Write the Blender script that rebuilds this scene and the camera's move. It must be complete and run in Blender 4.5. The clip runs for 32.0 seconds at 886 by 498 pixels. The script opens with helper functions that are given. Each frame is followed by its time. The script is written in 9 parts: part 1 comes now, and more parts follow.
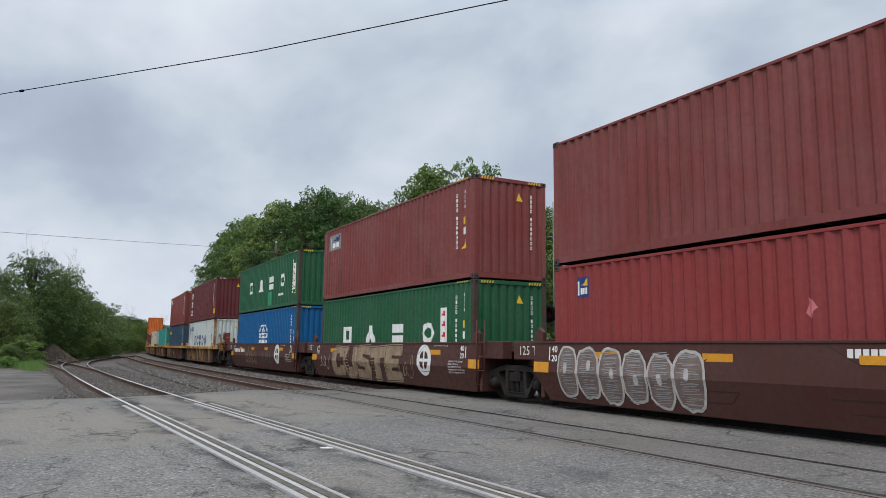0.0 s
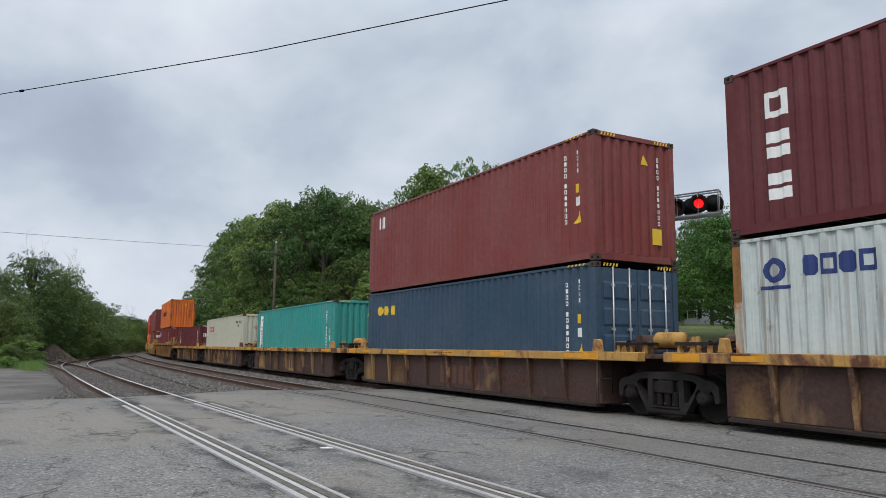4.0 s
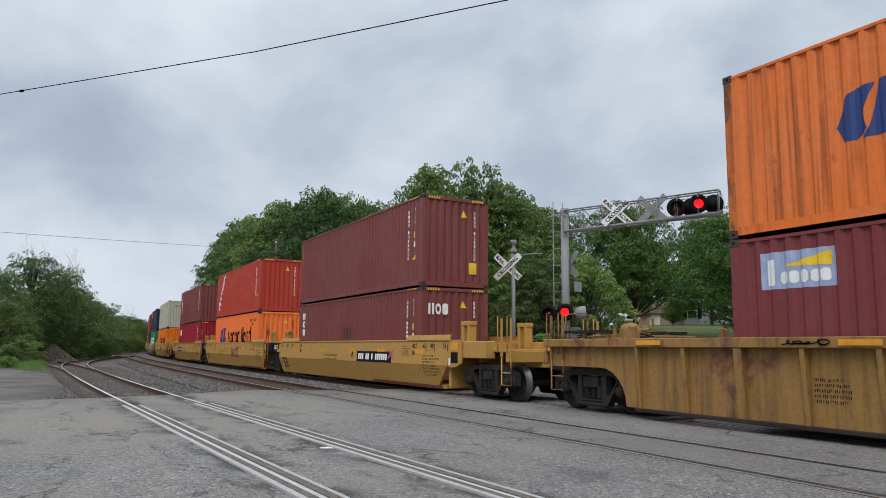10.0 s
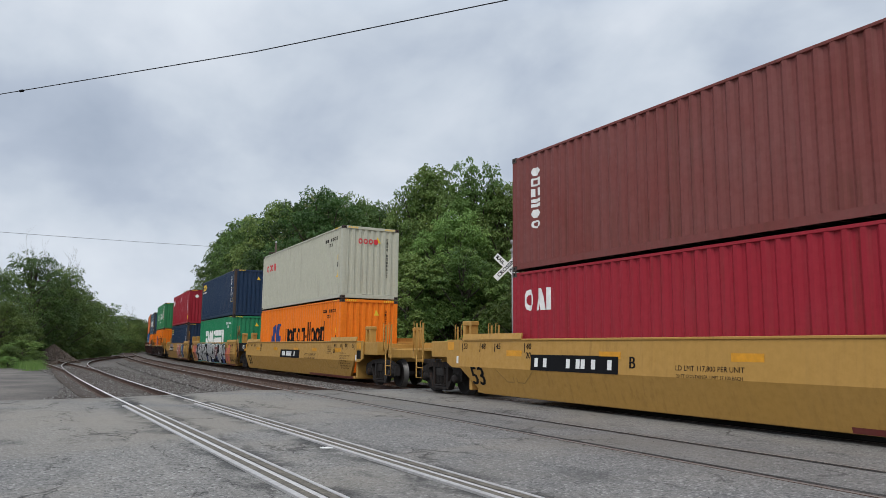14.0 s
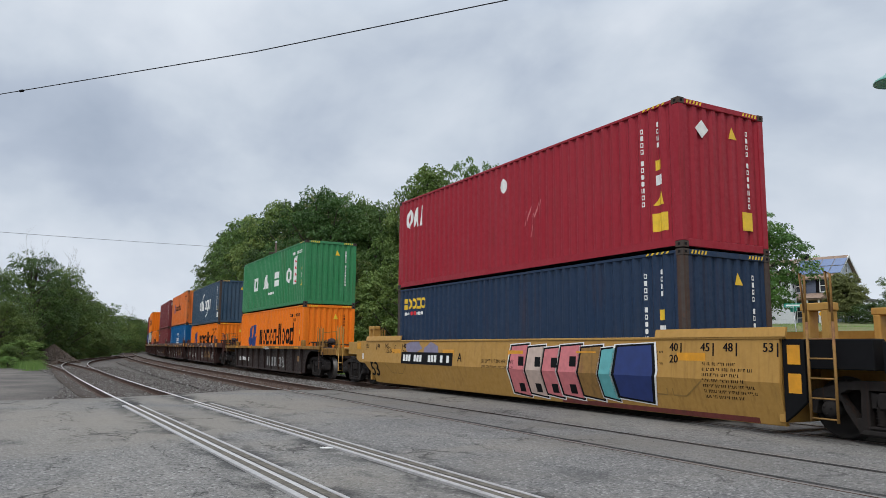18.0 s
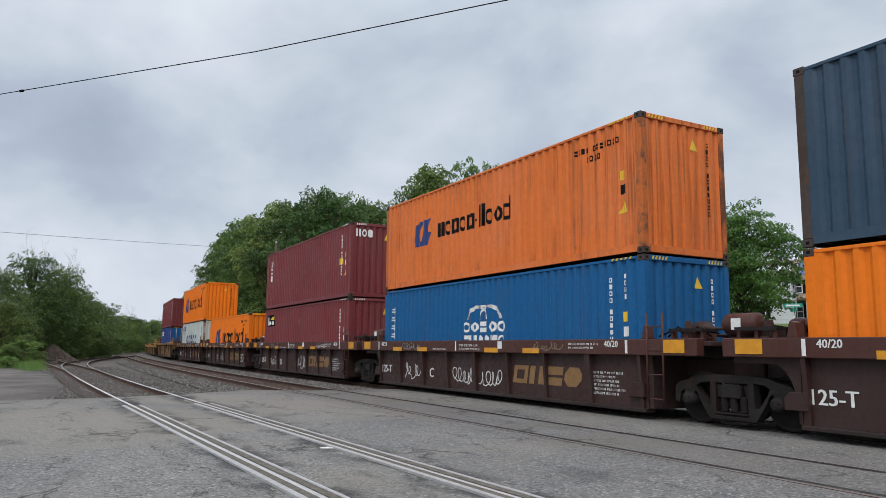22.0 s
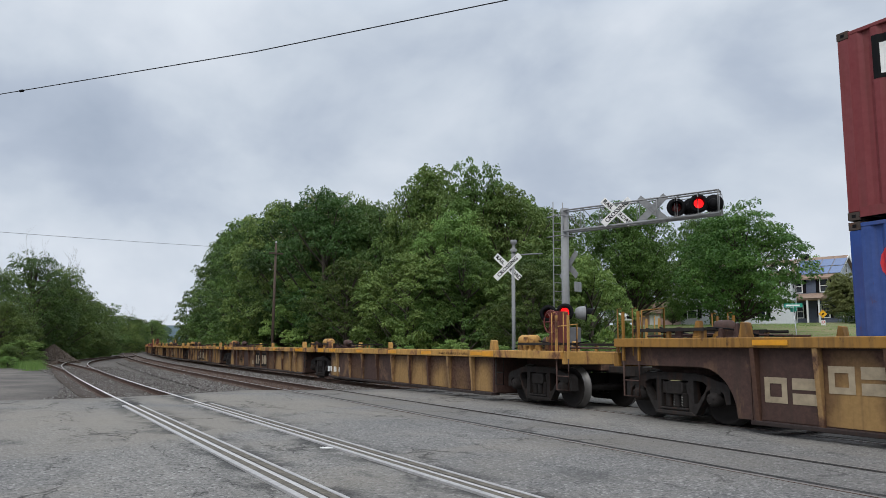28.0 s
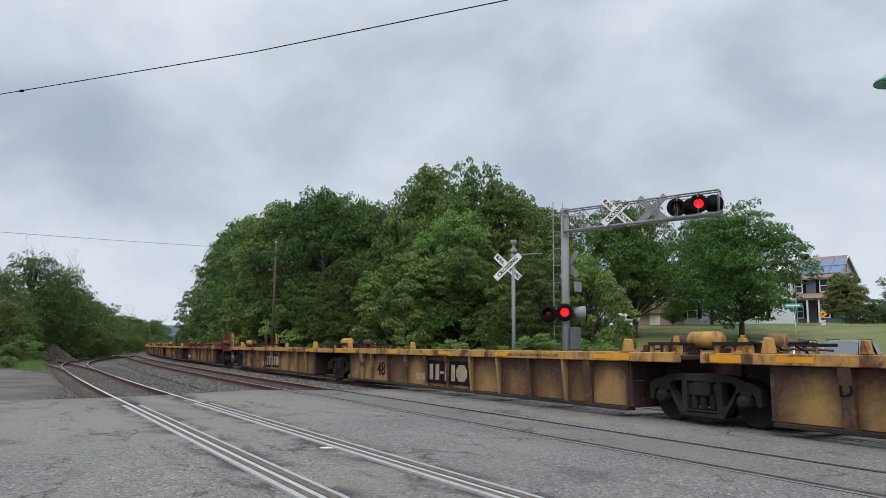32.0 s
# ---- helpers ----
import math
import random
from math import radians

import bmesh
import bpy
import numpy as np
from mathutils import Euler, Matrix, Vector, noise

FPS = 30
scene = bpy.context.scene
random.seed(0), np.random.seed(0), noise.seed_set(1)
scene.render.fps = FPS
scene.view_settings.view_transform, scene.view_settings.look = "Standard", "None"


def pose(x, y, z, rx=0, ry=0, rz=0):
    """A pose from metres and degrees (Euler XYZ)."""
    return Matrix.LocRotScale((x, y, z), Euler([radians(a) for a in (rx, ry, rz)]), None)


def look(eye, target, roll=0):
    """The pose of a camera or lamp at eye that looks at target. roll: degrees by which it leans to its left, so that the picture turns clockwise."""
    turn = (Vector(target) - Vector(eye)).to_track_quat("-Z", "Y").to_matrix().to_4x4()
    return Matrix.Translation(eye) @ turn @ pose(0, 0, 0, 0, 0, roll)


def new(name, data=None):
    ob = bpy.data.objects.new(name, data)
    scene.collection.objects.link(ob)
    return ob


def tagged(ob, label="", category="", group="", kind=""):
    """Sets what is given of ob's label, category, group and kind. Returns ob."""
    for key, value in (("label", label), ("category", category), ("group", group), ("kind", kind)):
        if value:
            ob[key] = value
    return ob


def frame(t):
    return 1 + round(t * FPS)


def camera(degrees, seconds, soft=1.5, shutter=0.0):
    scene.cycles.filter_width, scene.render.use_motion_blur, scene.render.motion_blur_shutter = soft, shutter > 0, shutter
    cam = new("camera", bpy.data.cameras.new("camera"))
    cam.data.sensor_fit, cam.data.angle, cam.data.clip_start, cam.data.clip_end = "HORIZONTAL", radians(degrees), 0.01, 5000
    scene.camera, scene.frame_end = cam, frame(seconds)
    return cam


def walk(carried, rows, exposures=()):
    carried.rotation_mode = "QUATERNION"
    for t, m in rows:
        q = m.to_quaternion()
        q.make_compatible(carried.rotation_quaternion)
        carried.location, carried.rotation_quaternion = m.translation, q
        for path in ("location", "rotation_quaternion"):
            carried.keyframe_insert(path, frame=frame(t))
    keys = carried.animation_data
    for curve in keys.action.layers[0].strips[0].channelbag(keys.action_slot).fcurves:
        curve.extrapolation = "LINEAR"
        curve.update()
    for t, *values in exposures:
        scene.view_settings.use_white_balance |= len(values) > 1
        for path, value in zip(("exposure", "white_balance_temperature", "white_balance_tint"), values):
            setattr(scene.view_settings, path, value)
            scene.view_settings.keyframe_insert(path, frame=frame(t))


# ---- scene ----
cam = camera(62.32, 32.0, soft=0.75)
EYE = Vector((0.0, 0.0, 1.298))
YAW, PITCH, ROLL = radians(-61.0), radians(7.734), 0.599
AIM = EYE + Vector((math.sin(YAW) * math.cos(PITCH), math.cos(YAW) * math.cos(PITCH), math.sin(PITCH)))
walk(cam, [(0.0, look(EYE, AIM, ROLL)), (32.0, look(EYE, AIM, ROLL))])

# ---- daylight: broken overcast, high soft sun behind cloud ----
SUN_EL, SUN_AZ = radians(52), radians(141)
scene.view_settings.exposure = 0.0


def ramp(tree, stops, fac=None):
    n = tree.nodes.new("ShaderNodeValToRGB")
    els = n.color_ramp.elements
    while len(els) < len(stops):
        els.new(0.5)
    for e, (at, c) in zip(els, stops):
        e.position = at
        e.color = (c, c, c, 1) if isinstance(c, (int, float)) else (*c, 1)
    if fac is not None:
        tree.links.new(fac, n.inputs[0])
    return n.outputs[0]


def mix(tree, fac, a, b, blend="MIX"):
    n = tree.nodes.new("ShaderNodeMix")
    n.data_type, n.blend_type = "RGBA", blend
    for sock, val in ((n.inputs[0], fac), (n.inputs[6], a), (n.inputs[7], b)):
        if hasattr(val, "is_linked"):
            tree.links.new(val, sock)
        elif isinstance(val, (int, float)):
            sock.default_value = val if sock.type == "VALUE" else (val, val, val, 1)
        else:
            sock.default_value = (*val, 1)
    return n.outputs[2]


def mathn(tree, op, a, b=0.0, clamp=False):
    n = tree.nodes.new("ShaderNodeMath")
    n.operation, n.use_clamp = op, clamp
    for sock, val in ((n.inputs[0], a), (n.inputs[1], b)):
        if hasattr(val, "is_linked"):
            tree.links.new(val, sock)
        else:
            sock.default_value = val
    return n.outputs[0]


def noise_of(tree, vec, scale, detail=4, rough=0.55, distort=0.0):
    n = tree.nodes.new("ShaderNodeTexNoise")
    n.inputs["Scale"].default_value, n.inputs["Detail"].default_value = scale, detail
    n.inputs["Roughness"].default_value, n.inputs["Distortion"].default_value = rough, distort
    if vec is not None:
        tree.links.new(vec, n.inputs["Vector"])
    return n.outputs[0]


def mapped(tree, vec, scale=(1, 1, 1), shift=(0, 0, 0)):
    n = tree.nodes.new("ShaderNodeMapping")
    n.inputs["Scale"].default_value, n.inputs["Location"].default_value = scale, shift
    tree.links.new(vec, n.inputs["Vector"])
    return n.outputs[0]


def build_world():
    w = bpy.data.worlds.new("sky")
    scene.world = w
    w.use_nodes = True
    t = w.node_tree
    t.nodes.clear()
    out, bg = t.nodes.new("ShaderNodeOutputWorld"), t.nodes.new("ShaderNodeBackground")
    sky = t.nodes.new("ShaderNodeTexSky")
    sky.sky_type, sky.sun_disc = "NISHITA", False
    sky.sun_elevation, sky.sun_rotation = SUN_EL, SUN_AZ
    sky.air_density, sky.dust_density = 1.0, 1.5
    co = t.nodes.new("ShaderNodeTexCoord")
    sep = t.nodes.new("ShaderNodeSeparateXYZ")
    t.links.new(co.outputs["Generated"], sep.inputs[0])
    # banks of cloud: soft masses drawn out along the horizon, with a few thin bright edges
    flat = mapped(t, co.outputs["Generated"], (1.0, 1.0, 1.75), (3.144, 1.942, 0.402))
    deck = noise_of(t, flat, 1.9, 6, 0.5, 0.35)
    fine = noise_of(t, mapped(t, co.outputs["Generated"], (1.0, 1.0, 1.5), (0.4, 2.2, 1.1)), 5.0, 5, 0.5, 0.25)
    both = mathn(t, "ADD", mathn(t, "MULTIPLY", deck, 0.72), mathn(t, "MULTIPLY", fine, 0.28))
    cloud = ramp(t, [(0.25, (5.2, 6.7, 9.0)), (0.36, (8.0, 8.8, 9.9)), (0.42, (8.6, 9.3, 10.2)), (0.48, (7.9, 8.6, 9.6)), (0.55, (6.8, 7.6, 8.7)), (0.63, (5.4, 6.2, 7.5)), (0.78, (3.9, 4.7, 6.0))], both)
    cover = ramp(t, [(0.25, 0.7), (0.36, 1.0)], both)
    col = mix(t, cover, sky.outputs[0], cloud)
    # an overcast sky is brightest overhead
    lift = ramp(t, [(0.42, 1.0), (0.95, 2.1)], sep.outputs[2])
    col = mix(t, 1.0, col, lift, "MULTIPLY")
    t.links.new(col, bg.inputs[0])
    bg.inputs[1].default_value = 0.085
    t.links.new(bg.outputs[0], out.inputs[0])


build_world()
sun = new("sun", bpy.data.lights.new("sun", "SUN"))
sun.data.energy, sun.data.angle, sun.data.color = 1.7, radians(30), (1.0, 0.97, 0.93)
TO_SUN = Vector((math.sin(SUN_AZ) * math.cos(SUN_EL), math.cos(SUN_AZ) * math.cos(SUN_EL), math.sin(SUN_EL)))
sun.matrix_world = look(TO_SUN * 80, (0, 0, 0))

# ---- materials ----
def material(name):
    m = bpy.data.materials.new(name)
    m.use_nodes = True
    return m, m.node_tree, m.node_tree.nodes["Principled BSDF"]


def bumped(t, bsdf, height, strength, dist=0.01):
    b = t.nodes.new("ShaderNodeBump")
    b.inputs["Strength"].default_value, b.inputs["Distance"].default_value = strength, dist
    t.links.new(height, b.inputs["Height"])
    t.links.new(b.outputs[0], bsdf.inputs["Normal"])


def object_coords(t, shuffle=True):
    co = t.nodes.new("ShaderNodeTexCoord").outputs["Object"]
    if not shuffle:
        return co
    info = t.nodes.new("ShaderNodeObjectInfo")
    add = t.nodes.new("ShaderNodeVectorMath")
    add.operation = "MULTIPLY_ADD"
    t.links.new(info.outputs["Random"], add.inputs[0])
    add.inputs[1].default_value = (37.0, 19.0, 11.0)
    t.links.new(co, add.inputs[2])
    return add.outputs[0]


def panel_paint(name, paint, rust):
    """Paint on a bay of a car side: rust has eaten in from its top and its ends, more on some bays than on others."""
    m, t, b = material(name)
    co = object_coords(t)
    sep = t.nodes.new("ShaderNodeSeparateXYZ")
    t.links.new(t.nodes.new("ShaderNodeTexCoord").outputs["Generated"], sep.inputs[0])
    ends = mathn(t, "ABSOLUTE", mathn(t, "SUBTRACT", sep.outputs["X"], 0.5), 0.0)
    ends = mathn(t, "MULTIPLY", mathn(t, "POWER", ends, 2.0), 1.3)
    high = mathn(t, "MULTIPLY", mathn(t, "POWER", sep.outputs["Z"], 2.2), 0.42)
    cloud = noise_of(t, co, 1.5, 6, 0.6)
    grain = noise_of(t, co, 14.0, 6, 0.65)
    streak = noise_of(t, mapped(t, co, (6.0, 6.0, 0.25)), 1.8, 5, 0.6)
    bay = mathn(t, "MULTIPLY", t.nodes.new("ShaderNodeObjectInfo").outputs["Random"], 0.42)
    eaten = mathn(t, "ADD", mathn(t, "ADD", ends, high), mathn(t, "ADD", bay, mathn(t, "MULTIPLY", cloud, 0.55)))
    c = mix(t, ramp(t, [(0.35, 0.0), (0.7, 0.45)], grain), paint, tuple(x * 0.62 for x in paint))
    c = mix(t, ramp(t, [(0.42, 0.0), (0.62, 0.6), (0.86, 0.97)], eaten), c, mix(t, ramp(t, [(0.4, 0.0), (0.65, 1.0)], grain), rust, tuple(x * 0.55 for x in rust)))
    c = mix(t, ramp(t, [(0.55, 0.0), (0.75, 0.4)], streak), c, (0.05, 0.03, 0.022))
    t.links.new(c, b.inputs["Base Color"])
    t.links.new(ramp(t, [(0.3, 0.45), (0.7, 0.75)], grain), b.inputs["Roughness"])
    b.inputs["Specular IOR Level"].default_value = 0.22
    bumped(t, b, cloud, 0.2, 0.01)
    return m


def steel_paint(name, color, rust=0.25, dirt=0.35, rough=0.5, fade=0.2, rust_color=(0.12, 0.045, 0.02), dirt_color=(0.055, 0.045, 0.035), metal=0.0):
    """Weathered paint on steel: faded patches, downward streaks, rust specks."""
    m, t, b = material(name)
    co = object_coords(t)
    patch = noise_of(t, co, 0.6, 5)
    grain = noise_of(t, co, 9.0, 6, 0.65)
    streak = noise_of(t, mapped(t, co, (5.0, 5.0, 0.28)), 1.6, 6, 0.6)
    spots = noise_of(t, mapped(t, co, (1.4, 1.4, 0.7)), 2.2, 8, 0.72)
    pale = tuple(min(1, c * 0.75 + 0.10) for c in color)
    deep = tuple(c * 0.72 for c in color)
    c = mix(t, ramp(t, [(0.35, 0.0), (0.7, fade)], patch), color, pale)
    c = mix(t, ramp(t, [(0.3, 0.0), (0.75, 0.5)], grain), c, deep)
    c = mix(t, ramp(t, [(0.52, 0.0), (0.78, dirt)], streak), c, dirt_color)
    c = mix(t, ramp(t, [(0.66 - rust * 0.16, 0.0), (0.72 - rust * 0.12, min(1.0, rust * 2.2))], spots), c, rust_color)
    drip = noise_of(t, mapped(t, co, (7.0, 7.0, 0.16)), 1.3, 5, 0.62)
    gate = mathn(t, "MULTIPLY", ramp(t, [(0.535 - rust * 0.14, 0.0), (0.63 - rust * 0.14, min(0.55, 0.1 + rust * 1.7))], drip), ramp(t, [(0.44, 0.0), (0.60, 1.0)], noise_of(t, co, 0.45, 3)))
    c = mix(t, gate, c, tuple(x * 0.6 for x in rust_color))
    t.links.new(c, b.inputs["Base Color"])
    t.links.new(ramp(t, [(0.3, rough - 0.12), (0.7, min(1, rough + 0.2))], grain), b.inputs["Roughness"])
    b.inputs["Metallic"].default_value = metal
    b.inputs["Specular IOR Level"].default_value = 0.22
    bumped(t, b, spots, 0.25, 0.01)
    return m


def worn_paint(name, paint, rust, bare=0.5, spread=0.35, scale=0.9):
    """Old paint flaked to rust in broad patches; each piece wears to its own degree."""
    m, t, b = material(name)
    co = object_coords(t)
    info = t.nodes.new("ShaderNodeObjectInfo")
    patch = noise_of(t, mapped(t, co, (1.0, 1.0, 0.75)), scale, 8, 0.66, 0.5)
    fine = noise_of(t, co, 13.0, 5, 0.7)
    streak = noise_of(t, mapped(t, co, (4.0, 4.0, 0.3)), 1.4, 6, 0.6)
    level = mathn(t, "ADD", patch, mathn(t, "MULTIPLY", mathn(t, "SUBTRACT", info.outputs["Random"], 0.5), spread))
    c = mix(t, ramp(t, [(0.3, 0.0), (0.8, 1.0)], fine), paint, tuple(x * 0.62 for x in paint))
    edge = mix(t, 0.5, tuple(x * 0.8 for x in paint), tuple(min(1, r * 2.6) for r in rust))
    worn = mix(t, ramp(t, [(0.35, 0.0), (0.75, 1.0)], fine), rust, tuple(r * 1.7 for r in rust))
    c = mix(t, ramp(t, [(bare - 0.05, 0.0), (bare + 0.02, 1.0)], level), c, edge)
    c = mix(t, ramp(t, [(bare + 0.0, 0.0), (bare + 0.08, 1.0)], level), c, worn)
    c = mix(t, ramp(t, [(0.5, 0.0), (0.75, 0.65)], streak), c, (0.035, 0.026, 0.02))
    t.links.new(c, b.inputs["Base Color"])
    b.inputs["Roughness"].default_value = 0.72
    b.inputs["Specular IOR Level"].default_value = 0.3
    bumped(t, b, patch, 0.3, 0.012)
    return m


def plain(name, color, rough=0.6, metal=0.0, vary=0.15, scale=6.0):
    m, t, b = material(name)
    co = object_coords(t)
    n = noise_of(t, co, scale, 5, 0.6)
    t.links.new(mix(t, ramp(t, [(0.3, 0.0), (0.7, 1.0)], n), tuple(c * (1 - vary) for c in color), tuple(min(1, c * (1 + vary)) for c in color)), b.inputs["Base Color"])
    b.inputs["Roughness"].default_value, b.inputs["Metallic"].default_value = rough, metal
    bumped(t, b, n, 0.1, 0.005)
    return m


def glow(name, color, strength):
    m, t, b = material(name)
    b.inputs["Base Color"].default_value = (*color, 1)
    b.inputs["Emission Color"].default_value, b.inputs["Emission Strength"].default_value = (*color, 1), strength
    return m


BOX_PAINT = {
    "maroon": steel_paint("maroon container paint", (0.115, 0.022, 0.026), 0.12, 0.25),
    "wine": steel_paint("wine red container paint", (0.185, 0.034, 0.038), 0.14, 0.25, fade=0.2),
    "brick": steel_paint("brick red container paint", (0.25, 0.036, 0.036), 0.14, 0.2, fade=0.2),
    "coral": steel_paint("coral orange container paint", (0.86, 0.185, 0.04), 0.05, 0.12, fade=0.1),
    "oxide": steel_paint("red oxide container paint", (0.20, 0.045, 0.04), 0.22, 0.3, fade=0.35),
    "brown": steel_paint("brown container paint", (0.185, 0.046, 0.040), 0.16, 0.25, fade=0.25),
    "green": steel_paint("dark green container paint", (0.012, 0.095, 0.04), 0.06, 0.2),
    "bright_green": steel_paint("green container paint", (0.028, 0.205, 0.075), 0.1, 0.25, fade=0.35),
    "emerald": steel_paint("emerald container paint", (0.012, 0.20, 0.085), 0.05, 0.15),
    "blue": steel_paint("bright blue container paint", (0.004, 0.10, 0.27), 0.08, 0.2, fade=0.05),
    "navy": steel_paint("navy container paint", (0.011, 0.030, 0.070), 0.06, 0.2, fade=0.1),
    "steel_blue": steel_paint("steel blue container paint", (0.035, 0.075, 0.125), 0.1, 0.25, fade=0.35),
    "sea_blue": steel_paint("faded blue container paint", (0.02, 0.06, 0.24), 0.3, 0.3, fade=0.4),
    "slate": steel_paint("slate blue container paint", (0.032, 0.066, 0.108), 0.06, 0.2, fade=0.3),
    "teal": steel_paint("teal container paint", (0.035, 0.28, 0.25), 0.12, 0.3, fade=0.3),
    "white": steel_paint("off-white container paint", (0.52, 0.57, 0.55), 0.26, 0.2, rust_color=(0.16, 0.08, 0.03)),
    "cream": steel_paint("pale grey container paint", (0.47, 0.46, 0.37), 0.05, 0.06, fade=0.1),
    "orange": steel_paint("orange container paint", (0.83, 0.19, 0.008), 0.06, 0.15, fade=0.06),
    "faded_orange": steel_paint("faded orange container paint", (0.72, 0.17, 0.03), 0.22, 0.4, fade=0.3, dirt_color=(0.07, 0.035, 0.02)),
    "red": steel_paint("red container paint", (0.43, 0.043, 0.024), 0.12, 0.2, fade=0.15),
    "crimson": steel_paint("crimson container paint", (0.31, 0.014, 0.028), 0.08, 0.2, fade=0.1),
}
M_YELLOW = steel_paint("fresh yellow car paint", (0.43, 0.24, 0.06), 0.04, 0.14, fade=0.08)
M_TAN = worn_paint("grimy yellow car paint", (0.31, 0.17, 0.05), (0.11, 0.05, 0.024), 0.54, 0.12, 1.1)
M_RUSTY = steel_paint("worn yellow and brown car paint", (0.30, 0.15, 0.03), 0.62, 0.85, rust_color=(0.05, 0.022, 0.014))
M_CHORD = worn_paint("worn yellow chord paint", (0.51, 0.285, 0.08), (0.085, 0.036, 0.02), 0.54, 0.1, 1.6)
M_RUSTWEB = worn_paint("rust brown web steel", (0.20, 0.12, 0.055), (0.048, 0.026, 0.021), 0.33, 0.2)
M_DIRTYPANEL = panel_paint("tan panel paint with rust creeping in from the edges", (0.30, 0.18, 0.07), (0.075, 0.037, 0.025))
M_RIB = worn_paint("worn ochre rib paint", (0.33, 0.20, 0.085), (0.06, 0.03, 0.02), 0.5, 0.35, 1.8)
M_BROWN = steel_paint("mineral brown car paint", (0.074, 0.027, 0.021), 0.06, 0.3, fade=0.15)
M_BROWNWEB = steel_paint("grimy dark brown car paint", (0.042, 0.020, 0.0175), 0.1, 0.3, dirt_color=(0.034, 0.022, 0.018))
# sooty web paint; on bottom chords it stands in for underside shade
M_BLACKWEB = steel_paint("sooty brown paint and underside shade", (0.025, 0.0155, 0.0135), 0.15, 0.35, dirt_color=(0.02, 0.015, 0.013))
M_REDCAR = steel_paint("faded red car paint", (0.16, 0.035, 0.03), 0.3, 0.5)
M_TRUCK = steel_paint("black grimy truck steel", (0.020, 0.017, 0.016), 0.1, 0.2, rough=0.75, dirt_color=(0.05, 0.04, 0.03))
M_WHEEL = plain("wheel steel", (0.022, 0.019, 0.018), 0.65, 0.2)
M_TREAD = plain("worn wheel tread", (0.10, 0.095, 0.09), 0.5, 0.5)
M_BLACK = plain("black paint", (0.006, 0.006, 0.007), 0.7)
M_WHITE = plain("white paint", (0.72, 0.72, 0.70), 0.6, vary=0.1)
M_REFLECT = plain("amber reflector", (0.62, 0.27, 0.01), 0.35)
M_STICKER = plain("yellow sticker", (0.72, 0.46, 0.02), 0.5)
M_NAVYINK = plain("navy lettering paint", (0.012, 0.03, 0.14), 0.55)
M_BLUEINK = plain("blue lettering paint", (0.008, 0.03, 0.15), 0.55)
M_REDINK = plain("red lettering paint", (0.55, 0.02, 0.03), 0.55)
M_PINK = plain("pink spray paint", (0.55, 0.16, 0.17), 0.5)
M_SILVERSPRAY = plain("silver spray paint", (0.30, 0.30, 0.30), 0.4, 0.2)
M_MAGENTA = plain("magenta spray paint", (0.40, 0.06, 0.14), 0.5)
M_ORANGESPRAY = plain("orange spray paint", (0.60, 0.17, 0.05), 0.5)
M_CYANSPRAY = plain("turquoise spray paint", (0.10, 0.35, 0.36), 0.5)
M_GREYSPRAY = plain("grey spray paint", (0.16, 0.14, 0.12), 0.6)
M_FADEDINK = plain("faded tan lettering", (0.22, 0.12, 0.045), 0.7)
for _m, _s in ((M_BLACK, 0.12), (M_TRUCK, 0.12), (M_WHEEL, 0.15)):
    _m.node_tree.nodes["Principled BSDF"].inputs["Specular IOR Level"].default_value = _s
M_GALV = plain("galvanised steel", (0.42, 0.43, 0.44), 0.42, 0.75, 0.12)
M_ALU = steel_paint("weathered aluminium paint", (0.25, 0.255, 0.26), 0.03, 0.4, rough=0.6, fade=0.3)
M_RUSTORANGE = worn_paint("rust-bled orange post", (0.60, 0.15, 0.03), (0.13, 0.045, 0.02), 0.52, 0.1, 2.4)
M_CAST = steel_paint("worn corner steel", (0.06, 0.045, 0.038), 0.4, 0.5, rough=0.7)


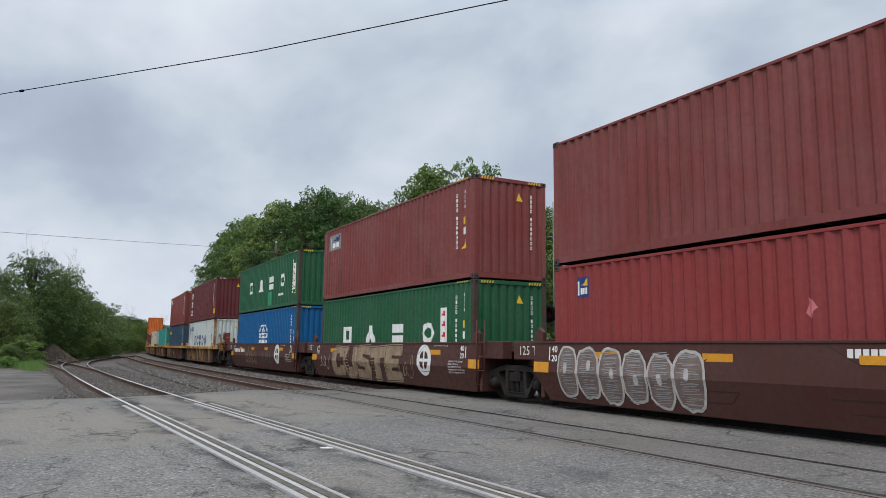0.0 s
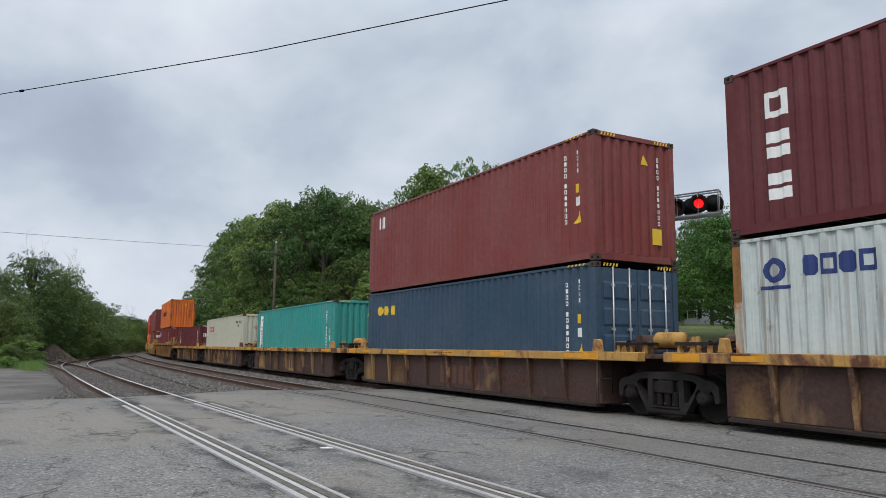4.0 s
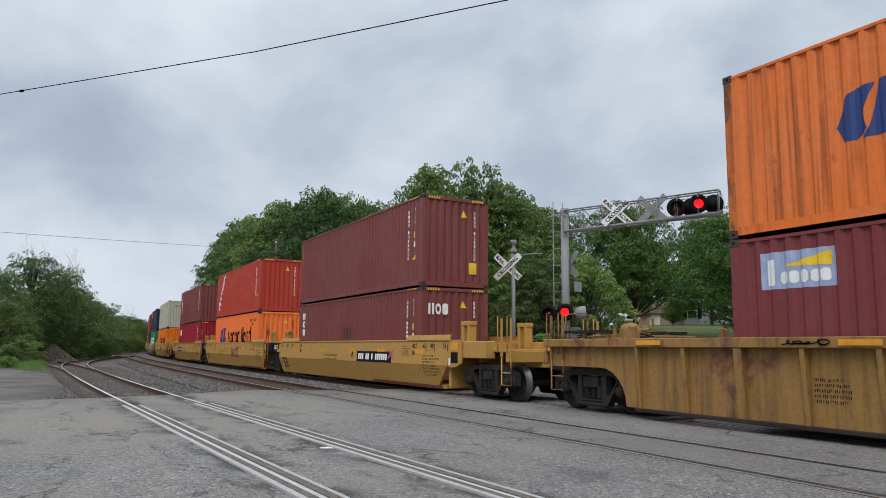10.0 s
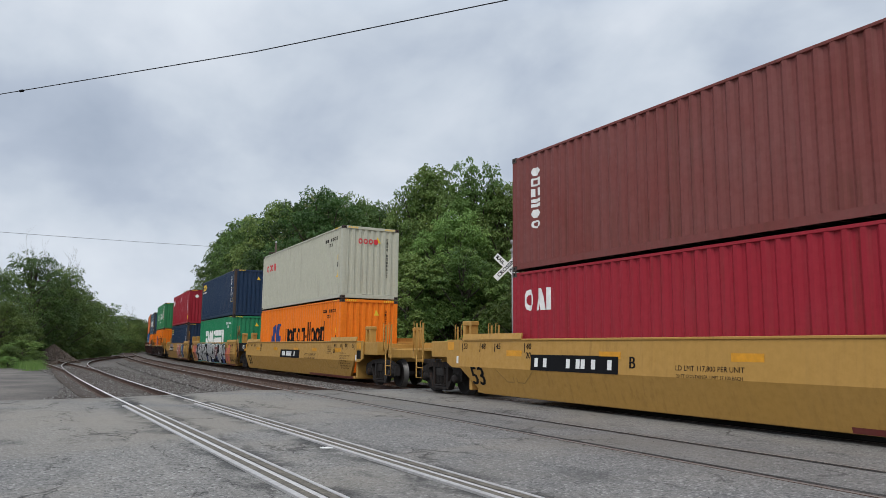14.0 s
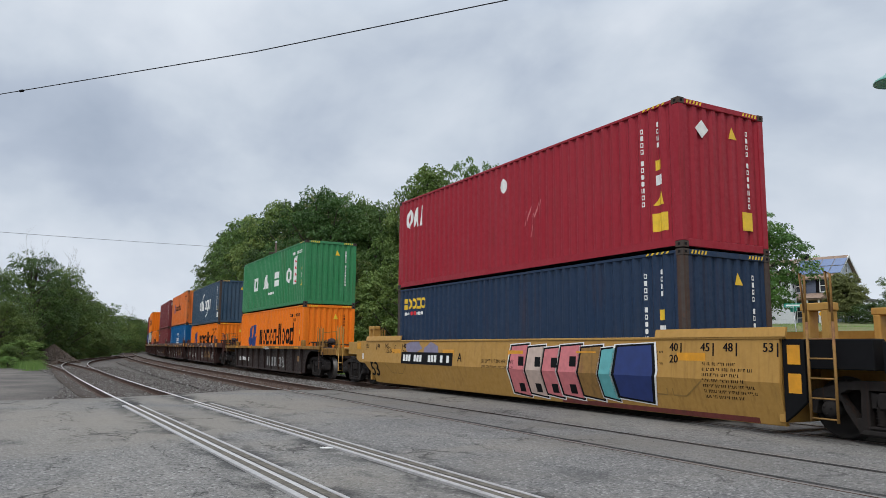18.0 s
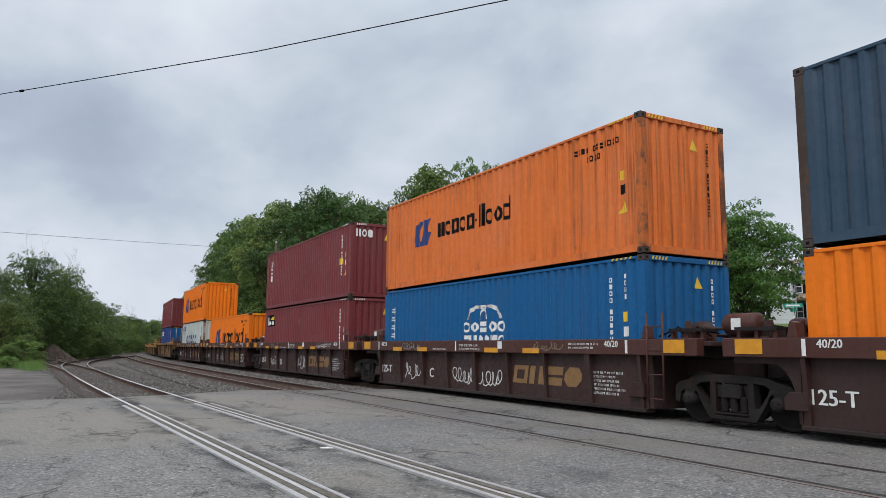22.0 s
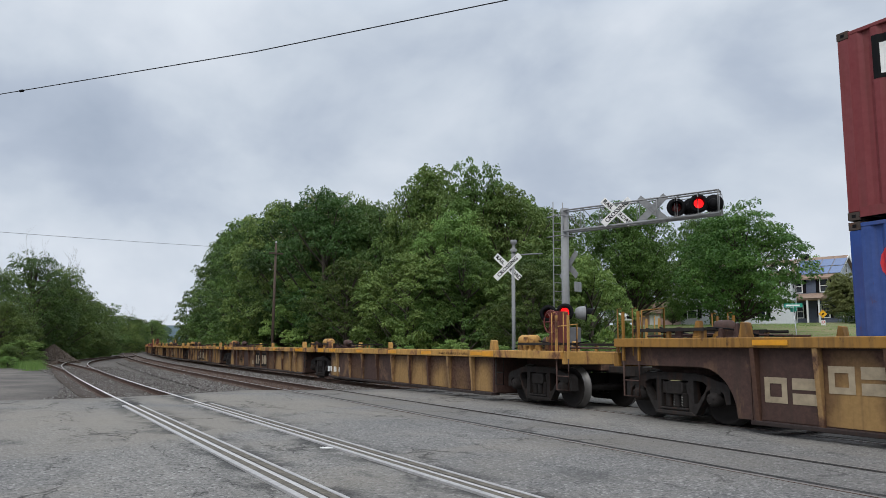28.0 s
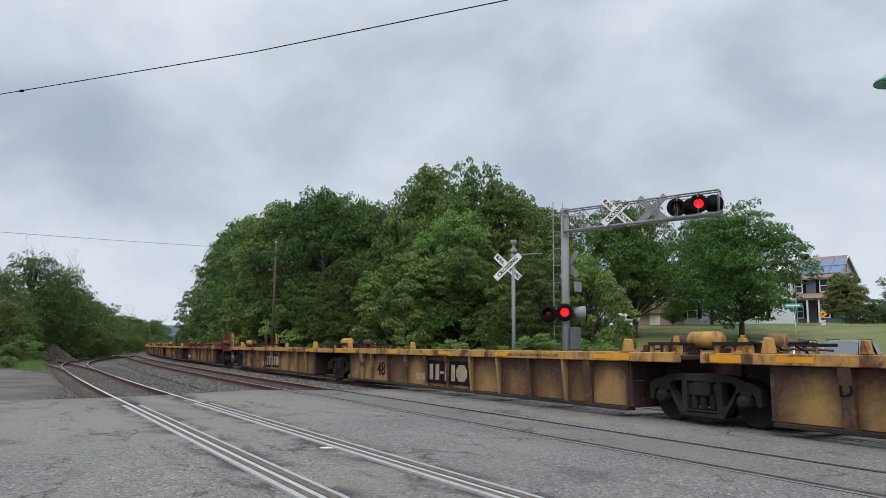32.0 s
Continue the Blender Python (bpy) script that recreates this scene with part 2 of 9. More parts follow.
def asphalt(name, base, warm=0.0, wear=1.0):
    """Worn asphalt: sorted stone grain, dirt washes, tar stains, crumbled edges at the rails, cracks."""
    m, t, b = material(name)
    co = t.nodes.new("ShaderNodeTexCoord").outputs["Object"]
    sep = t.nodes.new("ShaderNodeSeparateXYZ")
    t.links.new(co, sep.inputs[0])
    big = noise_of(t, mapped(t, co, (0.5, 1.0, 1)), 0.35, 5, 0.6, 0.6)
    mid = noise_of(t, co, 2.2, 6, 0.65)
    grain = t.nodes.new("ShaderNodeTexVoronoi")
    grain.inputs["Scale"].default_value = 42
    t.links.new(co, grain.inputs["Vector"])
    pick = t.nodes.new("ShaderNodeSeparateColor")
    t.links.new(grain.outputs["Color"], pick.inputs[0])
    coarse = noise_of(t, co, 17, 4, 0.75)
    speck = noise_of(t, co, 75, 3, 0.75)
    light = (base * (1.27 + warm), base * 1.2, base * (1.10 - warm))
    dark = (base * 0.83, base * 0.81, base * 0.80)
    c = mix(t, ramp(t, [(0.35, 0.0), (0.65, 1.0)], big), dark, light)
    c = mix(t, ramp(t, [(0.42, 0.0), (0.75, 0.4 * wear)], mid), c, (base * 0.6,) * 3)
    # single stones: most near the mean, some pale, some nearly black
    c = mix(t, ramp(t, [(0.0, 0.85), (0.22, 0.45), (0.4, 0.0)], pick.outputs[0]), c, (base * 0.30,) * 3)
    c = mix(t, ramp(t, [(0.74, 0.0), (0.9, 0.4), (1.0, 0.85)], pick.outputs[1]), c, (base * 2.2, base * 2.16, base * 2.05))
    c = mix(t, ramp(t, [(0.34, 0.45), (0.5, 0.0)], coarse), c, (base * 0.45,) * 3)
    c = mix(t, ramp(t, [(0.56, 0.0), (0.68, 0.6)], speck), c, (base * 2.1, base * 2.05, base * 1.95))
    dirt = noise_of(t, mapped(t, co, (0.3, 0.22, 1), (2.1, 0.7, 0)), 0.9, 6, 0.6, 0.8)
    # mud carried on to the asphalt from the lot
    near_lot = mathn(t, "MULTIPLY", mathn(t, "SUBTRACT", mathn(t, "MULTIPLY", sep.outputs[0], -1.0), 9.0), 0.12, True)
    dirt = mathn(t, "ADD", dirt, mathn(t, "MULTIPLY", near_lot, 0.12))
    c = mix(t, ramp(t, [(0.48, 0.0), (0.66, 0.65 * wear)], dirt), c, (base * 1.3, base * 1.17, base * 0.98))
    # bands along the two running lines: oil and brake dust, with train shade painted in
    for centre, half in ((7.604, 1.5), (11.624, 1.7)):
        away = mathn(t, "ABSOLUTE", mathn(t, "SUBTRACT", sep.outputs[1], centre))
        band = mathn(t, "MULTIPLY", ramp(t, [(0.55, 0.4 * wear), (1.0, 0.0)], mathn(t, "DIVIDE", away, half)), ramp(t, [(0.35, 0.2), (0.6, 1.0)], dirt))
        c = mix(t, band, c, (base * 0.5, base * 0.46, base * 0.42))
    stain = noise_of(t, mapped(t, co, (0.35, 0.6, 1), (7.3, 3.1, 0)), 1.1, 9, 0.7, 0.2)
    c = mix(t, ramp(t, [(0.57, 0.0), (0.66, 0.6 * wear)], stain), c, (base * 0.32,) * 3)
    # asphalt broken away beside the siding rails
    line = mathn(t, "SUBTRACT", mathn(t, "SUBTRACT", sep.outputs[1], 3.2505), mathn(t, "MULTIPLY", sep.outputs[0], 0.0287))
    reach = mathn(t, "ABSOLUTE", mathn(t, "SUBTRACT", mathn(t, "ABSOLUTE", line), 0.7525))
    ragged = noise_of(t, mapped(t, co, (0.55, 1.0, 1), (1.0, 4.0, 0)), 1.5, 8, 0.72, 0.4)
    crumble = mathn(t, "MULTIPLY", ramp(t, [(0.16, 1.0), (0.55, 0.0)], reach), ramp(t, [(0.485, 0.0), (0.54, 0.9 * wear)], ragged))
    c = mix(t, crumble, c, (base * 0.14,) * 3)
    # cracks: a coarse net and long ones that follow the lane
    wob = t.nodes.new("ShaderNodeVectorMath")
    wob.operation = "ADD"
    nz = t.nodes.new("ShaderNodeTexNoise")
    nz.inputs["Scale"].default_value = 1.3
    nz.inputs["Detail"].default_value = 6
    nz.inputs["Roughness"].default_value = 0.65
    t.links.new(co, nz.inputs["Vector"])
    sc = t.nodes.new("ShaderNodeVectorMath")
    sc.operation = "SCALE"
    sc.inputs["Scale"].default_value = 1.1
    t.links.new(nz.outputs["Color"], sc.inputs[0])
    t.links.new(co, wob.inputs[0])
    t.links.new(sc.outputs[0], wob.inputs[1])
    zone = noise_of(t, co, 0.5, 3)
    crack = None
    for stretch, size, lo in (((1, 1, 1), 0.75, 0.51), ((0.3, 1.3, 1), 0.6, 0.43)):
        cr = t.nodes.new("ShaderNodeTexVoronoi")
        cr.feature = "DISTANCE_TO_EDGE"
        cr.inputs["Scale"].default_value = size
        t.links.new(mapped(t, wob.outputs[0], stretch), cr.inputs["Vector"])
        one = mathn(t, "MULTIPLY", ramp(t, [(0.0, 1.0), (0.017, 0.0)], cr.outputs["Distance"]), ramp(t, [(lo, 0.0), (lo + 0.12, 0.85 * wear)], zone))
        crack = one if crack is None else mathn(t, "MAXIMUM", crack, one)
    c = mix(t, crack, c, (0.014, 0.013, 0.012))
    t.links.new(c, b.inputs["Base Color"])
    b.inputs["Roughness"].default_value = 0.88
    b.inputs["Specular IOR Level"].default_value = 0.3
    h = mathn(t, "SUBTRACT", mathn(t, "ADD", mathn(t, "MULTIPLY", grain.outputs["Distance"], -0.8), mathn(t, "ADD", mid, coarse)), mathn(t, "MULTIPLY", mathn(t, "ADD", crack, crumble), 1.5))
    bumped(t, b, h, 0.65, 0.016)
    return m


M_ROAD = asphalt("crossing asphalt", 0.158)


def ground_mix(name, a, b_col, c_col, scale=0.6, fine=30.0, bump=0.6):
    m, t, b = material(name)
    co = t.nodes.new("ShaderNodeTexCoord").outputs["Object"]
    n1, n2 = noise_of(t, co, scale, 6, 0.6), noise_of(t, co, fine, 5, 0.7)
    c = mix(t, ramp(t, [(0.38, 0.0), (0.62, 1.0)], n1), a, b_col)
    c = mix(t, ramp(t, [(0.4, 0.0), (0.7, 0.8)], n2), c, c_col)
    t.links.new(c, b.inputs["Base Color"])
    b.inputs["Roughness"].default_value = 0.95
    bumped(t, b, n2, bump, 0.05)
    return m


M_GRASS = ground_mix("mown grass", (0.11, 0.15, 0.04), (0.22, 0.19, 0.09), (0.08, 0.10, 0.03), 0.22, 22)
M_LOT = ground_mix("muddy worn asphalt", (0.062, 0.054, 0.049), (0.15, 0.132, 0.115), (0.085, 0.075, 0.067), 0.4, 7, 0.5)
M_BALLAST = ground_mix("ballast bed", (0.10, 0.088, 0.078), (0.14, 0.125, 0.112), (0.035, 0.03, 0.027), 0.5, 14, 1.0)
M_RUSTBED = ground_mix("rust-stained ballast", (0.085, 0.058, 0.045), (0.11, 0.08, 0.065), (0.04, 0.028, 0.022), 0.5, 16, 1.0)
M_EARTH = ground_mix("bare earth", (0.10, 0.072, 0.052), (0.13, 0.10, 0.08), (0.06, 0.045, 0.035), 0.8, 18, 1.0)
M_STONE = plain("grey ballast stone", (0.17, 0.16, 0.15), 0.9, vary=0.4, scale=0.7)
M_RAIL = steel_paint("rusty rail steel", (0.075, 0.042, 0.03), 0.2, 0.3, rough=0.7)
M_RAILTOP = plain("worn rail head", (0.22, 0.20, 0.185), 0.5, 0.4)
M_BRIGHTRAIL = plain("polished siding rail", (0.50, 0.485, 0.475), 0.45, 0.3)
M_RUSTPOST = worn_paint("rust-bled white post", (0.48, 0.42, 0.33), (0.20, 0.09, 0.03), 0.46, 0.1, 2.2)
M_RUBBER = plain("steel guard strip", (0.37, 0.36, 0.355), 0.55, 0.2, 0.2, 12)
M_FLANGE = plain("dirt-packed flangeway", (0.10, 0.088, 0.07), 0.95, vary=0.45, scale=14)
M_GAP = plain("dirt-filled flangeway", (0.02, 0.019, 0.018), 0.95)
M_TIE = plain("weathered timber tie", (0.055, 0.042, 0.034), 0.9, vary=0.3)
M_WOODPOLE = plain("creosoted pole timber", (0.075, 0.05, 0.038), 0.85, vary=0.3)
M_BARK = plain("bark", (0.06, 0.048, 0.038), 0.95, vary=0.35, scale=9)


def leaf_material(name, a, b_col, c_col):
    m, t, b = material(name)
    geo = t.nodes.new("ShaderNodeNewGeometry")
    info = t.nodes.new("ShaderNodeObjectInfo")
    co = t.nodes.new("ShaderNodeTexCoord").outputs["Object"]
    lump = noise_of(t, co, 0.5, 3, 0.5)
    pick = mathn(t, "ADD", mathn(t, "MULTIPLY", geo.outputs["Random Per Island"], 0.45), ramp(t, [(0.35, 0.0), (0.65, 0.55)], lump))
    c = ramp(t, [(0.0, a), (0.55, b_col), (1.0, c_col)], pick)
    hsv = t.nodes.new("ShaderNodeHueSaturation")
    t.links.new(c, hsv.inputs["Color"])
    t.links.new(ramp(t, [(0, 0.485), (1, 0.515)], mathn(t, "FRACT", mathn(t, "MULTIPLY", info.outputs["Random"], 7.3))), hsv.inputs["Hue"])
    t.links.new(ramp(t, [(0, 0.7), (1, 1.25)], info.outputs["Random"]), hsv.inputs["Value"])
    t.links.new(hsv.outputs[0], b.inputs["Base Color"])
    b.inputs["Roughness"].default_value = 0.55
    b.inputs["Specular IOR Level"].default_value = 0.25
    tr = t.nodes.new("ShaderNodeBsdfTranslucent")
    t.links.new(hsv.outputs[0], tr.inputs["Color"])
    ms = t.nodes.new("ShaderNodeMixShader")
    ms.inputs[0].default_value = 0.32
    t.links.new(b.outputs[0], ms.inputs[1])
    t.links.new(tr.outputs[0], ms.inputs[2])
    t.links.new(ms.outputs[0], t.nodes["Material Output"].inputs[0])
    return m


L_WOOD = leaf_material("woodland leaves", (0.052, 0.094, 0.026), (0.102, 0.162, 0.040), (0.175, 0.23, 0.058))
L_TALL = leaf_material("feathery light leaves", (0.10, 0.17, 0.045), (0.155, 0.24, 0.062), (0.24, 0.32, 0.095))
L_DARK = leaf_material("maple leaves", (0.05, 0.105, 0.028), (0.10, 0.185, 0.042), (0.165, 0.26, 0.064))
L_LIGHT = leaf_material("light green leaves", (0.11, 0.20, 0.055), (0.18, 0.285, 0.075), (0.26, 0.36, 0.11))
L_DEEP = leaf_material("deep shade leaves", (0.04, 0.08, 0.024), (0.07, 0.125, 0.033), (0.105, 0.165, 0.045))
L_DULL = leaf_material("dull olive leaves", (0.11, 0.13, 0.05), (0.16, 0.18, 0.065), (0.21, 0.225, 0.085))


# ---- mesh helpers ----
class Geo:
    """Collects boxes, prisms and tubes into one mesh."""

    def __init__(self):
        self.v, self.f, self.s, self.mi = [], [], [], []

    def add(self, verts, faces, smooth=False, mi=0):
        n = len(self.v)
        self.v += [tuple(p) for p in verts]
        for f in faces:
            self.f.append(tuple(i + n for i in f))
            self.s.append(smooth)
            self.mi.append(mi)
        return self

    def box(self, x0, x1, y0, y1, z0, z1, mi=0):
        v = [(x, y, z) for z in (z0, z1) for y in (y0, y1) for x in (x0, x1)]
        return self.add(v, [(0, 2, 3, 1), (4, 5, 7, 6), (0, 1, 5, 4), (2, 6, 7, 3), (0, 4, 6, 2), (1, 3, 7, 5)], False, mi)

    def prism(self, poly, axis, a0, a1, mi=0):
        """poly: points in the two other axes, in xyz order."""
        def put(u, w, a):
            return {"x": (a, u, w), "y": (u, a, w), "z": (u, w, a)}[axis]
        n = len(poly)
        v = [put(u, w, a0) for u, w in poly] + [put(u, w, a1) for u, w in poly]
        f = [tuple(range(n)), tuple(range(2 * n - 1, n - 1, -1))]
        f += [(i, i + n, (i + 1) % n + n, (i + 1) % n) for i in range(n)]
        return self.add(v, f, False, mi)

    def tube(self, pts, r, n=8, caps=True, mi=0):
        """A round bar along points; r may be one radius for each point."""
        pts = [Vector(p) for p in pts]
        rs = r if isinstance(r, (list, tuple)) else [r] * len(pts)
        rings, base = [], len(self.v)
        up = Vector((0, 0, 1))
        for i, p in enumerate(pts):
            d = (pts[min(i + 1, len(pts) - 1)] - pts[max(i - 1, 0)])
            d = d.normalized() if d.length > 1e-9 else Vector((0, 0, 1))
            a = d.cross(up if abs(d.z) < 0.95 else Vector((1, 0, 0))).normalized()
            b = d.cross(a)
            rings.append([p + (a * math.cos(k * 2 * math.pi / n) + b * math.sin(k * 2 * math.pi / n)) * rs[i] for k in range(n)])
        verts = [q for ring in rings for q in ring]
        faces = [(i * n + k, i * n + (k + 1) % n, (i + 1) * n + (k + 1) % n, (i + 1) * n + k) for i in range(len(pts) - 1) for k in range(n)]
        self.add(verts, faces, True, mi)
        if caps:
            self.f += [tuple(base + k for k in range(n - 1, -1, -1)), tuple(base + (len(pts) - 1) * n + k for k in range(n))]
            self.s += [False, False]
            self.mi += [mi, mi]
        return self

    def lathe(self, prof, center, axis="z", n=24, mi=0):
        """prof: (radius, height) pairs turned round an axis through center."""
        c = Vector(center)
        verts = []
        for r, h in prof:
            for k in range(n):
                a, b = r * math.cos(2 * math.pi * k / n), r * math.sin(2 * math.pi * k / n)
                verts.append(c + Vector({"z": (a, b, h), "y": (b, h, a), "x": (h, a, b)}[axis]))
        faces = [(i * n + k, i * n + (k + 1) % n, (i + 1) * n + (k + 1) % n, (i + 1) * n + k) for i in range(len(prof) - 1) for k in range(n)]
        return self.add(verts, faces, True, mi)

    def mesh(self, name, mats, bevel=0.0):
        me = bpy.data.meshes.new(name)
        me.from_pydata(self.v, [], self.f)
        for m in mats if isinstance(mats, (list, tuple)) else [mats]:
            me.materials.append(m)
        me.polygons.foreach_set("use_smooth", self.s)
        me.polygons.foreach_set("material_index", self.mi)
        bm = bmesh.new()
        bm.from_mesh(me)
        bmesh.ops.recalc_face_normals(bm, faces=bm.faces)
        if bevel:
            edges = [e for e in bm.edges if len(e.link_faces) == 2 and e.calc_face_angle(0) > 0.6]
            bmesh.ops.bevel(bm, geom=edges, offset=bevel, segments=1, affect="EDGES", clamp_overlap=True)
        bm.to_mesh(me)
        bm.free()
        return me


def put(name, me, parent=None, m=None, label=""):
    ob = new(name, me)
    ob.parent = parent
    if m is not None:
        ob.matrix_local = m
    if label:
        ob["label"] = label
    return ob


def part(name, geo, mats, parent, label="", bevel=0.0, m=None):
    return put(name, geo.mesh(name, mats, bevel), parent, m, label)


def thing(name, label, category, group="", m=None, kind=""):
    ob = new(name)
    ob.empty_display_size = 0.3
    if m is not None:
        ob.matrix_world = m
    return tagged(ob, label, category, group, kind)


LETTERS = {}


def letters(text, height):
    """A flat mesh (verts, faces) of the built-in font, centred, letters of that height."""
    if text not in LETTERS:
        cu = bpy.data.curves.new("t", "FONT")
        cu.body, cu.size, cu.align_x, cu.align_y, cu.resolution_u = text, 1.38, "CENTER", "CENTER", 2
        ob = bpy.data.objects.new("t", cu)
        scene.collection.objects.link(ob)
        me = bpy.data.meshes.new_from_object(ob.evaluated_get(bpy.context.evaluated_depsgraph_get()))
        bpy.data.objects.remove(ob)
        LETTERS[text] = [tuple(p.co) for p in me.vertices], [tuple(p.vertices) for p in me.polygons]
        bpy.data.meshes.remove(me)
    v, f = LETTERS[text]
    return [(x * height, y * height, 0) for x, y, z in v], f


for _t in ("40", "20", "45", "48", "53", "125 T", "125-T", "40/20", "A", "B", "C", "D", "E", "RAIL", "ROAD", "CROSSING", "LD LMT 117,800 PER UNIT", "20 FT CONTAINER LIMIT 57,100 EACH"):
    letters(_t, 1.0)


def sign_text(text, height, m, mats, parent, name="lettering", label=""):
    """Lettering as a thin raised plate in its own xz plane facing -y."""
    v, f = letters(text, height)
    g = Geo()
    g.add([(x, -0.0015, y) for x, y, z in v], f)
    return put(name, g.mesh(name, mats), parent, m, label)


# ---- the line of the main track ----
YC, X0, RC, SPEED = 11.624, -17.1, 1028.7, 14.058


def track(s, off=0.0):
    """Place and heading at arc length s on a line off metres beyond the main track's centre."""
    if s >= X0:
        return s, YC + off, 0.0
    a = (X0 - s) / RC
    return X0 - (RC - off) * math.sin(a), YC + RC - (RC - off) * math.cos(a), -a


def on_track(s, z=0.0, off=0.0):
    x, y, a = track(s, off)
    return pose(x, y, z, 0, 0, math.degrees(a))


# ---- ground, road, tracks ----
def strip(name, rows, mat, label, z_of=None):
    """A sheet from rows of (x, y, z) points of equal length."""
    g = Geo()
    n = len(rows[0])
    for r in rows:
        g.v += [tuple(p) for p in r]
    for i in range(len(rows) - 1):
        for k in range(n - 1):
            g.f.append((i * n + k, (i + 1) * n + k, (i + 1) * n + k + 1, i * n + k + 1))
            g.s.append(True)
            g.mi.append(0)
    me = g.mesh(name, mat)
    return tagged(new(name, me), label, kind="structure")


def lawn_height(x, y):
    """The land climbs behind the crossing towards the houses."""
    u = -0.625 * x + 0.78 * y
    steps = ((38, 0.0), (44, 0.5), (50, 1.3), (56, 2.5), (66, 3.8), (75, 4.3), (95, 5.2), (140, 7.0))
    h = 0.0
    for (a, ha), (b, hb) in zip(steps, steps[1:]):
        f = min(1.0, max(0.0, (u - a) / (b - a)))
        h += (hb - ha) * f
    g = min(1.0, max(0.0, (y - 24.0) / 16.0))
    return h * g * g * (3 - 2 * g) / (1.0 + math.exp(-max(-40.0, min(40.0, (x + 76.0) / 5.0))))


LOT_RIM = ((-19.5, -2.4), (-22.3, -0.6), (-24.0, 0.2), (-25.5, 0.7), (-29.5, 1.0), (-34.5, 1.15), (-43, 0.95), (-56, 0.0), (-64, -2.5))


def lot_edge(x):
    """Edge of the asphalt lot towards the siding."""
    for (xa, ya), (xb, yb) in zip(LOT_RIM, LOT_RIM[1:]):
        if xa >= x >= xb:
            return ya + (yb - ya) * (x - xa) / (xb - xa)
    return -2.5


def build_ground():
    xs = [-3000, -1200, -600, -400] + list(range(-300, -84, 6)) + list(range(-84, -12, 3)) + list(range(-12, 121, 6)) + [200, 400, 1200, 3000]
    ys = [-3000, -1200, -500, -200, -100, -60, -30, -15, -6, 0, 5, 10, 15, 18, 21] + list(range(24, 120, 3)) + [160, 240, 400, 800, 1600, 3000]
    rows = [[(x, y, -0.42 + lawn_height(x, y) + 0.05 * noise.noise((x * 0.2, y * 0.2, 0))) for y in ys] for x in xs]
    strip("ground", rows, M_GRASS, "uneven mown grass with dry patches beside the tracks")
    # asphalt apron of the crossing, to the fitted edge on its far end
    edge = [(-20.2, -40), (-20.0, -3), (-20.2, 1.8), (-21.5, 4.0), (-22.6, 5.7), (-21.6, 9.1), (-21.8, 10.4), (-21.6, 13.2), (-21.0, 16.5), (-22.5, 22.0), (-23.8, 28.0), (-25, 36), (-26, 46), (-28, 60)]
    rows = []
    for i in range(41):
        f = i / 40
        row = []
        for k, (x, y) in enumerate(edge):
            xx = x + 0.12 * math.sin(k * 2.3) + (60 - x if y < 20 else 9.5 + max(0, 24 - y) * 6) * f
            row.append((xx, y, max(-0.008 + 0.012 * noise.noise((f * 20, y * 0.4, 3)), -0.42 + lawn_height(xx, y) + 0.07)))
        rows.append(row)
    rows = [[(p[0] - 0.05, p[1], p[2] - 0.45) for p in rows[0]]] + rows
    strip("road", rows, M_ROAD, "patched grey asphalt road across the tracks")
    rows = []
    for (xa, ya), (xb, yb) in zip(LOT_RIM, LOT_RIM[1:]):
        for i in range(4):
            x, y1 = xa + (xb - xa) * i / 4, ya + (yb - ya) * i / 4
            y1 += 0.08 * noise.noise((x * 1.3, 0, 7))
            rows.append([(x, y, -0.25 + 0.03 * noise.noise((x * .3, y * .3, 1)) - (0.2 if k == 5 else 0)) for k, y in enumerate((-30, -14, y1 - 6, y1 - 2, y1, y1 + 0.1))])
    rows = [[(x - 0.0, y, z - 0.3) for x, y, z in rows[0]]] + rows
    strip("pavement", rows, M_LOT, "worn dark asphalt lot with gravel edge")


def ballast_bed(name, off_a, off_b, s0, s1, label):
    rows = []
    s = s0
    while s <= s1:
        a, b = track(s, off_a - 1.2), track(s, off_b + 1.2)
        a1, b1 = track(s, off_a), track(s, off_b)
        zz = [-0.16 + 0.05 * noise.noise((s * 0.7, k * 3.1, 5)) for k in range(4)]
        mid = [((a1[0] * (1 - f) + b1[0] * f), (a1[1] * (1 - f) + b1[1] * f)) for f in (0.33, 0.67)]
        rows.append([(a[0], a[1], -0.45), (a1[0], a1[1], zz[0]), (*mid[0], zz[1]), (*mid[1], zz[2]), (b1[0], b1[1], zz[3]), (b[0], b[1], -0.45)])
        s += 1.5
    strip(name, rows, M_BALLAST, label)


RAIL_HEAD = [(-0.036, 0.0), (-0.036, -0.03), (-0.012, -0.045), (-0.012, -0.13), (-0.07, -0.15), (-0.07, -0.165), (0.07, -0.165), (0.07, -0.15), (0.012, -0.13), (0.012, -0.045), (0.036, -0.03), (0.036, 0.0)]


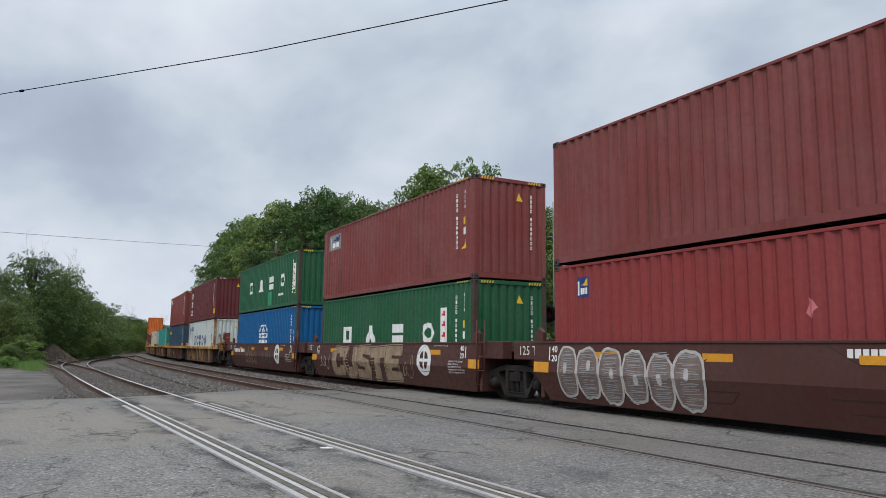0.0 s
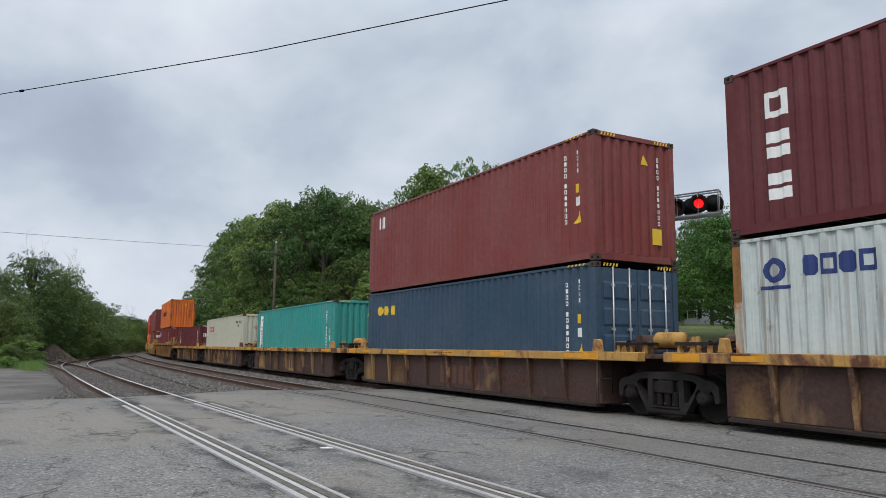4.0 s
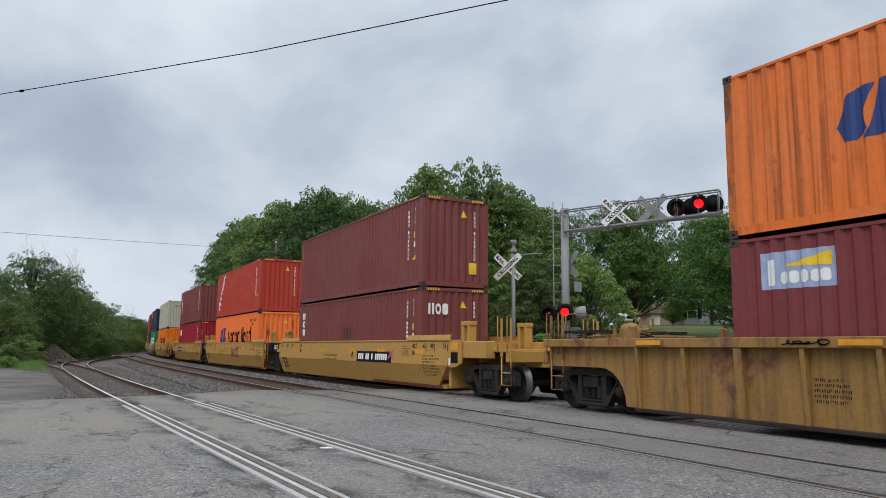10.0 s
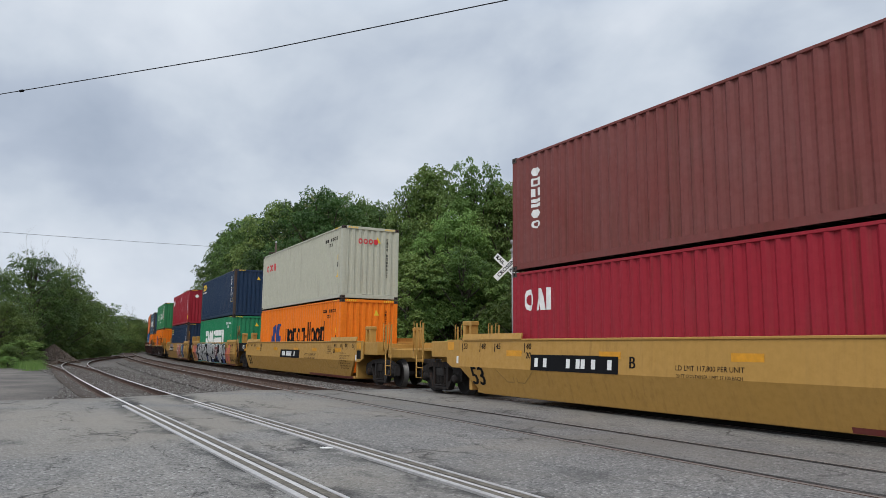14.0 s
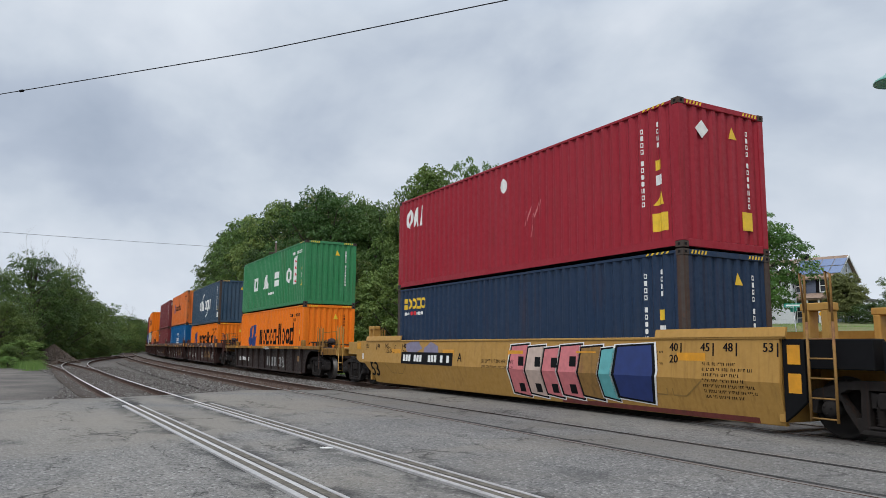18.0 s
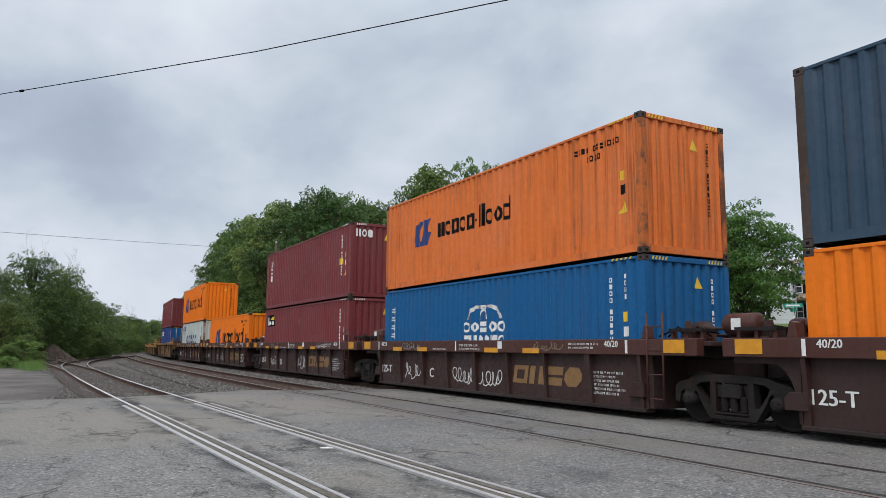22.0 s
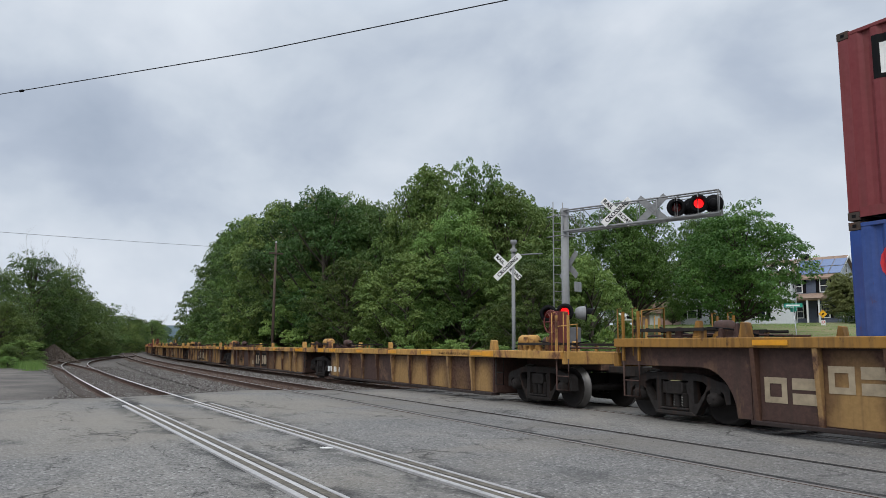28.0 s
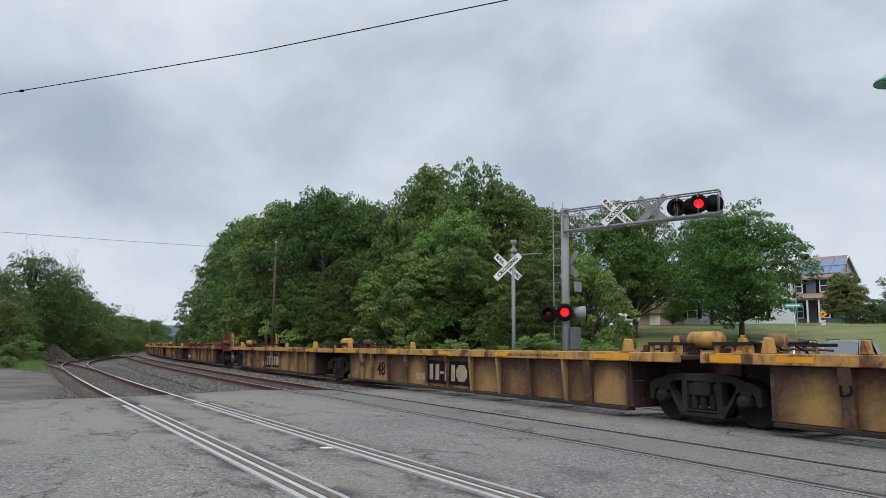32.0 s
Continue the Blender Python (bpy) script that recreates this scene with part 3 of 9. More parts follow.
def rail_sweep(name, pts, label, parent=None, head=None):
    """A rail with head, web and foot along ground points (x, y)."""
    g = Geo()
    n = len(RAIL_HEAD)
    for i, (x, y) in enumerate(pts):
        ax, ay = pts[max(i - 1, 0)]
        bx, by = pts[min(i + 1, len(pts) - 1)]
        d = math.hypot(bx - ax, by - ay)
        nx, ny = -(by - ay) / d, (bx - ax) / d
        g.v += [(x + nx * u, y + ny * u, w) for u, w in RAIL_HEAD]
    for i in range(len(pts) - 1):
        for k in range(n):
            g.f.append((i * n + k, i * n + (k + 1) % n, (i + 1) * n + (k + 1) % n, (i + 1) * n + k))
            g.s.append(False)
            g.mi.append(1 if k == n - 1 else 0)
    ob = new(name, g.mesh(name, [M_RAIL, head or M_RAILTOP]))
    if parent is None:
        tagged(ob, label, kind="structure")
    else:
        ob.parent = parent
    return ob


def line_points(s0, s1, off, step=3.0):
    n = max(2, int((s1 - s0) / step))
    return [track(s0 + (s1 - s0) * i / n, off)[:2] for i in range(n + 1)]


GAUGE = 0.7525
SID_Y, SID_K = 2.498 + GAUGE, 0.0287


def siding(x):
    """Centre of the siding: straight over the road, then bending with the main line."""
    y = SID_Y + SID_K * x
    if x < -20:
        u = -20 - x
        y = SID_Y + SID_K * -20 - 0.0287 * u + 0.00062 * u * u
    if x < -47:
        u = -47 - x
        y = 2.355 + 0.005 * u + 0.0030 * u * u
    return y


def build_tracks():
    for name, off, label in (("main_track", 0.0, "rusty main line rails on timber ties"), ("second_track", -4.02, "rusty second main line rails on timber ties")):
        tr = tagged(new(name), label, kind="structure")
        for side in (-GAUGE, GAUGE):
            rail_sweep("rail", line_points(-620, 500, off + side, 6.0 if off == 0 else 4.0), "", tr)
    tr = tagged(new("siding_track"), "worn siding rails set in the road", kind="structure")
    for side in (-GAUGE, GAUGE):
        rail_sweep("rail", [(x, siding(x) + side) for x in [-98 + 2.0 * i for i in range(33)]], "", tr)
        rail_sweep("rail", [(x, siding(x) + side) for x in [-34 + 2.0 * i for i in range(47)]], "", tr, M_BRIGHTRAIL)
    # diverging branch of the switch
    def spur(x):
        u = max(0.0, -43 - x)
        return siding(-43) - 0.035 * u - 0.0006 * u * u
    sp = tagged(new("spur_track"), "rusty spur rails leaving the siding at a switch", kind="structure")
    for side in (-GAUGE, GAUGE):
        rail_sweep("rail", [(x, spur(x) + side) for x in [-43 - 2 * i for i in range(13)]], "", sp)
    # guard strips beside the siding rails on the road
    for side in (-GAUGE, GAUGE):
        for d, w in ((-0.172, 0.034), (0.158, 0.023)):
            g = Geo()
            xs = [-17.5 + 1.5 * i for i in range(18)]
            for i in range(len(xs) - 1):
                a, b = xs[i], xs[i + 1]
                ya, yb = siding(a) + side + d, siding(b) + side + d
                n = len(g.v)
                g.add([(a, ya - w, 0.012), (a, ya + w, 0.012), (b, yb + w, 0.012), (b, yb - w, 0.012), (a, ya - w, -0.05), (a, ya + w, -0.05), (b, yb + w, -0.05), (b, yb - w, -0.05)], [(0, 1, 2, 3), (0, 3, 7, 4), (1, 5, 6, 2)])
            part("guard_strip", g, M_RUBBER, tr)
        for lo, hi in ((-0.138, -0.037), (0.037, 0.135)):
            g = Geo()
            for i in range(17):
                a, b = -17.5 + 1.5 * i, -16.0 + 1.5 * i
                ya, yb = siding(a) + side, siding(b) + side
                g.add([(a, ya + lo, 0.006), (a, ya + hi, 0.006), (b, yb + hi, 0.006), (b, yb + lo, 0.006)], [(0, 1, 2, 3)])
            part("flangeway", g, M_FLANGE, tr)
    # flangeways of the two running lines in the road
    for tname, off in (("main_track", 0.0), ("second_track", -4.02)):
        par = bpy.data.objects[tname]
        for side in (-GAUGE, GAUGE):
            g = Geo()
            inner = 0.075 if side < 0 else -0.075
            for s0 in range(-22, 20, 3):
                a, b = track(s0, off + side + inner), track(s0 + 3, off + side + inner)
                g.add([(a[0], a[1] - 0.03, 0.006), (a[0], a[1] + 0.03, 0.006), (b[0], b[1] + 0.03, 0.006), (b[0], b[1] - 0.03, 0.006)], [(0, 1, 2, 3)])
            part("flangeway", g, M_GAP, par)
    ballast_bed("ballast", -6.2, 1.9, -620, -20.5, "grey crushed stone ballast under the main lines")
    ballast_bed("ballast", -6.2, 1.9, 60, 500, "grey crushed stone ballast under the main lines")
    for off in (0.0, -4.02):
        rows = []
        for i in range(180):
            s = -21.9 - 3.0 * i
            rows.append([(*track(s, off + o)[:2], -0.135 + 0.03 * noise.noise((s, o, 9)) - (0.1 if abs(o) > 1.3 else 0)) for o in (-1.5, -1.15, -0.4, 0.4, 1.15, 1.5)])
        strip("ballast", rows, M_RUSTBED, "rust-stained brown ballast between the rails")
    rows = [[(x, siding(x) + o, -0.20 + 0.04 * noise.noise((x, o, 2)) - (0.28 if o > 2.6 else 0) - 0.12 * max(0.0, -1.0 - o)) for o in (-4.2, -2.6, -1.9, -1, 0.5, 2.0, 3.6)] for x in [-98 + 1.5 * i for i in range(53)]]
    strip("gravel", rows, M_BALLAST, "grey gravel bed under the siding")


build_ground()
build_tracks()


# ---- containers ----
BOX_L, BOX_W = 12.192, 2.438
CORR = []
_x = -5.86
while _x < 5.80:
    CORR += [(_x, 0.0), (_x + 0.075, 0.0), (_x + 0.14, 0.044), (_x + 0.215, 0.044)]
    _x += 0.2792
CORR = [(-5.925, 0.0)] + [c for c in CORR if c[0] < 5.86] + [(5.86, 0.0), (5.925, 0.0)]


def corr_at(x):
    if x <= CORR[0][0] or x >= CORR[-1][0]:
        return 0.0
    lo, hi = 0, len(CORR) - 1
    while hi - lo > 1:
        mid = (lo + hi) // 2
        lo, hi = (mid, hi) if CORR[mid][0] <= x else (lo, mid)
    (a, da), (b, db) = CORR[lo], CORR[hi]
    return da + (db - da) * (x - a) / (b - a)


def corrugated(width_pts, z0, z1, place):
    g = Geo()
    for u, d in width_pts:
        g.v += [place(u, d, z0), place(u, d, z1)]
    for i in range(len(width_pts) - 1):
        g.f.append((2 * i, 2 * i + 2, 2 * i + 3, 2 * i + 1))
        g.s.append(False)
        g.mi.append(0)
    return g


BOX_PARTS = {}


def box_parts(h):
    """Meshes of one container of height h, made once: (name, mesh, pose)."""
    if h in BOX_PARTS:
        return BOX_PARTS[h]
    half, w = BOX_L / 2, BOX_W / 2
    blank = bpy.data.materials.get("black paint")
    out = []
    z0, z1 = 0.18, h - 0.075
    side = corrugated(CORR, z0, z1, lambda u, d, z: (u, d, z))
    out.append(("side_panel", side.mesh("side_panel", blank), pose(0, -w + 0.012, 0), "paint"))
    out.append(("side_panel", out[0][1], pose(0, w - 0.012, 0, 0, 0, 180), "paint"))
    ends = []
    u = -1.06
    ends.append((-1.07, 0.0))
    while u < 1.0:
        ends += [(u, 0.0), (u + 0.10, 0.0), (u + 0.15, 0.045), (u + 0.215, 0.045)]
        u += 0.265
    ends = [e for e in ends if e[0] < 1.05] + [(1.06, 0.0), (1.07, 0.0)]
    end = corrugated(ends, z0, h - 0.11, lambda u, d, z: (-d, u, z)).mesh("end_panel", blank)
    out.append(("end_panel", end, pose(half - 0.03, 0, 0), "paint"))
    out.append(("end_panel", end, pose(-half + 0.03, 0, 0, 0, 0, 180), "paint"))
    g = Geo()
    n = 46
    for i in range(n + 1):
        x = -half + 0.1 + (BOX_L - 0.2) * i / n
        zz = h - 0.03 - (0.018 if i % 2 else 0)
        g.v += [(x, -w + 0.05, zz), (x, w - 0.05, zz)]
        if i:
            g.f.append((2 * i - 2, 2 * i, 2 * i + 1, 2 * i - 1)), g.s.append(False), g.mi.append(0)
    out.append(("roof_panel", g.mesh("roof_panel", blank), None, "paint"))
    post = Geo().box(-0.085, 0.085, -0.075, 0.075, 0.12, h - 0.12).mesh("corner_post", blank, 0.012)
    cast = Geo().box(-0.089, 0.089, -0.081, 0.081, 0, 0.118)
    cast.box(-0.03, 0.03, -0.083, 0.083, 0.035, 0.083, 1).box(-0.091, 0.091, -0.03, 0.03, 0.035, 0.083, 1)
    cast = cast.mesh("corner_casting", [M_CAST, M_BLACK])
    for sx in (-1, 1):
        for sy in (-1, 1):
            out.append(("corner_post", post, pose(sx * (half - 0.088), sy * (w - 0.078), 0), "paint"))
            for z in (0, h - 0.118):
                out.append(("corner_casting", cast, pose(sx * (half - 0.089), sy * (w - 0.081), z), None))
    rail = Geo().box(-half + 0.17, half - 0.17, -0.03, 0.03, -0.06, 0.0).mesh("top_rail", blank, 0.008)
    sill = Geo().box(-half + 0.17, half - 0.17, -0.03, 0.03, 0.0, 0.155).box(-half + 0.17, half - 0.17, -0.045, 0.03, 0.0, 0.02).mesh("bottom_rail", blank)
    head = Geo().box(-0.04, 0.04, -w + 0.16, w - 0.16, -0.11, 0.0).mesh("end_header", blank, 0.008)
    foot = Geo().box(-0.04, 0.04, -w + 0.16, w - 0.16, 0.02, 0.17).mesh("end_sill", blank, 0.008)
    for sy in (-1, 1):
        out.append(("top_rail", rail, pose(0, sy * (w - 0.035), h - 0.02), "paint"))
        out.append(("bottom_rail", sill, pose(0, sy * (w - 0.045), 0.035), "paint"))
    for sx in (-1, 1):
        out.append(("end_header", head, pose(sx * (half - 0.05), 0, h - 0.005), "paint"))
        out.append(("end_sill", foot, pose(sx * (half - 0.05), 0, 0), "paint"))
    floor = Geo().box(-half + 0.1, half - 0.1, -w + 0.06, w - 0.06, 0.13, 0.17)
    for i in range(30):
        x = -half + 0.35 + i * 0.392
        floor.box(x - 0.03, x + 0.03, -w + 0.06, w - 0.06, 0.03, 0.13)
    out.append(("floor_frame", floor.mesh("floor_frame", M_CAST), None, None))
    BOX_PARTS[h] = out
    return out


def drape(polys):
    """Cuts flat shapes (x, z outlines) along the ribs and lays them on a container's side."""
    bm = bmesh.new()
    lo, hi = 1e9, -1e9
    for poly in polys:
        vs = [bm.verts.new((x, 0, z)) for x, z in poly]
        if len(vs) >= 3:
            bm.faces.new(vs)
        lo, hi = min(lo, min(p[0] for p in poly)), max(hi, max(p[0] for p in poly))
    for x, _ in CORR:
        if lo < x < hi:
            bmesh.ops.bisect_plane(bm, geom=bm.verts[:] + bm.edges[:] + bm.faces[:], plane_co=(x, 0, 0), plane_no=(1, 0, 0))
    for v in bm.verts:
        v.co.y = -BOX_W / 2 + 0.012 - 0.004 + corr_at(v.co.x)
    for f in bm.faces:
        f.normal_update()
        if f.normal.y > 0:
            f.normal_flip()
    return bm


def paint_on(name, polys, mat, parent, label=""):
    bm = drape(polys)
    me = bpy.data.meshes.new(name)
    bm.to_mesh(me)
    bm.free()
    me.materials.append(mat)
    ob = put(name, me, parent, None, label)
    if len(polys) > 1 and (name.endswith("marks") or name in ("lettering", "notice", "logo", "seal")):
        tagged(ob, kind="stuff")
    return ob


def rect(x0, x1, z0, z1, lean=0.0):
    return [(x0, z0), (x1, z0), (x1 + lean, z1), (x0 + lean, z1)]


def glyph(kind, x, z, w, h, lean=0.0):
    """One plain shape of a word mark: b block, o ring, q square ring, a wedge, i bar, s two slabs, h two bars, - dash."""
    sh = lambda poly: [(px + lean * (pz - z), pz) for px, pz in poly]
    c = 0.24 * w
    if kind == "b":
        return [sh([(x + c, z), (x + w - c, z), (x + w, z + c), (x + w, z + h - c), (x + w - c, z + h), (x + c, z + h), (x, z + h - c), (x, z + c)])]
    if kind == "a":
        return [sh([(x, z), (x + w * .42, z), (x + w * .5, z + h * .3), (x + w * .5, z + h), (x + w * .36, z + h)]), sh([(x + w * .58, z), (x + w, z), (x + w * .64, z + h), (x + w * .5, z + h), (x + w * .5, z + h * .3)])]
    if kind == "i":
        return [sh(rect(x, x + w, z, z + h))]
    if kind == "-":
        return [sh(rect(x, x + w, z + h * .4, z + h * .55))]
    if kind == "s":
        return [sh(rect(x, x + w, z, z + h * .42)), sh(rect(x, x + w, z + h * .56, z + h))]
    if kind == "h":
        return [sh(rect(x, x + w * .36, z, z + h)), sh(rect(x + w * .62, x + w, z, z + h))]
    n = 12 if kind == "o" else 4
    turn = 0.0 if kind == "o" else math.pi / 4
    k2 = 1.0 if kind == "o" else math.sqrt(2)
    out = []
    for k in range(n):
        a, b = 2 * math.pi * k / n + turn, 2 * math.pi * (k + 1) / n + turn
        p = lambda ang, r: (x + w / 2 + math.cos(ang) * w / 2 * r * k2, z + h / 2 + math.sin(ang) * h / 2 * r * k2)
        out.append(sh([p(a, 1), p(b, 1), p(b, 0.52), p(a, 0.52)]))
    return out


def word(kinds, x0, x1, z, h, gap=0.22, lean=0.0):
    """Plain shapes from x0 to x1; gap as a share of one shape's width."""
    polys = []
    units = sum((0.35 if k in "i-" else 1.0) + gap for k in kinds) - gap
    w = (x1 - x0) / units
    gap *= w
    x = x0
    for k in kinds:
        ww = w * 0.35 if k in "i-" else w
        if k != " ":
            polys += glyph(k, x, z, ww, h, lean)
        x += ww + gap
    return polys


def column_marks(x, z_top, rows, w=0.06, h=0.085, step=0.165):
    """A column of small plain marks with a gap after the fourth."""
    rng = random.Random(round(z_top * 100) + rows)
    polys = []
    for k in range(rows):
        z = z_top - (k + (0.7 if k > 3 else 0.0)) * step * 0.93 - h
        polys += glyph(rng.choice("qhsqib"), x, z, w * 1.2, h * 1.15)
    return polys


def row_marks(x, z, n, w=0.075, h=0.13, step=0.125):
    rng = random.Random(n * 7 + 3)
    polys = []
    for k in range(n):
        polys += glyph(rng.choice("qhsqib"), x + (k + (0.8 if k > 3 else 0.0)) * step, z, w, h)
    return polys


CONTAINERS = []


def container(front, base, h, color, label, doors=False, post=None):
    """A forty-foot box whose front end stands at front metres along the train; base: height of its underside over the rails."""
    ob = thing("shipping_container", label, "shipping container", "containers on the train")
    paint = BOX_PAINT[color]
    for name, me, m, kind in box_parts(h):
        if doors and name in ("end_panel", "end_sill", "end_header") and m is not None and m.translation.x > 0:
            continue
        p = put(name, me, ob, m)
        if kind == "paint":
            p.material_slots[0].link = "OBJECT"
            p.material_slots[0].material = post if post and name == "corner_post" else paint
    # identification columns near the leading end, bars only
    half, w = BOX_L / 2, BOX_W / 2
    ink = M_BLACK if color in ("white", "cream") else M_WHITE
    if color in ("orange", "coral", "faded_orange"):
        ink = M_BLACK
    if color not in ("bright_green", "orange", "coral", "faded_orange", "cream", "emerald"):
        paint_on("lettering", column_marks(half - 1.02, h - 0.42, 11, 0.05, 0.085, 0.15), ink, ob)
        paint_on("size_marks", column_marks(half - 0.62, h - 0.36, 4, 0.05, 0.085, 0.15), ink, ob)
    else:
        paint_on("lettering", row_marks(half - 2.1, h - 0.5, 11) + row_marks(half - 1.7, h - 0.72, 4), ink, ob)
    g = Geo()
    for poly in column_marks(0.68, h - 0.42, 11, 0.05, 0.085, 0.15):
        g.add([(half - 0.026, u, w_) for u, w_ in poly], [tuple(range(len(poly)))])
    if not doors:
        tagged(part("lettering", g, ink, ob), kind="stuff")
    # yellow notice plates
    paint_on("sticker", [rect(half - 0.66, half - 0.5, h - 1.32, h - 1.12)], M_STICKER, ob, "small yellow notice")
    paint_on("sticker", [rect(half - 0.66, half - 0.48, h - 1.62, h - 1.42)], ink, ob, "small pale notice")
    paint_on("warning_triangle", [[(half - 0.72, h - 2.02), (half - 0.44, h - 2.02), (half - 0.5, h - 1.76)]], M_STICKER, ob, "yellow warning triangle")
    if not doors:
        g = Geo().prism([(0.2, h - 0.62), (0.42, h - 0.62), (0.28, h - 0.38)], "x", half - 0.036, half - 0.025)
        part("warning_triangle", g, M_STICKER, ob, "yellow warning triangle")
    # hazard stripes on the top rails
    g = Geo()
    for k in range(5):
        x = half - 0.95 + k * 0.13
        g.add([(x, -w + 0.001, h - 0.065), (x + 0.06, -w + 0.001, h - 0.065), (x + 0.10, -w + 0.001, h - 0.02), (x + 0.04, -w + 0.001, h - 0.02)], [(0, 1, 2, 3)])
        x = half - 0.002
        for y in (-w + 0.22 + k * 0.09, w - 0.62 + k * 0.09):
            g.add([(half - 0.008, y, h - 0.09), (half - 0.008, y + 0.045, h - 0.09), (half - 0.008, y + 0.075, h - 0.02), (half - 0.008, y + 0.03, h - 0.02)], [(0, 1, 2, 3)])
    tagged(part("hazard_stripes", g, M_STICKER if color not in ("maroon", "wine") else M_WHITE, ob), kind="stuff")
    if doors:
        dmat = BOX_PAINT["blue"] if color == "sea_blue" else BOX_PAINT["steel_blue"]
        for sy in (-1, 1):
            g = Geo()
            y0, y1 = (-w + 0.16, -0.01) if sy < 0 else (0.01, w - 0.16)
            g.box(half - 0.07, half - 0.03, y0, y1, 0.14, h - 0.12)
            for k in range(4):
                z = 0.35 + k * (h - 0.6) / 4
                g.prism([(half - 0.032, z), (half - 0.008, z + 0.06), (half - 0.008, z + 0.36), (half - 0.032, z + 0.42)], "y", y0 + 0.08, y1 - 0.08)
            d = part("door", g, dmat, ob, "panelled blue cargo door")
            for f in (0.3, 0.75):
                y = y0 + (y1 - y0) * f
                b = Geo().tube([(half + 0.02, y, 0.12), (half + 0.02, y, h - 0.1)], 0.02, 8)
                for z in (0.4, h / 2, h - 0.5):
                    b.box(half - 0.02, half + 0.03, y - 0.05, y + 0.05, z - 0.03, z + 0.03)
                b.box(half + 0.01, half + 0.03, y, y + 0.35, 1.15, 1.19)
                part("locking_bar", b, M_GALV, d, "galvanised locking bar")
    CONTAINERS.append((ob, front - half, base))
    return ob


# ---- freight trucks and well cars ----
def cut_plate(name, outline, holes, y0, y1, mat, bevel=0.0):
    """A plate drawn in x and z, with holes through it, between y0 and y1."""
    bm = bmesh.new()
    edges = []
    for loop in [outline] + holes:
        vs = [bm.verts.new((x, y0, z)) for x, z in loop]
        edges += [bm.edges.new((vs[k], vs[(k + 1) % len(vs)])) for k in range(len(vs))]
    bmesh.ops.triangle_fill(bm, edges=edges, use_beauty=True, use_dissolve=True)
    out = bmesh.ops.extrude_face_region(bm, geom=bm.faces[:])
    for e in out["geom"]:
        if isinstance(e, bmesh.types.BMVert):
            e.co.y = y1
    bmesh.ops.recalc_face_normals(bm, faces=bm.faces)
    if bevel:
        rim = [e for e in bm.edges if len(e.link_faces) == 2 and e.calc_face_angle(0) > 1.2]
        bmesh.ops.bevel(bm, geom=rim, offset=bevel, segments=2, affect="EDGES", clamp_overlap=True)
    me = bpy.data.meshes.new(name)
    bm.to_mesh(me)
    bm.free()
    me.materials.append(mat)
    return me


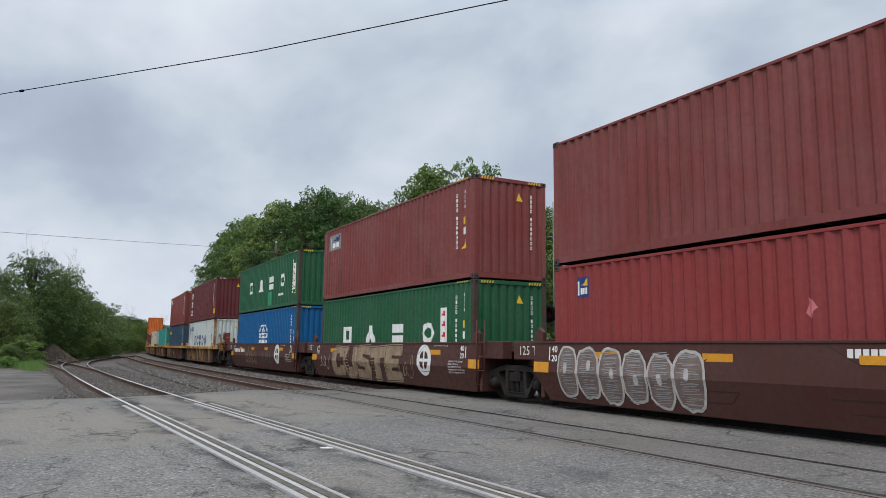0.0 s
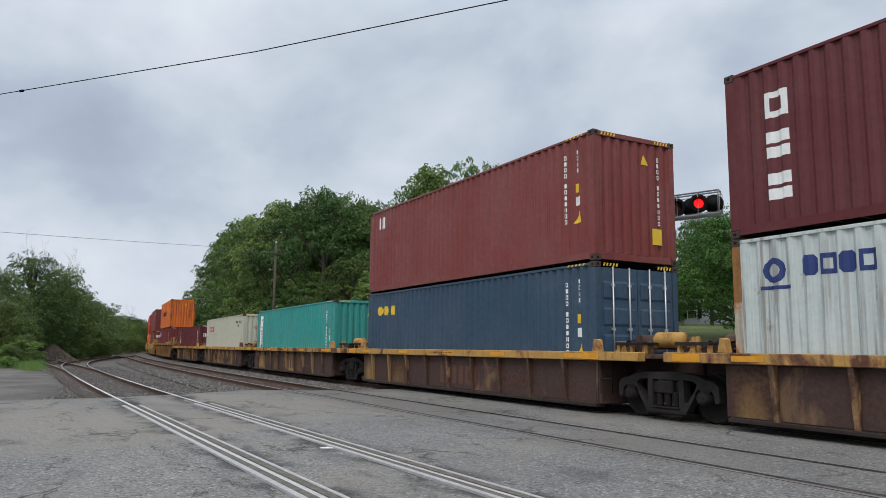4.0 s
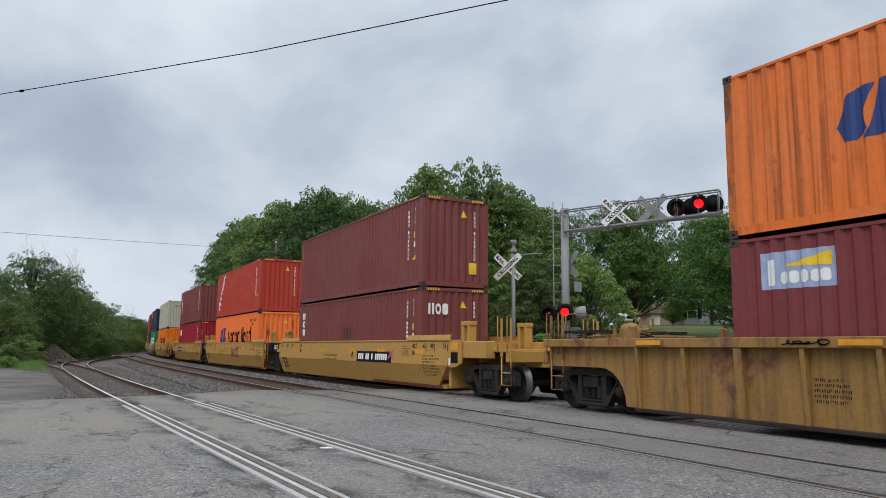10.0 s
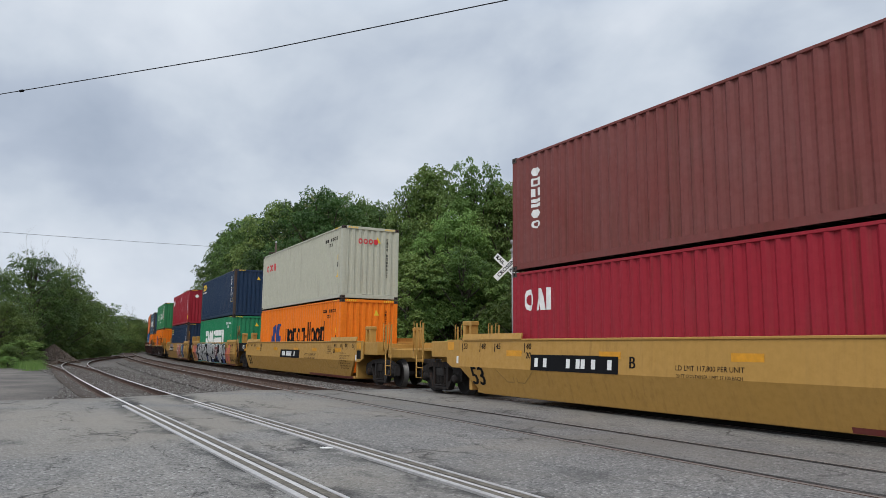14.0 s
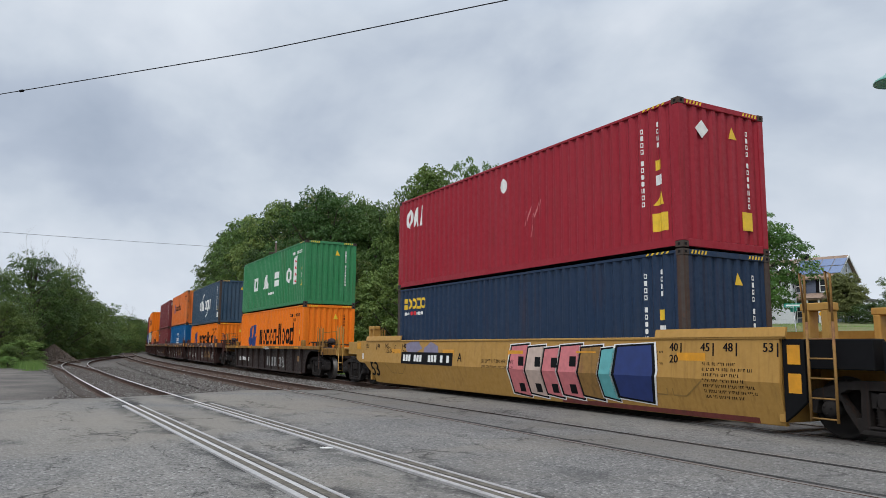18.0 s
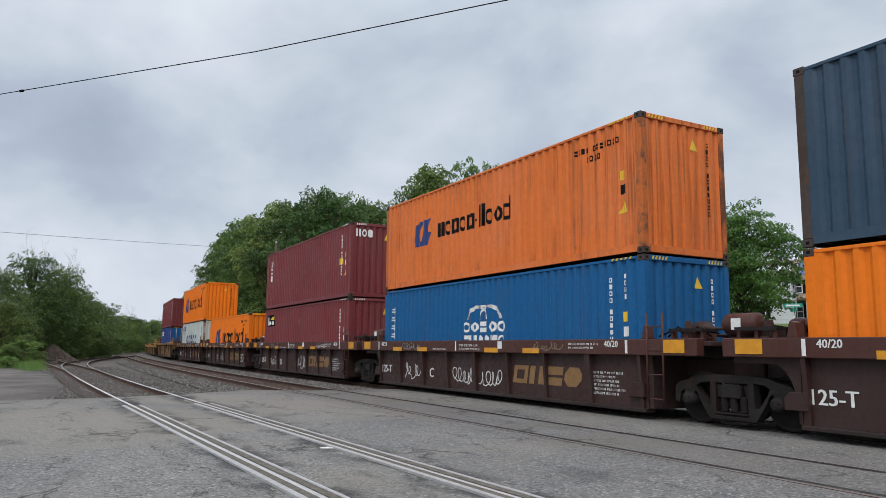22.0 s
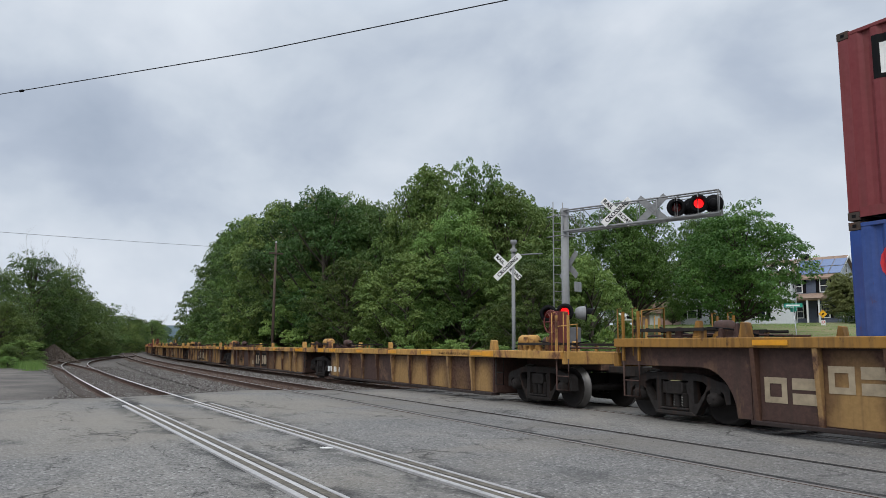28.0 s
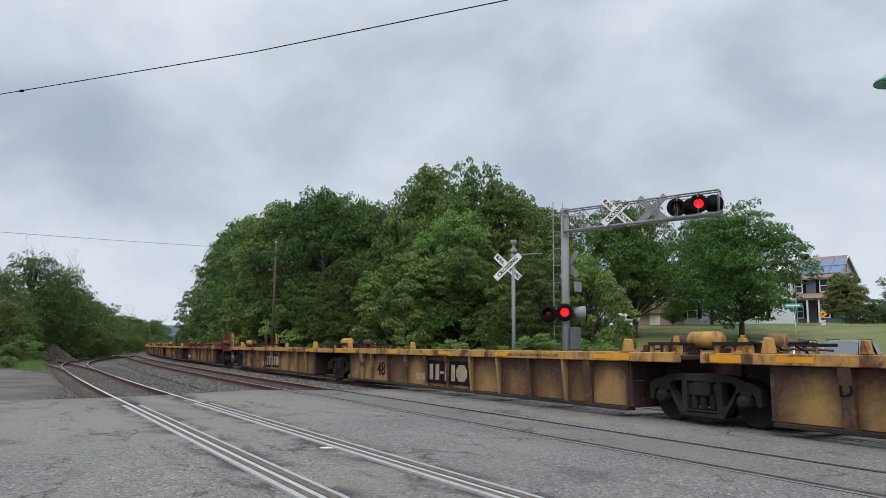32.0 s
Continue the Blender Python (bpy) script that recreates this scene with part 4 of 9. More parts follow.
def truck_meshes():
    # cast side frame: arched top member, two windows, spring opening, pedestals over the bearings
    half = [(0.0, 0.90), (0.45, 0.895), (0.75, 0.86), (0.95, 0.79), (1.15, 0.75), (1.25, 0.67), (1.26, 0.40), (1.16, 0.38), (1.12, 0.56), (1.02, 0.63), (0.84, 0.63), (0.74, 0.57), (0.70, 0.46), (0.50, 0.17), (0.40, 0.11)]
    outline = half + [(-x, z) for x, z in reversed(half[1:])]
    win = [(0.45, 0.77), (0.66, 0.75), (0.76, 0.69), (0.72, 0.60), (0.54, 0.36), (0.46, 0.36)]
    holes = [win, [(-x, z) for x, z in reversed(win)], [(-0.33, 0.76), (0.33, 0.76), (0.33, 0.25), (-0.33, 0.25)]]
    frame = cut_plate("side_frame", outline, holes, -0.10, 0.08, M_TRUCK, 0.02)
    g = Geo()
    for s in (-1, 1):
        # bearing adapter, end cap with its bolts, wedge beside the bolster
        g.box(s * 0.93 - 0.12, s * 0.93 + 0.12, -0.09, 0.09, 0.55, 0.645)
        g.lathe([(0.0, -0.20), (0.06, -0.20), (0.10, -0.18), (0.125, -0.14), (0.125, 0.1)], (s * 0.915, 0, 0.457), "y", 16)
        for k in range(3):
            a = 2.1 * k + 0.4
            g.tube([(s * 0.915 + 0.065 * math.cos(a), -0.215, 0.457 + 0.065 * math.sin(a)), (s * 0.915 + 0.065 * math.cos(a), -0.17, 0.457 + 0.065 * math.sin(a))], 0.02, 6)
        g.prism([(s * 0.22, 0.72), (s * 0.33, 0.74), (s * 0.33, 0.50), (s * 0.26, 0.52)], "y", -0.06, 0.06)
        # brake beam hanger and lever behind the frame
        g.tube([(s * 0.48, 0.16, 0.35), (s * 0.62, 0.2, 0.72)], 0.025, 6)
    g.prism([(-0.21, 0.54), (0.21, 0.54), (0.21, 0.70), (0.15, 0.74), (-0.15, 0.74), (-0.21, 0.70)], "y", -0.115, 0.1)
    g.box(-0.34, 0.34, -0.13, 0.12, 0.225, 0.26)
    g.prism([(-0.5, 0.135), (0.5, 0.135), (0.42, 0.20), (-0.42, 0.20)], "y", -0.13, 0.1)
    frame = (frame, g.mesh("bearing", M_TRUCK, 0.008))
    sp = Geo()
    prof = []
    for k in range(13):
        prof.append((0.088 if k % 2 else 0.058, 0.262 + k * 0.0232))
    sp.lathe(prof, (0, -0.02, 0), "z", 12)
    springs = sp.mesh("spring", M_TRUCK)
    b = Geo().box(-0.19, 0.19, -1.12, 1.12, 0.50, 0.74).lathe([(0.0, 0.82), (0.2, 0.82), (0.2, 0.70)], (0, 0, 0), "z", 16)
    bolster = b.mesh("truck", M_TRUCK, 0.02)
    w = Geo().tube([(0, -1.05, 0), (0, 1.05, 0)], 0.08, 10)
    for s in (-1, 1):
        prof = [(0.0, s * 0.83), (0.13, s * 0.83), (0.16, s * 0.80), (0.36, s * 0.775), (0.38, s * 0.82), (0.425, s * 0.822), (0.432, s * 0.82)]
        w.lathe(prof, (0, 0, 0), "y", 28)
        w.lathe([(0.432, s * 0.82), (0.437, s * 0.80), (0.455, s * 0.69), (0.485, s * 0.68), (0.485, s * 0.655)], (0, 0, 0), "y", 28, 1)
        w.lathe([(0.485, s * 0.655), (0.38, s * 0.66), (0.36, s * 0.73), (0.16, s * 0.74), (0.08, s * 0.70)], (0, 0, 0), "y", 28)
        w.box(-0.05, 0.05, min(s * 0.835, s * 0.84), max(s * 0.835, s * 0.84), -0.1, 0.1)
    wheels = w.mesh("wheelset", [M_WHEEL, M_TREAD])
    return frame, springs, bolster, wheels


TRUCK = truck_meshes()
WHEELSETS = []   # (object, place along the train)


def add_truck(car, x, s_car):
    frame_me, springs, bolster, wheels = TRUCK
    tr = put("truck", bolster, car, pose(x, 0, 0))
    for sy in (-1, 1):
        turn = pose(0, sy * 1.0, 0, 0, 0, 0 if sy < 0 else 180)
        put("side_frame", frame_me[0], tr, turn)
        put("bearing", frame_me[1], tr, turn)
        for dx in (-0.2, 0.0, 0.2):
            put("spring", springs, tr, pose(dx, sy * 1.0, 0))
    for dx in (-0.915, 0.915):
        ws = put("wheelset", wheels, tr, pose(dx, 0, 0.457))
        WHEELSETS.append((ws, dx, s_car + x + dx))
    return tr


STYLE = {
    "sm53": dict(prof=[(1.52, 1.36), (0.82, 1.41), (0.14, 1.20)], main=M_YELLOW, web=M_YELLOW, top=1.52),
    "sm40": dict(prof=[(1.45, 1.36), (0.80, 1.40), (0.16, 1.22)], main=M_BROWN, web=M_BROWN, top=1.45),
    "tw": dict(prof=[(1.27, 1.40), (0.16, 1.40)], main=M_CHORD, web=M_RUSTWEB, top=1.27, chord=0.18),
    "rb53": dict(prof=[(1.53, 1.42), (0.14, 1.42)], main=M_TAN, web=M_TAN, top=1.53, chord=0.17),
    "rb48": dict(prof=[(1.53, 1.42), (0.14, 1.42)], main=M_RUSTY, web=M_RUSTWEB, top=1.53, chord=0.17),
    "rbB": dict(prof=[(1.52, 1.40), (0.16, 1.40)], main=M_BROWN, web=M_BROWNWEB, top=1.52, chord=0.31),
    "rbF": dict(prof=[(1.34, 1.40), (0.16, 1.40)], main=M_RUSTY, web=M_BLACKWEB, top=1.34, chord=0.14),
}
CARS = []


def side_y(style, z):
    pr = STYLE[style]["prof"]
    for (za, ya), (zb, yb) in zip(pr, pr[1:]):
        if z >= zb:
            return ya + (yb - ya) * (za - z) / (za - zb)
    return pr[-1][1]


def on_side(name, polys, style, mat, parent, inset=0.0, label="", lift=0.004):
    """Flat shapes (x, z) laid on the near side of a car, folded where the side folds."""
    bm = bmesh.new()
    for poly in polys:
        try:
            bm.faces.new([bm.verts.new((x, 0, z)) for x, z in poly])
        except ValueError:
            pass
    for z, _ in STYLE[style]["prof"][1:-1]:
        bmesh.ops.bisect_plane(bm, geom=bm.verts[:] + bm.edges[:] + bm.faces[:], plane_co=(0, 0, z), plane_no=(0, 0, 1))
    for v in bm.verts:
        v.co.y = -(side_y(style, v.co.z) - inset) - lift
    for f in bm.faces:
        f.normal_update()
        if f.normal.y > 0:
            f.normal_flip()
    me = bpy.data.meshes.new(name)
    bm.to_mesh(me)
    bm.free()
    me.materials.append(mat)
    ob = put(name, me, parent, None, label)
    if len(polys) > 1 and name in ("lettering", "logo", "seal", "number_bar", "plate_bar", "tick_mark"):
        tagged(ob, kind="stuff")
    return ob


def side_text(text, h, x, z, style, mat, parent, inset=0.0, bold=0.035):
    """Stencilled text on a car's side, its strokes thickened by a second and third impression."""
    pr = STYLE[style]["prof"]
    tilt = 0.0
    for (za, ya), (zb, yb) in zip(pr, pr[1:]):
        if za >= z >= zb:
            tilt = math.degrees(math.atan2(ya - yb, za - zb))
    v, f = letters(text, h)
    g = Geo()
    for k, dx in enumerate((0.0, bold * h, -bold * h) if len(text) < 6 else (0.0,)):
        g.add([(px + dx, -0.0015 - 0.0004 * k, py) for px, py, pz in v], f)
    return put("lettering", g.mesh("lettering", mat), parent, pose(x, -(side_y(style, z) - inset) - 0.004, z, tilt))


def smooth_side(style, sy, lf, lr, cut):
    pr = STYLE[style]["prof"]
    g = Geo()
    cf, cr = cut
    rows = [(z, y, cf if k == len(pr) - 1 else 0.0, cr if k == len(pr) - 1 else 0.0) for k, (z, y) in enumerate(pr)]
    verts = []
    for z, y, a, b in rows:
        verts += [(-lr + b, sy * y, z), (lf - a, sy * y, z)]
    for z, y, a, b in rows:
        verts += [(-lr + b, sy * (y - 0.09), z), (lf - a, sy * (y - 0.09), z)]
    n = len(rows)
    faces = []
    for k in range(n - 1):
        a, b = 2 * k, 2 * k + 2
        faces += [(a, a + 1, b + 1, b), (a + 2 * n, b + 2 * n, b + 1 + 2 * n, a + 1 + 2 * n), (a, b, b + 2 * n, a + 2 * n), (a + 1, a + 1 + 2 * n, b + 1 + 2 * n, b + 1)]
    faces += [(0, 2 * n, 2 * n + 1, 1), (2 * n - 2, 2 * n - 1, 4 * n - 1, 4 * n - 2)]
    return g.add(verts, faces)


def ladder(parent, x, y, z0, z1, w=0.38, mat=None, rungs=4, name="ladder"):
    g = Geo()
    for dx in (0, w):
        g.tube([(x + dx, y, z0), (x + dx, y, z1)], 0.022, 6)
    for k in range(rungs):
        z = z0 + 0.05 + (z1 - z0 - 0.3) * k / max(1, rungs - 1)
        g.tube([(x, y, z), (x + w, y, z)], 0.014, 6)
    return part(name, g, mat or M_TAN, parent)


def end_clutter(car, e, lw, lp, kind, top, main, web, seed):
    """Grates, brake gear, brackets and rods on an end deck."""
    rng = random.Random(seed)
    reach = (lp - 0.3 if kind == "art" else lp + 1.1) - lw
    at = lambda f: e * (lw + reach * f)
    for y0, y1 in ((-1.2, -0.78), (0.5, 1.15)):
        g = Geo()
        a, b = sorted((at(0.35), at(0.95)))
        g.box(a, b, y0, y0 + 0.03, top + 0.13, top + 0.19).box(a, b, y1 - 0.03, y1, top + 0.13, top + 0.19)
        n = max(3, int((b - a) / 0.09))
        for k in range(n + 1):
            x = a + (b - a) * k / n
            g.box(x - 0.012, x + 0.012, y0 + 0.03, y1 - 0.03, top + 0.15, top + 0.18)
        part("walkway_grate", g, M_TRUCK, car)
        for x in (a + 0.05, (a + b) / 2, b - 0.05):
            part("grate_bracket", Geo().box(x - 0.035, x + 0.035, y0 + 0.04, y0 + 0.10, top - 0.04, top + 0.14), main, car)
    # brake cylinder with its clevis and rod
    cx = at(0.42)
    g = Geo().lathe([(0, -0.2), (0.13, -0.2), (0.15, -0.16), (0.15, 0.1), (0.08, 0.2), (0.03, 0.22), (0.03, 0.55)], (cx, -0.35, top + 0.2), "x", 12)
    part("brake_cylinder", g, web, car)
    for k in range(4):
        x, y = at(rng.uniform(0.1, 0.95)), rng.uniform(-1.15, -0.3)
        w, d, h = rng.uniform(0.05, 0.14), rng.uniform(0.05, 0.12), rng.uniform(0.12, 0.34)
        g = Geo().prism([(x - w, top - 0.06), (x + w, top - 0.06), (x + w * 0.6, top + h), (x - w * 0.2, top + h)], "y", y - d / 2, y + d / 2)
        g.box(x - w * 0.6, x + w * 0.6, y - d, y + d, top - 0.06, top + 0.03)
        part("bracket", g, rng.choice([main, web, main]), car, bevel=0.006)
    for k in range(2):
        y = rng.uniform(-1.1, -0.4)
        pts = [(at(0.05), y, top + 0.05)]
        for q in range(1, 6):
            pts.append((at(0.05 + 0.18 * q), y + rng.uniform(-.08, .08), top + rng.uniform(0.04, 0.24)))
        part("air_hose", Geo().tube(pts, 0.017, 6), M_BLACK, car)
    if kind == "cpl":
        x = at(0.88)
        part("handrail", Geo().tube([(x, -1.15, top - .05), (x, -1.15, top + 0.55), (x, -0.55, top + 0.62), (x, -0.55, top - .05)], 0.02, 6), main, car)


def well_car(style, s, lf, lr, front, rear, label, empty=False, ribs=12, group="well cars of the train", chord_mat=None, shift=0.0):
    """One platform with a well, centred s metres along the train. lf, lr: distance to its leading and trailing truck.
    front, rear: "art" shares a truck with the neighbour, "cpl" ends in a coupler. The trailing truck belongs to it."""
    st = STYLE[style]
    main, web = chord_mat or st["main"], st["web"]
    top = st["top"]
    car = thing("well_car", label, "railway car", group)
    lw = min(lf, lr) - (1.64 if style in ("tw", "rbB") else 1.35)
    smooth = style.startswith("sm")
    if style == "tw":
        rib_at = [x * lw / 7.32 for x in (-6.07, -5.2, -3.87, -2.51, -1.17, 0.12, 1.41, 2.75, 4.1, 5.4, 6.2)] if lw > 6.6 else [lw / 6.19 * (-5.29 + 1.307 * k) for k in range(9)]
    else:
        rib_at = [-lw + 0.12 + (2 * lw - 0.24) * k / (ribs - 1) for k in range(ribs)]
    bf, br = (8.12, 8.42) if style == "sm53" else (lw + 0.2, lw + 0.2)
    if style == "sm53":
        lw = 8.0
    for sy in (-1, 1):
        if smooth:
            part("side_wall", smooth_side(style, sy, bf, br, (0.4, 0.4) if style == "sm40" else (0.9 if front == "cpl" else 0.06, 0.9 if rear == "cpl" else 0.06)), main, car, bevel=0.012)
            g = Geo().box(-lw - 0.2, lw + 0.2, min(sy * 1.28, sy * 1.385), max(sy * 1.28, sy * 1.385), top - 0.02, top + 0.03)
            part("top_edge", g, main, car, bevel=0.01)
            if style == "sm40" and sy < 0:
                ladder(car, lw + 0.1, -1.42, 0.34, 2.05, 0.38, M_BROWN, 5)
            if style == "sm53":
                for e in (-1, 1):
                    g = Geo()
                    xa, xb = e * (lw - 2.5), e * (lw + 0.25)
                    g.prism([(sy * 1.36, top + 0.02), (sy * 1.40, top + 0.02), (sy * 1.36, top + 0.17), (sy * 1.32, top + 0.17)], "x", min(xa, xb), max(xa, xb))
                    part("guide_plate", g, main, car)
        else:
            ch = st["chord"]
            xr, xf = -(lr + (0.45 if rear == "art" else 1.25)) + (0.75 if rear == "art" else 0.0), lf + (0.45 if front == "art" else 1.25) - (0.75 if front == "art" else 0.0)
            g = Geo().box(xr, xf, min(sy * 1.24, sy * 1.44), max(sy * 1.24, sy * 1.44), top - ch, top)
            part("top_chord", g, main, car, bevel=0.012)
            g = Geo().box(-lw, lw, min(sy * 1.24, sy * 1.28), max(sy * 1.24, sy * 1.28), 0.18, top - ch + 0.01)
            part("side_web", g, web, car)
            # bottom edge takes a darker colour to imitate shade under the car
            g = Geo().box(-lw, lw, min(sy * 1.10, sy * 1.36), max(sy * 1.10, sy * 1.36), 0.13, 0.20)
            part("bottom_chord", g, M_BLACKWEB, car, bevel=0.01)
            if style in ("tw", "rb48"):
                rng = random.Random(round(s * 7))
                bounds = [-lw] + rib_at + [lw]
                for xa, xb in zip(bounds, bounds[1:]):
                    pm = M_DIRTYPANEL if rng.random() < (0.85 if empty else 0.3) else web
                    g = Geo().box(xa + 0.05, xb - 0.05, min(sy * 1.281, sy * 1.29), max(sy * 1.281, sy * 1.29), 0.22, top - ch - 0.03)
                    part("side_panel", g, pm, car)
            for k, x in enumerate(rib_at):
                wide = (0.2 if k in (0, len(rib_at) - 1) and lw > 6.6 else 0.09) if style == "tw" else 0.16 if k % 5 == 2 else 0.08
                g = Geo().prism([(sy * 1.28, top - ch), (sy * 1.42, top - ch), (sy * 1.33, 0.19), (sy * 1.28, 0.19)], "x", x - wide / 2, x + wide / 2)
                part("rib", g, M_RIB if style in ("tw", "rb48") else main if style == "rb53" else web, car)
            if style in ("rb53", "rb48"):
                for k in range(3):
                    g = Geo().box(lw - 4.0 + 1.5 * k, lw - 2.54 + 1.5 * k, min(sy * 1.16, sy * 1.40), max(sy * 1.16, sy * 1.40), top + 0.02, top + 0.11)
                    part("guide_rail", g, M_YELLOW, car, bevel=0.02)
            # web plate swept up over the wheels at each end
            for e, lp, kind in ((1, lf, front), (-1, lr, rear)):
                deep = {"rb53": 0.42, "rb48": 0.34, "tw": 0.12, "rbB": 0.10, "rbF": 0.08}[style]
                zc = top - ch
                xe = lp - 0.40 if kind == "art" else lp + 1.2
                x0, x1 = lw + 0.01, lw + 0.30
                wide = 0.45 if style == "rbB" else 0.75
                if style == "rbB":
                    x1 = lw + 0.04
                curve = [(x1 + wide * (1 - math.cos(k * math.pi / 12)), 0.2 + (zc - deep - 0.2) * math.sin(k * math.pi / 12)) for k in range(7)]
                poly = [(x0, zc), (x0, 0.2)] + curve + [(max(xe, x1 + wide + 0.15), zc - deep), (max(xe, x1 + wide + 0.15), zc)]
                poly = [(e * px, pz) for px, pz in poly]
                if style == "tw" or (style == "rbB" and e > 0):
                    # open recess over the truck, with a step at the leading end
                    if sy < 0 and e > 0 and style == "tw":
                        step = Geo().tube([(lw + 0.12, -1.3, zc), (lw + 0.12, -1.3, 0.42), (lw + 0.46, -1.3, 0.42), (lw + 0.46, -1.3, zc)], 0.018, 6)
                        step.tube([(lw + 0.12, -1.3, 0.72), (lw + 0.46, -1.3, 0.72)], 0.014, 6)
                        part("ladder", step, M_TRUCK, car)
                    continue
                part("end_web", Geo().prism(poly, "y", min(sy * 1.25, sy * 1.285), max(sy * 1.25, sy * 1.285)), main if style == "rb53" else web, car)
    # well floor, cross beams, bulkheads
    g = Geo()
    for k in range(7):
        x = -lw + 0.4 + (2 * lw - 0.8) * k / 6
        g.box(x - 0.14, x + 0.14, -1.2, 1.2, 0.16, 0.25)
    for k in range(6):
        x = -lw + 0.4 + (2 * lw - 0.8) * k / 6
        dx = (2 * lw - 0.8) / 6
        for a, b in ((-1.1, 1.1), (1.1, -1.1)):
            g.add([(x, a - .06, 0.17), (x, a + .06, 0.17), (x + dx, b + .06, 0.17), (x + dx, b - .06, 0.17), (x, a - .06, 0.21), (x, a + .06, 0.21), (x + dx, b + .06, 0.21), (x + dx, b - .06, 0.21)], [(0, 1, 2, 3), (4, 7, 6, 5), (0, 4, 5, 1), (2, 6, 7, 3), (0, 3, 7, 4), (1, 5, 6, 2)])
    part("well_floor", g, web, car)
    for e, lp, kind in ((1, lf, front), (-1, lr, rear)):
        sgn = lambda a, b: (min(e * a, e * b), max(e * a, e * b))
        x0, x1 = sgn(lw - 0.02, lw + 0.1)
        part("bulkhead", Geo().box(x0, x1, -1.26, 1.26, 0.2, top - 0.06), web, car, bevel=0.015)
        g = Geo()
        x0, x1 = sgn(lw + 0.05, lp + (0.15 if kind == "art" else 1.35))
        g.box(x0, x1, -0.33, 0.33, 0.84, 1.16)
        part("center_sill", g, main if smooth else web, car, bevel=0.015)
        g = Geo()
        x0, x1 = sgn(lw + 0.02, lp - 0.15 if kind == "art" else lp + 1.3)
        zt = top - 0.05 if not smooth else 1.30
        yw = 1.25 if not smooth else 1.05
        g.box(x0, x1, -yw, yw, zt - 0.08, zt)
        part("end_deck", g, main if style == "sm53" else web, car, bevel=0.01)
        if smooth:
            for sy in (-1, 1):
                g = Geo()
                a, b = sgn((bf if e > 0 else br) + 0.01, lp - 0.2 if kind == "art" else lp + 0.2)
                g.prism([(a, 1.05), (b, 1.05), (b, 1.50), (a, 1.50)], "y", min(sy * 1.0, sy * 1.30), max(sy * 1.0, sy * 1.30))
                part("end_wing", g, M_BLACK if style == "sm53" and kind == "art" else main, car, bevel=0.015)
            if style == "sm53":
                for sy in (-1, 1):
                    g = Geo()
                    xa = e * (lw + 0.55)
                    y0 = sy * 0.95
                    for a, b, c, d in ((xa - .22, xa - .10, 1.3, 1.94), (xa + .10, xa + .22, 1.3, 1.94), (xa - .25, xa + .25, 1.94, 2.06)):
                        g.box(a, b, y0 - 0.12, y0 + 0.12, c, d)
                    part("guide_post", g, main, car, bevel=0.012)
            else:
                for sy in (-1, 1):
                    g = Geo().prism([(e * (lw + 0.0) - 0.16, top), (e * lw + 0.16, top), (e * lw + 0.16, top + 0.24), (e * lw, top + 0.36), (e * lw - 0.16, top + 0.24)], "y", min(sy * 1.28, sy * 1.38), max(sy * 1.28, sy * 1.38))
                    part("guide_post", g, main, car, bevel=0.01)
        else:
            for sy in (-1, 1):
                g = Geo().prism([(e * (lw + 0.05) - 0.09, top), (e * (lw + 0.05) + 0.09, top), (e * (lw + 0.05) + 0.05, top + 0.24), (e * (lw + 0.05) - 0.03, top + 0.26)], "y", min(sy * 1.22, sy * 1.40), max(sy * 1.22, sy * 1.40))
                part("guide_post", g, main, car, bevel=0.01)
            g = Geo()
            for yy in (-0.55, 0.1, 0.6):
                a, b = sgn(lw + 0.2, lp - 0.1 if kind == "art" else lp + 1.2)
                g.tube([(a, yy, top + 0.06), ((a + b) / 2, yy + .05, top + 0.09), (b, yy, top + 0.06)], 0.022, 6)
            a, b = sgn(lw + 0.5, lw + 0.85)
            g.box(a, b, -0.9, -0.4, top, top + 0.14)
            part("brake_piping", g, web, car)
            end_clutter(car, e, lw, lp, kind, top, main, web, round(s * 3) + e)
        if e < 0 or front == "cpl":
            add_truck(car, e * lp + (shift if kind == "art" and e < 0 else 0.0), s)
        if kind == "cpl":
            g = Geo()
            a, b = sgn(lp + 1.2, lp + 2.02)
            g.box(a, b, -0.1, 0.1, 0.78, 0.96)
            a, b = sgn(lp + 1.85, lp + 2.2)
            g.box(a, b, -0.16, 0.12, 0.72, 1.02)
            part("coupler", g, M_TRUCK, car, bevel=0.03)
            g = Geo()
            a, b = sgn(lp + 1.22, lp + 1.36)
            g.box(a, b, -1.35, 1.35, 0.98, 1.26)
            part("end_sill", g, main, car, bevel=0.012)
            for sy in (-1, 1):
                g = Geo()
                xa = e * (lp + 1.05)
                y0 = sy * 1.36
                g.tube([(xa, y0, 1.1), (xa, y0, 0.42), (xa + 0.42, y0, 0.42), (xa + 0.42, y0, 1.1)], 0.02, 6)
                g.tube([(xa, y0, 0.72), (xa + 0.42, y0, 0.72)], 0.016, 6)
                part("step", g, web, car)
                g = Geo()
                for dx in (0.0, 0.42):
                    g.box(xa + dx - 0.022, xa + dx + 0.022, y0 - 0.022, y0 + 0.022, 1.1, 2.06)
                    g.tube([(xa + dx - 0.1, y0 - .05, 1.2), (xa + dx - 0.1, y0 - .05, 2.12), (xa + dx, y0 - .05, 2.12)], 0.014, 6)
                part("handrail", g, main, car)
